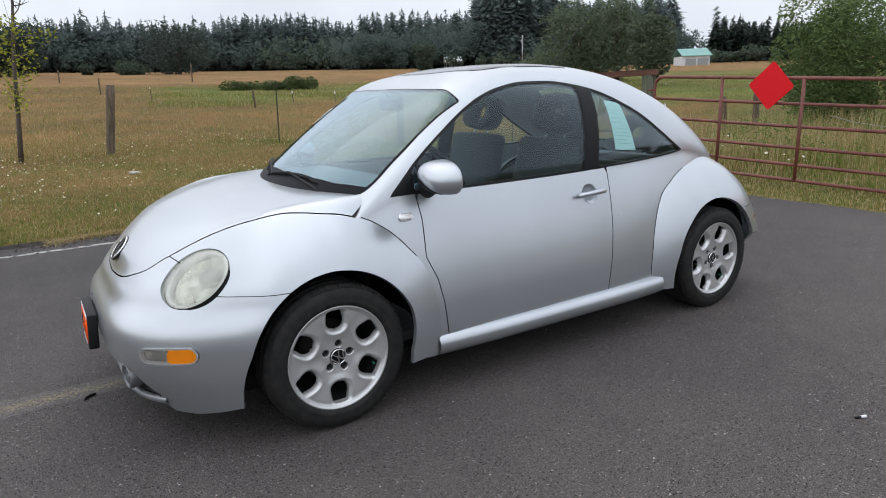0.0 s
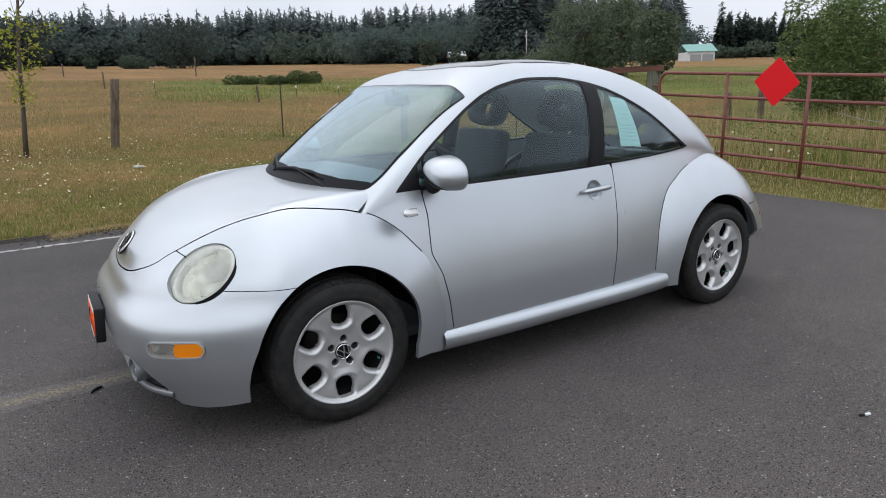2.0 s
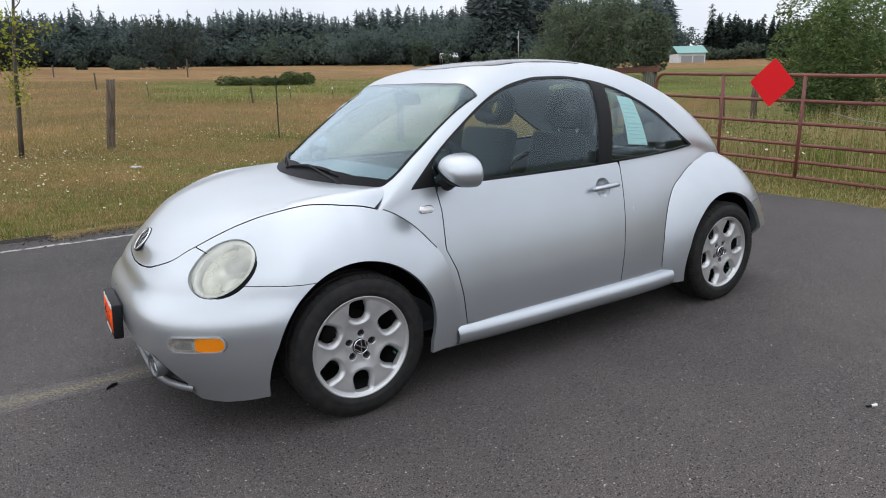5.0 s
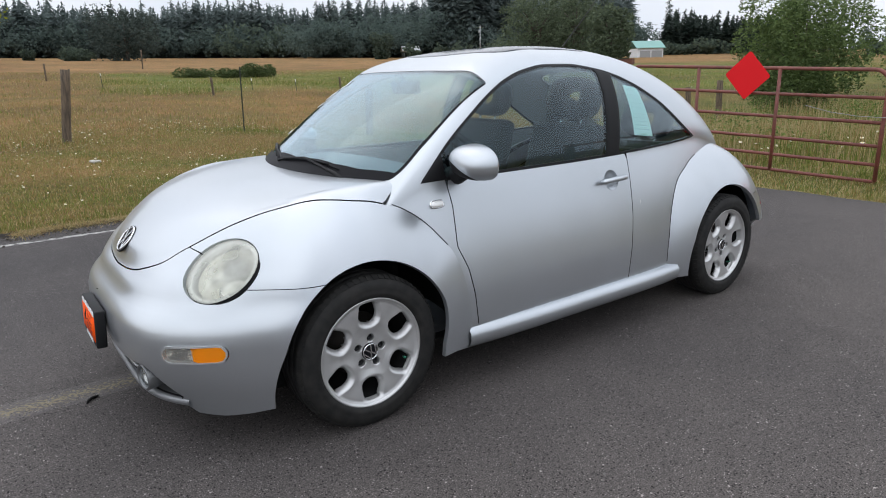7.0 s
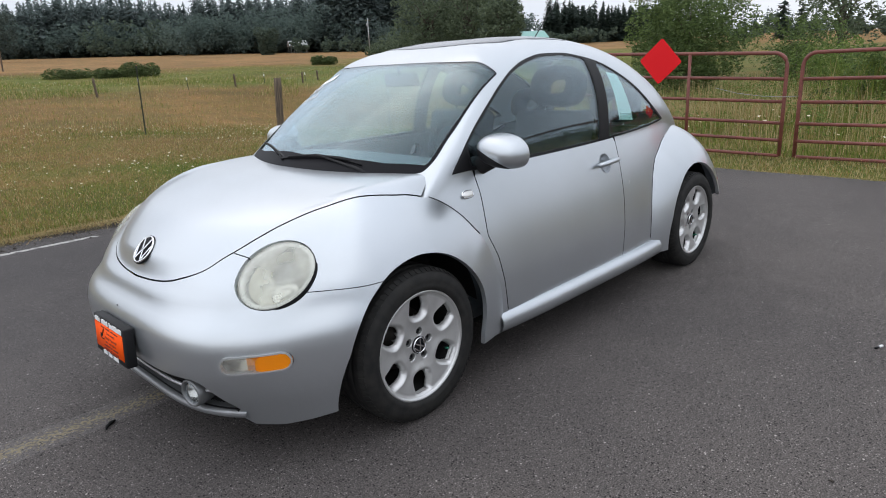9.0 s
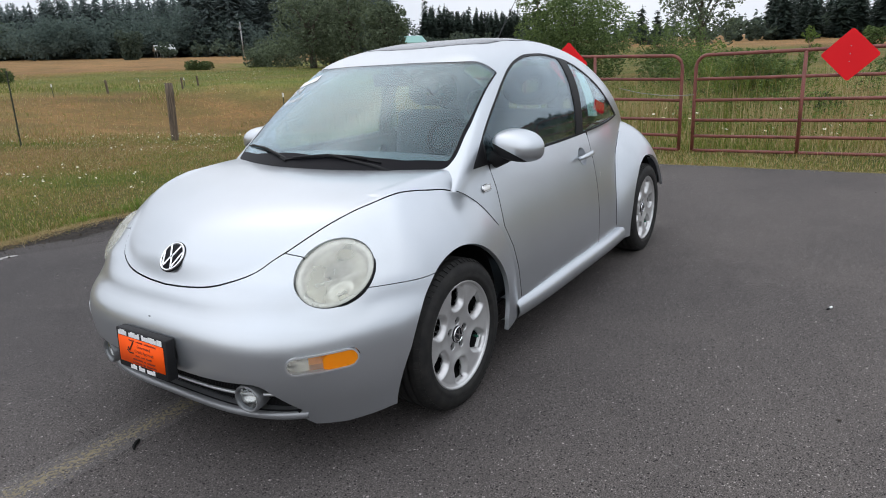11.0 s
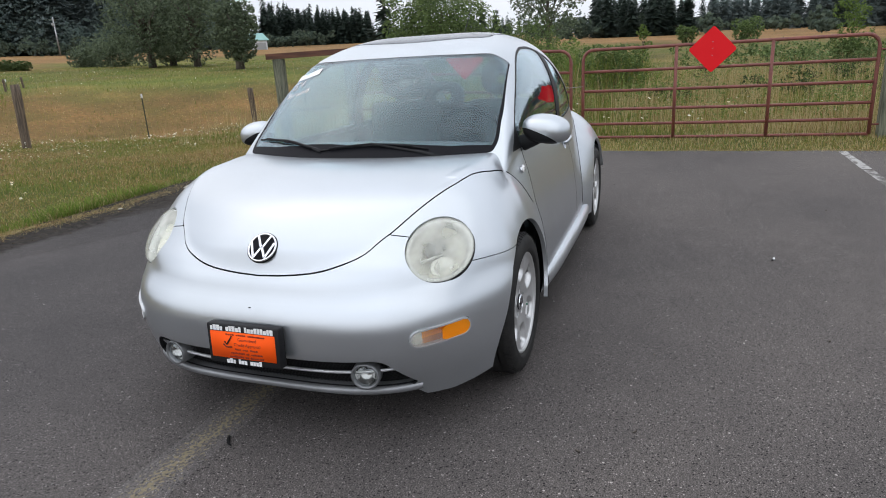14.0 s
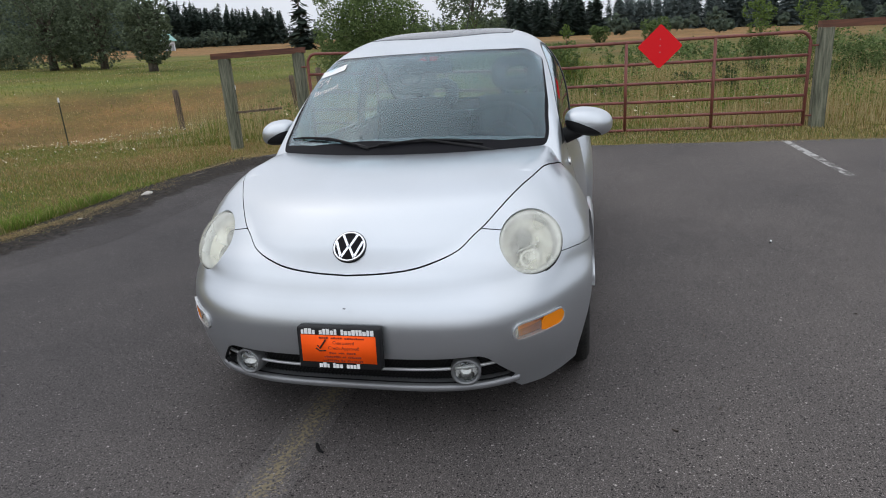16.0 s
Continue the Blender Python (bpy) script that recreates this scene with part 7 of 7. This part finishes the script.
def gate(y0, y1, z0, z1, t0, t1, x0, x1, uprights, label):
    """Tubular field gate from y0 to y1; z and t: heights of its lowest and topmost rail at both ends."""
    g_ = tagged(empty("field_gate", x0, y0, z0), label, "gate", "pair of field gates")
    at_ = lambda f, k: Vector(((x1 - x0) * f, (y1 - y0) * f, (z1 - z0) * f + (t0 + (t1 - t0) * f - (z0 + (z1 - z0) * f)) * k))
    c = 0.15 / (y1 - y0)
    loop = [at_(0, 0), at_(0, 0.5), at_(0, 0.87)]
    loop += [at_(c * (1 - math.cos(w)), 0.87 + 0.13 * math.sin(w)) for w in np.radians([15, 30, 45, 60, 75, 90])]
    loop += [at_(1 - c * (1 - math.cos(w)), 0.87 + 0.13 * math.sin(w)) for w in np.radians([90, 75, 60, 45, 30, 15])]
    loop += [at_(1, 0.87), at_(1, 0.5), at_(1, 0)]
    child("frame", tube_mesh("frame", loop, 0.024, gate_red, 10), g_)
    for k in (0.0, 0.155, 0.325, 0.535, 0.755):
        child("rail", tube_mesh("rail", [at_(0, k), at_(0.5, k) - Vector((0, 0, 0.004)), at_(1, k)], 0.021, gate_red, 8), g_)
    for f in uprights:
        child("upright", tube_mesh("upright", [at_(f, 0.0) + Vector((0.012, 0, 0)), at_(f, 1.0) + Vector((0.012, 0, -0.01))], 0.023, gate_red, 8), g_)
    for k in (0.1, 0.85):
        child("hinge", tube_mesh("hinge", [at_(1 if y1 > 2 else 0, k), at_(1 if y1 > 2 else 0, k) + Vector((0, 0.12 if y1 > 2 else -0.12, 0))], 0.014, gate_red, 6), g_)
    return g_


gate(-3.67, -0.13, 0.14, 0.04, 1.455, 1.32, -6.12, -6.16, (0.328, 0.65), "rust-red tubular steel field gate, closed")
gate(0.05, 3.82, 0.04, 0.04, 1.315, 1.32, -6.16, -6.20, (0.345, 0.67), "rust-red tubular steel field gate, closed, beside a post")
ch = [(-6.13, -1.0, 0.91), (-6.11, -0.7, 0.84), (-6.11, -0.4, 0.80), (-6.11, -0.13, 0.79), (-6.12, 0.05, 0.80)]
tagged(new("gate_chain", tube_mesh("gate_chain", ch, 0.004, galv, 5)), "thin steel chain tying the two gates together", "chain")


def diamond(y, z, x, half, turn, bolts):
    s = tagged(empty("diamond_sign", x, y, z), "plain red diamond sign fixed to the gate", "sign", "red diamond signs")
    bm = bmesh.new()
    side = half * math.sqrt(2)
    box_bm(-0.002, 0.002, -side / 2, side / 2, -side / 2, side / 2, bm=bm)
    rounded = [e for e in bm.edges if abs(e.verts[0].co.x - e.verts[1].co.x) > 0.001]
    bmesh.ops.bevel(bm, geom=rounded, offset=0.03, segments=4, affect="EDGES", profile=0.5)
    bmesh.ops.rotate(bm, verts=bm.verts[:], cent=(0, 0, 0), matrix=Matrix.Rotation(radians(45 + turn), 3, "X"))
    part("plate", bm, sign_red, s, smooth=False)
    for k in range(bolts):
        child("bolt", tube_mesh("bolt", [(0.002, 0.0, 0.10 - 0.09 * k), (0.008, 0.0, 0.10 - 0.09 * k)], 0.007, galv, 8), s)


diamond(-1.775, 1.285, -6.088, 0.315, -3, 0)
diamond(1.818, 1.238, -6.140, 0.315, -1, 3)


def post(x, y, tall, radius, mat, label, lean=(0, 0), square=False, name="fence_post"):
    z = float(ground_z(x, y))
    p = tagged(empty(name, x, y, z), label, "post")
    n_, V, F = 12, [], []
    rr = random.Random(int(x * 100) + int(y * 10))
    lv = np.linspace(-0.15, tall, 7)
    for h in lv:
        for k in range(n_):
            a = 2 * math.pi * (k + 0.5) / n_
            q = radius * (1 + rr.uniform(-0.05, 0.05))
            if square:
                q = min(radius / max(abs(math.cos(a)), abs(math.sin(a))), radius * 1.32)
            V.append((q * math.cos(a) + lean[0] * h, q * math.sin(a) + lean[1] * h, h + (rr.uniform(-0.012, 0.012) if h == lv[-1] else 0)))
    F = [(i * n_ + k, i * n_ + (k + 1) % n_, (i + 1) * n_ + (k + 1) % n_, (i + 1) * n_ + k) for i in range(6) for k in range(n_)]
    F.append(tuple(range(6 * n_, 7 * n_)))
    child("shaft", mesh("shaft", V, F, [mat], not square), p)
    return p


def steel_post(x, y, tall, label, lean=(0, 0), tip=True):
    z = float(ground_z(x, y))
    p = tagged(empty("steel_fence_post", x, y, z), label, "post")
    bm = bmesh.new()
    box_bm(-0.016, 0.016, -0.003, 0.003, -0.1, tall, bm=bm)
    box_bm(-0.003, 0.003, -0.003, 0.022, -0.1, tall, bm=bm)
    bmesh.ops.transform(bm, verts=bm.verts[:], matrix=Matrix(((1, 0, lean[0], 0), (0, 1, lean[1], 0), (0, 0, 1, 0), (0, 0, 0, 1))))
    part("shaft", bm, post_iron, p, smooth=False)
    if tip:
        bm = box_bm(-0.018, 0.018, -0.006, 0.024, tall - 0.12, tall + 0.003)
        bmesh.ops.transform(bm, verts=bm.verts[:], matrix=Matrix(((1, 0, lean[0], 0), (0, 1, lean[1], 0), (0, 0, 1, 0), (0, 0, 0, 1))))
        part("tip", bm, white_ink, p, "white painted tip", False)


post(0.76, -12.1, 1.42, 0.085, wood_brown, "weathered brown wooden fence post in the verge", (-0.13, 0.0))
steel_post(-3.17, -12.9, 1.55, "thin leaning steel fence post", (-0.02, 0.02), False)
post(-5.95, -11.6, 1.32, 0.09, wood_brown, "weathered brown wooden fence post", (-0.05, 0.0))
steel_post(-10.87, -13.1, 1.33, "thin steel fence post with a pale tip", (0.0, 0.0))
post(-14.5, -12.0, 1.25, 0.09, wood_brown, "short brown fence post in the pasture", (0.05, 0))
steel_post(-13.6, -9.4, 1.1, "steel fence post with a pale tip", (0.03, 0))
post(-14.0, -7.7, 1.1, 0.07, wood_brown, "leaning brown fence post in long grass", (0.14, 0))
post(-14.3, -7.0, 1.2, 0.08, wood_brown, "leaning brown fence post in long grass", (0.06, 0))
post(-5.80, -4.98, 1.47, 0.08, wood_grey, "square grey corner post of the fence", (0.0, 0), True)
post(-6.20, -3.86, 1.50, 0.08, wood_grey, "square grey gate post", (0, 0), True)
post(-6.24, 4.01, 1.36, 0.09, wood_grey, "square grey gate post beside the red gate", (0.0, 0), True)
post(-6.6, 6.7, 1.36, 0.085, wood_grey, "square grey fence post", (0, 0), True)


def board(a, b, high, thick, mat, label):
    a, b = Vector(a), Vector(b)
    d = (b - a).normalized()
    s = Vector((-d.y, d.x, 0)).normalized() * thick / 2
    up_ = Vector((0, 0, high / 2))
    V = [p + i * s + j * up_ for p in (a, b) for i, j in ((-1, -1), (1, -1), (1, 1), (-1, 1))]
    me = mesh("fence_board", V, [(3, 2, 1, 0), (4, 5, 6, 7), (0, 1, 5, 4), (1, 2, 6, 5), (2, 3, 7, 6), (3, 0, 4, 7)], [mat], False)
    tagged(new("fence_board", me), label, "fence board")


board((-5.73, -5.16, 1.505), (-6.24, -3.74, 1.525), 0.09, 0.14, wood_red, "red-brown board across the tops of two posts")
board((-5.80, -4.90, 0.60), (-6.05, -4.2, 0.62), 0.035, 0.035, wood_brown, "thin dark brace between two posts")
board((-6.24, 3.93, 1.40), (-6.62, 6.8, 1.385), 0.10, 0.14, wood_red, "red-brown board along the tops of the posts")
# rows of small posts far out in the field
for k, (x, y, tall, steel) in enumerate(((-15.1, -77.7, 2.1, 0), (-2.3, -45.0, 1.05, 0), (-3.65, -34.2, 0.75, 1), (-6.6, -26.0, 0.75, 0), (-2.0, -85.5, 1.4, 0),
                                        (-9.1, -28.0, 0.55, 1), (-10.9, -27.0, 0.55, 1), (-13.4, -27.2, 0.60, 0), (-15.5, -28.0, 0.50, 1),
                                        (-17.3, -27.2, 0.55, 0), (-18.3, -28.4, 0.45, 1), (-19.2, -28.5, 0.50, 0))):
    if steel:
        steel_post(x, y, tall, "small steel fence post out in the field", (0.05, 0.03))
    else:
        post(x, y, tall, 0.075 if tall > 1.3 else 0.05, wood_brown, "small brown fence post out in the field", (0.03 * (k % 4 - 1), 0.02))

# far buildings and a power pole
roof_teal = shader("teal_metal_roof", (0.20, 0.38, 0.34), 0.5, 0.2)
wall_white = shader("white_metal_siding", (0.62, 0.64, 0.66), 0.6)
paint(wall_white, grain(wall_white, 1.2, (0.55, 0.57, 0.58), (0.68, 0.70, 0.72), 0.3, 0.7))


def shed(name, deg, d, w, l, wall_h, ridge, roof_mat, label, turn=0.0, open_side=False):
    px, py = polar(deg, d)
    b = tagged(empty(name, px, py, float(ground_z(px, py)) - 0.2), label, "building")
    b.rotation_euler[2] = radians(deg + 90 + turn)
    if open_side:
        for x in (-w / 2, -w / 6, w / 6, w / 2):
            for y in (-l / 2, l / 2):
                part("leg", box_bm(x - 0.08, x + 0.08, y - 0.08, y + 0.08, 0, wall_h), galv, b, smooth=False)
    else:
        part("wall", box_bm(-w / 2, w / 2, -l / 2, l / 2, 0, wall_h), wall_white, b, smooth=False)
        for x in (-w / 4, w / 5):
            part("door", box_bm(x - 1.2, x + 1.2, l / 2, l / 2 + 0.05, 0, wall_h * 0.75), galv, b, "pale roller door", False)
            part("door", box_bm(x - 1.2, x + 1.2, -l / 2 - 0.05, -l / 2, 0, wall_h * 0.75), galv, b, "pale roller door", False)
    o = 0.4
    V = [(-w / 2 - o, -l / 2 - o, wall_h), (w / 2 + o, -l / 2 - o, wall_h), (w / 2 + o, 0, ridge), (-w / 2 - o, 0, ridge), (w / 2 + o, l / 2 + o, wall_h), (-w / 2 - o, l / 2 + o, wall_h)]
    V += [(x, y, z + 0.12) for x, y, z in V]
    F = [(0, 3, 2, 1), (3, 5, 4, 2), (6, 7, 8, 9), (9, 8, 10, 11), (0, 1, 7, 6), (5, 11, 10, 4), (1, 2, 8, 7), (2, 4, 10, 8), (0, 6, 9, 3), (3, 9, 11, 5)]
    child("roof", mesh("roof", V, F, [roof_mat], False), b)


shed("barn", -143.7, 160, 6.0, 5.5, 2.1, 3.7, roof_teal, "white barn with a teal metal roof behind trees", 22)
shed("canopy_shed", -124.0, 205, 4.6, 4, 2.1, 3.6, wall_white, "white open carport with a pale roof", 10, True)
px, py = polar(-130.0, 190)
pole = tagged(empty("utility_pole", px, py, float(ground_z(px, py))), "pale grey utility pole at the field's edge", "pole")
child("shaft", tube_mesh("shaft", [(0, 0, -0.3), (0, 0, 9.0)], [0.19, 0.14], galv, 8), pole)
part("crossarm", box_bm(-0.9, 0.9, -0.06, 0.06, 8.3, 8.45), wood_grey, pole, smooth=False)
part("transformer", box_bm(0.12, 0.5, -0.2, 0.2, 6.9, 7.7, 0.05), galv, pole)

# ---------- litter on the asphalt ----------
stone_grey = leaf_mat("grey_grit", (0.07, 0.068, 0.064), (0.30, 0.29, 0.27))
V, S = [], []
n = 4200
gx_, gy_ = rng.uniform(-5, 5.5, n), rng.uniform(-3.6, 4.5, n)
gx_[:700], gy_[:700] = rng.uniform(-5, 6, 700), -4.2 + np.abs(rng.normal(0, 0.12, 700)) - 0.1
for i in range(n):
    r_ = float(0.002 + 0.0062 * rng.random() ** 4)
    c = np.array([gx_[i], gy_[i], 0.0])
    a = rng.uniform(0, 6.28)
    base = [c + r_ * np.array([math.cos(a + k * 2.094) * rng.uniform(0.7, 1.3), math.sin(a + k * 2.094) * rng.uniform(0.7, 1.3), 0]) for k in range(3)]
    topv = c + np.array([0, 0, r_ * 0.9])
    for k in range(3):
        V += [base[k], base[(k + 1) % 3], topv]
        S.append(3)
tagged(new("loose_grit", fast_mesh("loose_grit", V, S, [stone_grey])), "loose grit and tiny stones on the asphalt", "grit", kind="stuff")
# crumbs of soil along the damp edge
V, S = [], []
for i in range(900):
    r_ = float(0.005 + 0.016 * rng.random() ** 2.5)
    c = np.array([rng.uniform(-4.8, 2.5), -4.22 + 0.16 * rng.normal() + 0.12, 0.004])
    a = rng.uniform(0, 6.28)
    base = [c + r_ * np.array([math.cos(a + k * 1.571) * rng.uniform(0.7, 1.3), math.sin(a + k * 1.571) * rng.uniform(0.7, 1.3), 0]) for k in range(4)]
    topv = c + np.array([rng.uniform(-0.3, 0.3) * r_, rng.uniform(-0.3, 0.3) * r_, r_ * 0.8])
    for k in range(4):
        V += [base[k], base[(k + 1) % 4], topv]
        S.append(3)
soil_lump = leaf_mat("dark_soil_crumb", (0.020, 0.017, 0.014), (0.085, 0.070, 0.052), 0.95, 0.0)
tagged(new("soil_crumbs", fast_mesh("soil_crumbs", V, S, [soil_lump])), "crumbs of dark soil along the asphalt edge", "soil", kind="stuff")
twig_pts = [(2.115, -0.135, 0.006), (2.135, -0.122, 0.009), (2.155, -0.108, 0.007), (2.165, -0.088, 0.005)]
tagged(new("twig", tube_mesh("twig", twig_pts, [0.005, 0.007, 0.006, 0.003], dark_well, 6)), "short dark twig lying on the asphalt", "twig")
butt = tagged(empty("cigarette_stub", -0.52, 2.06, 0.0), "half white half black stub lying on the asphalt", "litter")
child("paper_end", tube_mesh("paper_end", [(0, 0, 0.006), (-0.026, 0.009, 0.006)], 0.006, white_ink, 8), butt)
child("burnt_end", tube_mesh("burnt_end", [(0, 0, 0.006), (0.022, -0.009, 0.005)], 0.0055, black_plastic, 8), butt)
for k, (x, y) in enumerate(((0.70, 2.165), (1.685, 1.36), (1.86, 1.175), (1.03, 1.40), (-1.9, 2.6), (0.35, 2.75))):
    rr = random.Random(k)
    pts = [(x, y, 0.006), (x + rr.uniform(-0.008, 0.008), y + rr.uniform(-0.008, 0.008), 0.007), (x + rr.uniform(-0.014, 0.014), y + rr.uniform(-0.014, 0.014), 0.004)]
    tagged(new("leaf_scrap", tube_mesh("leaf_scrap", pts, [0.003, 0.005, 0.002], bark, 5)), "small dark leaf scrap on the asphalt", "litter")
for x, y, s_ in ((0.75, -9.0, 0.075), (-2.3, -4.15, 0.055), (-1.2, -4.1, 0.025)):
    bm = bmesh.new()
    bmesh.ops.create_icosphere(bm, subdivisions=2, radius=s_)
    for v in bm.verts:
        v.co = Vector((v.co.x * 1.3, v.co.y, v.co.z * 0.40)) * (1 + 0.5 * noise.noise(v.co * 22))
    r_ob = empty("pale_rock", x, y, (float(ground_z(x, y)) if y < -5 else 0.0) + s_ * 0.25)
    tagged(r_ob, "pale flat rock lying in the grass", "rock")
    part("stone", bm, shader("pale_rock", (0.44, 0.42, 0.38), 0.9), r_ob)
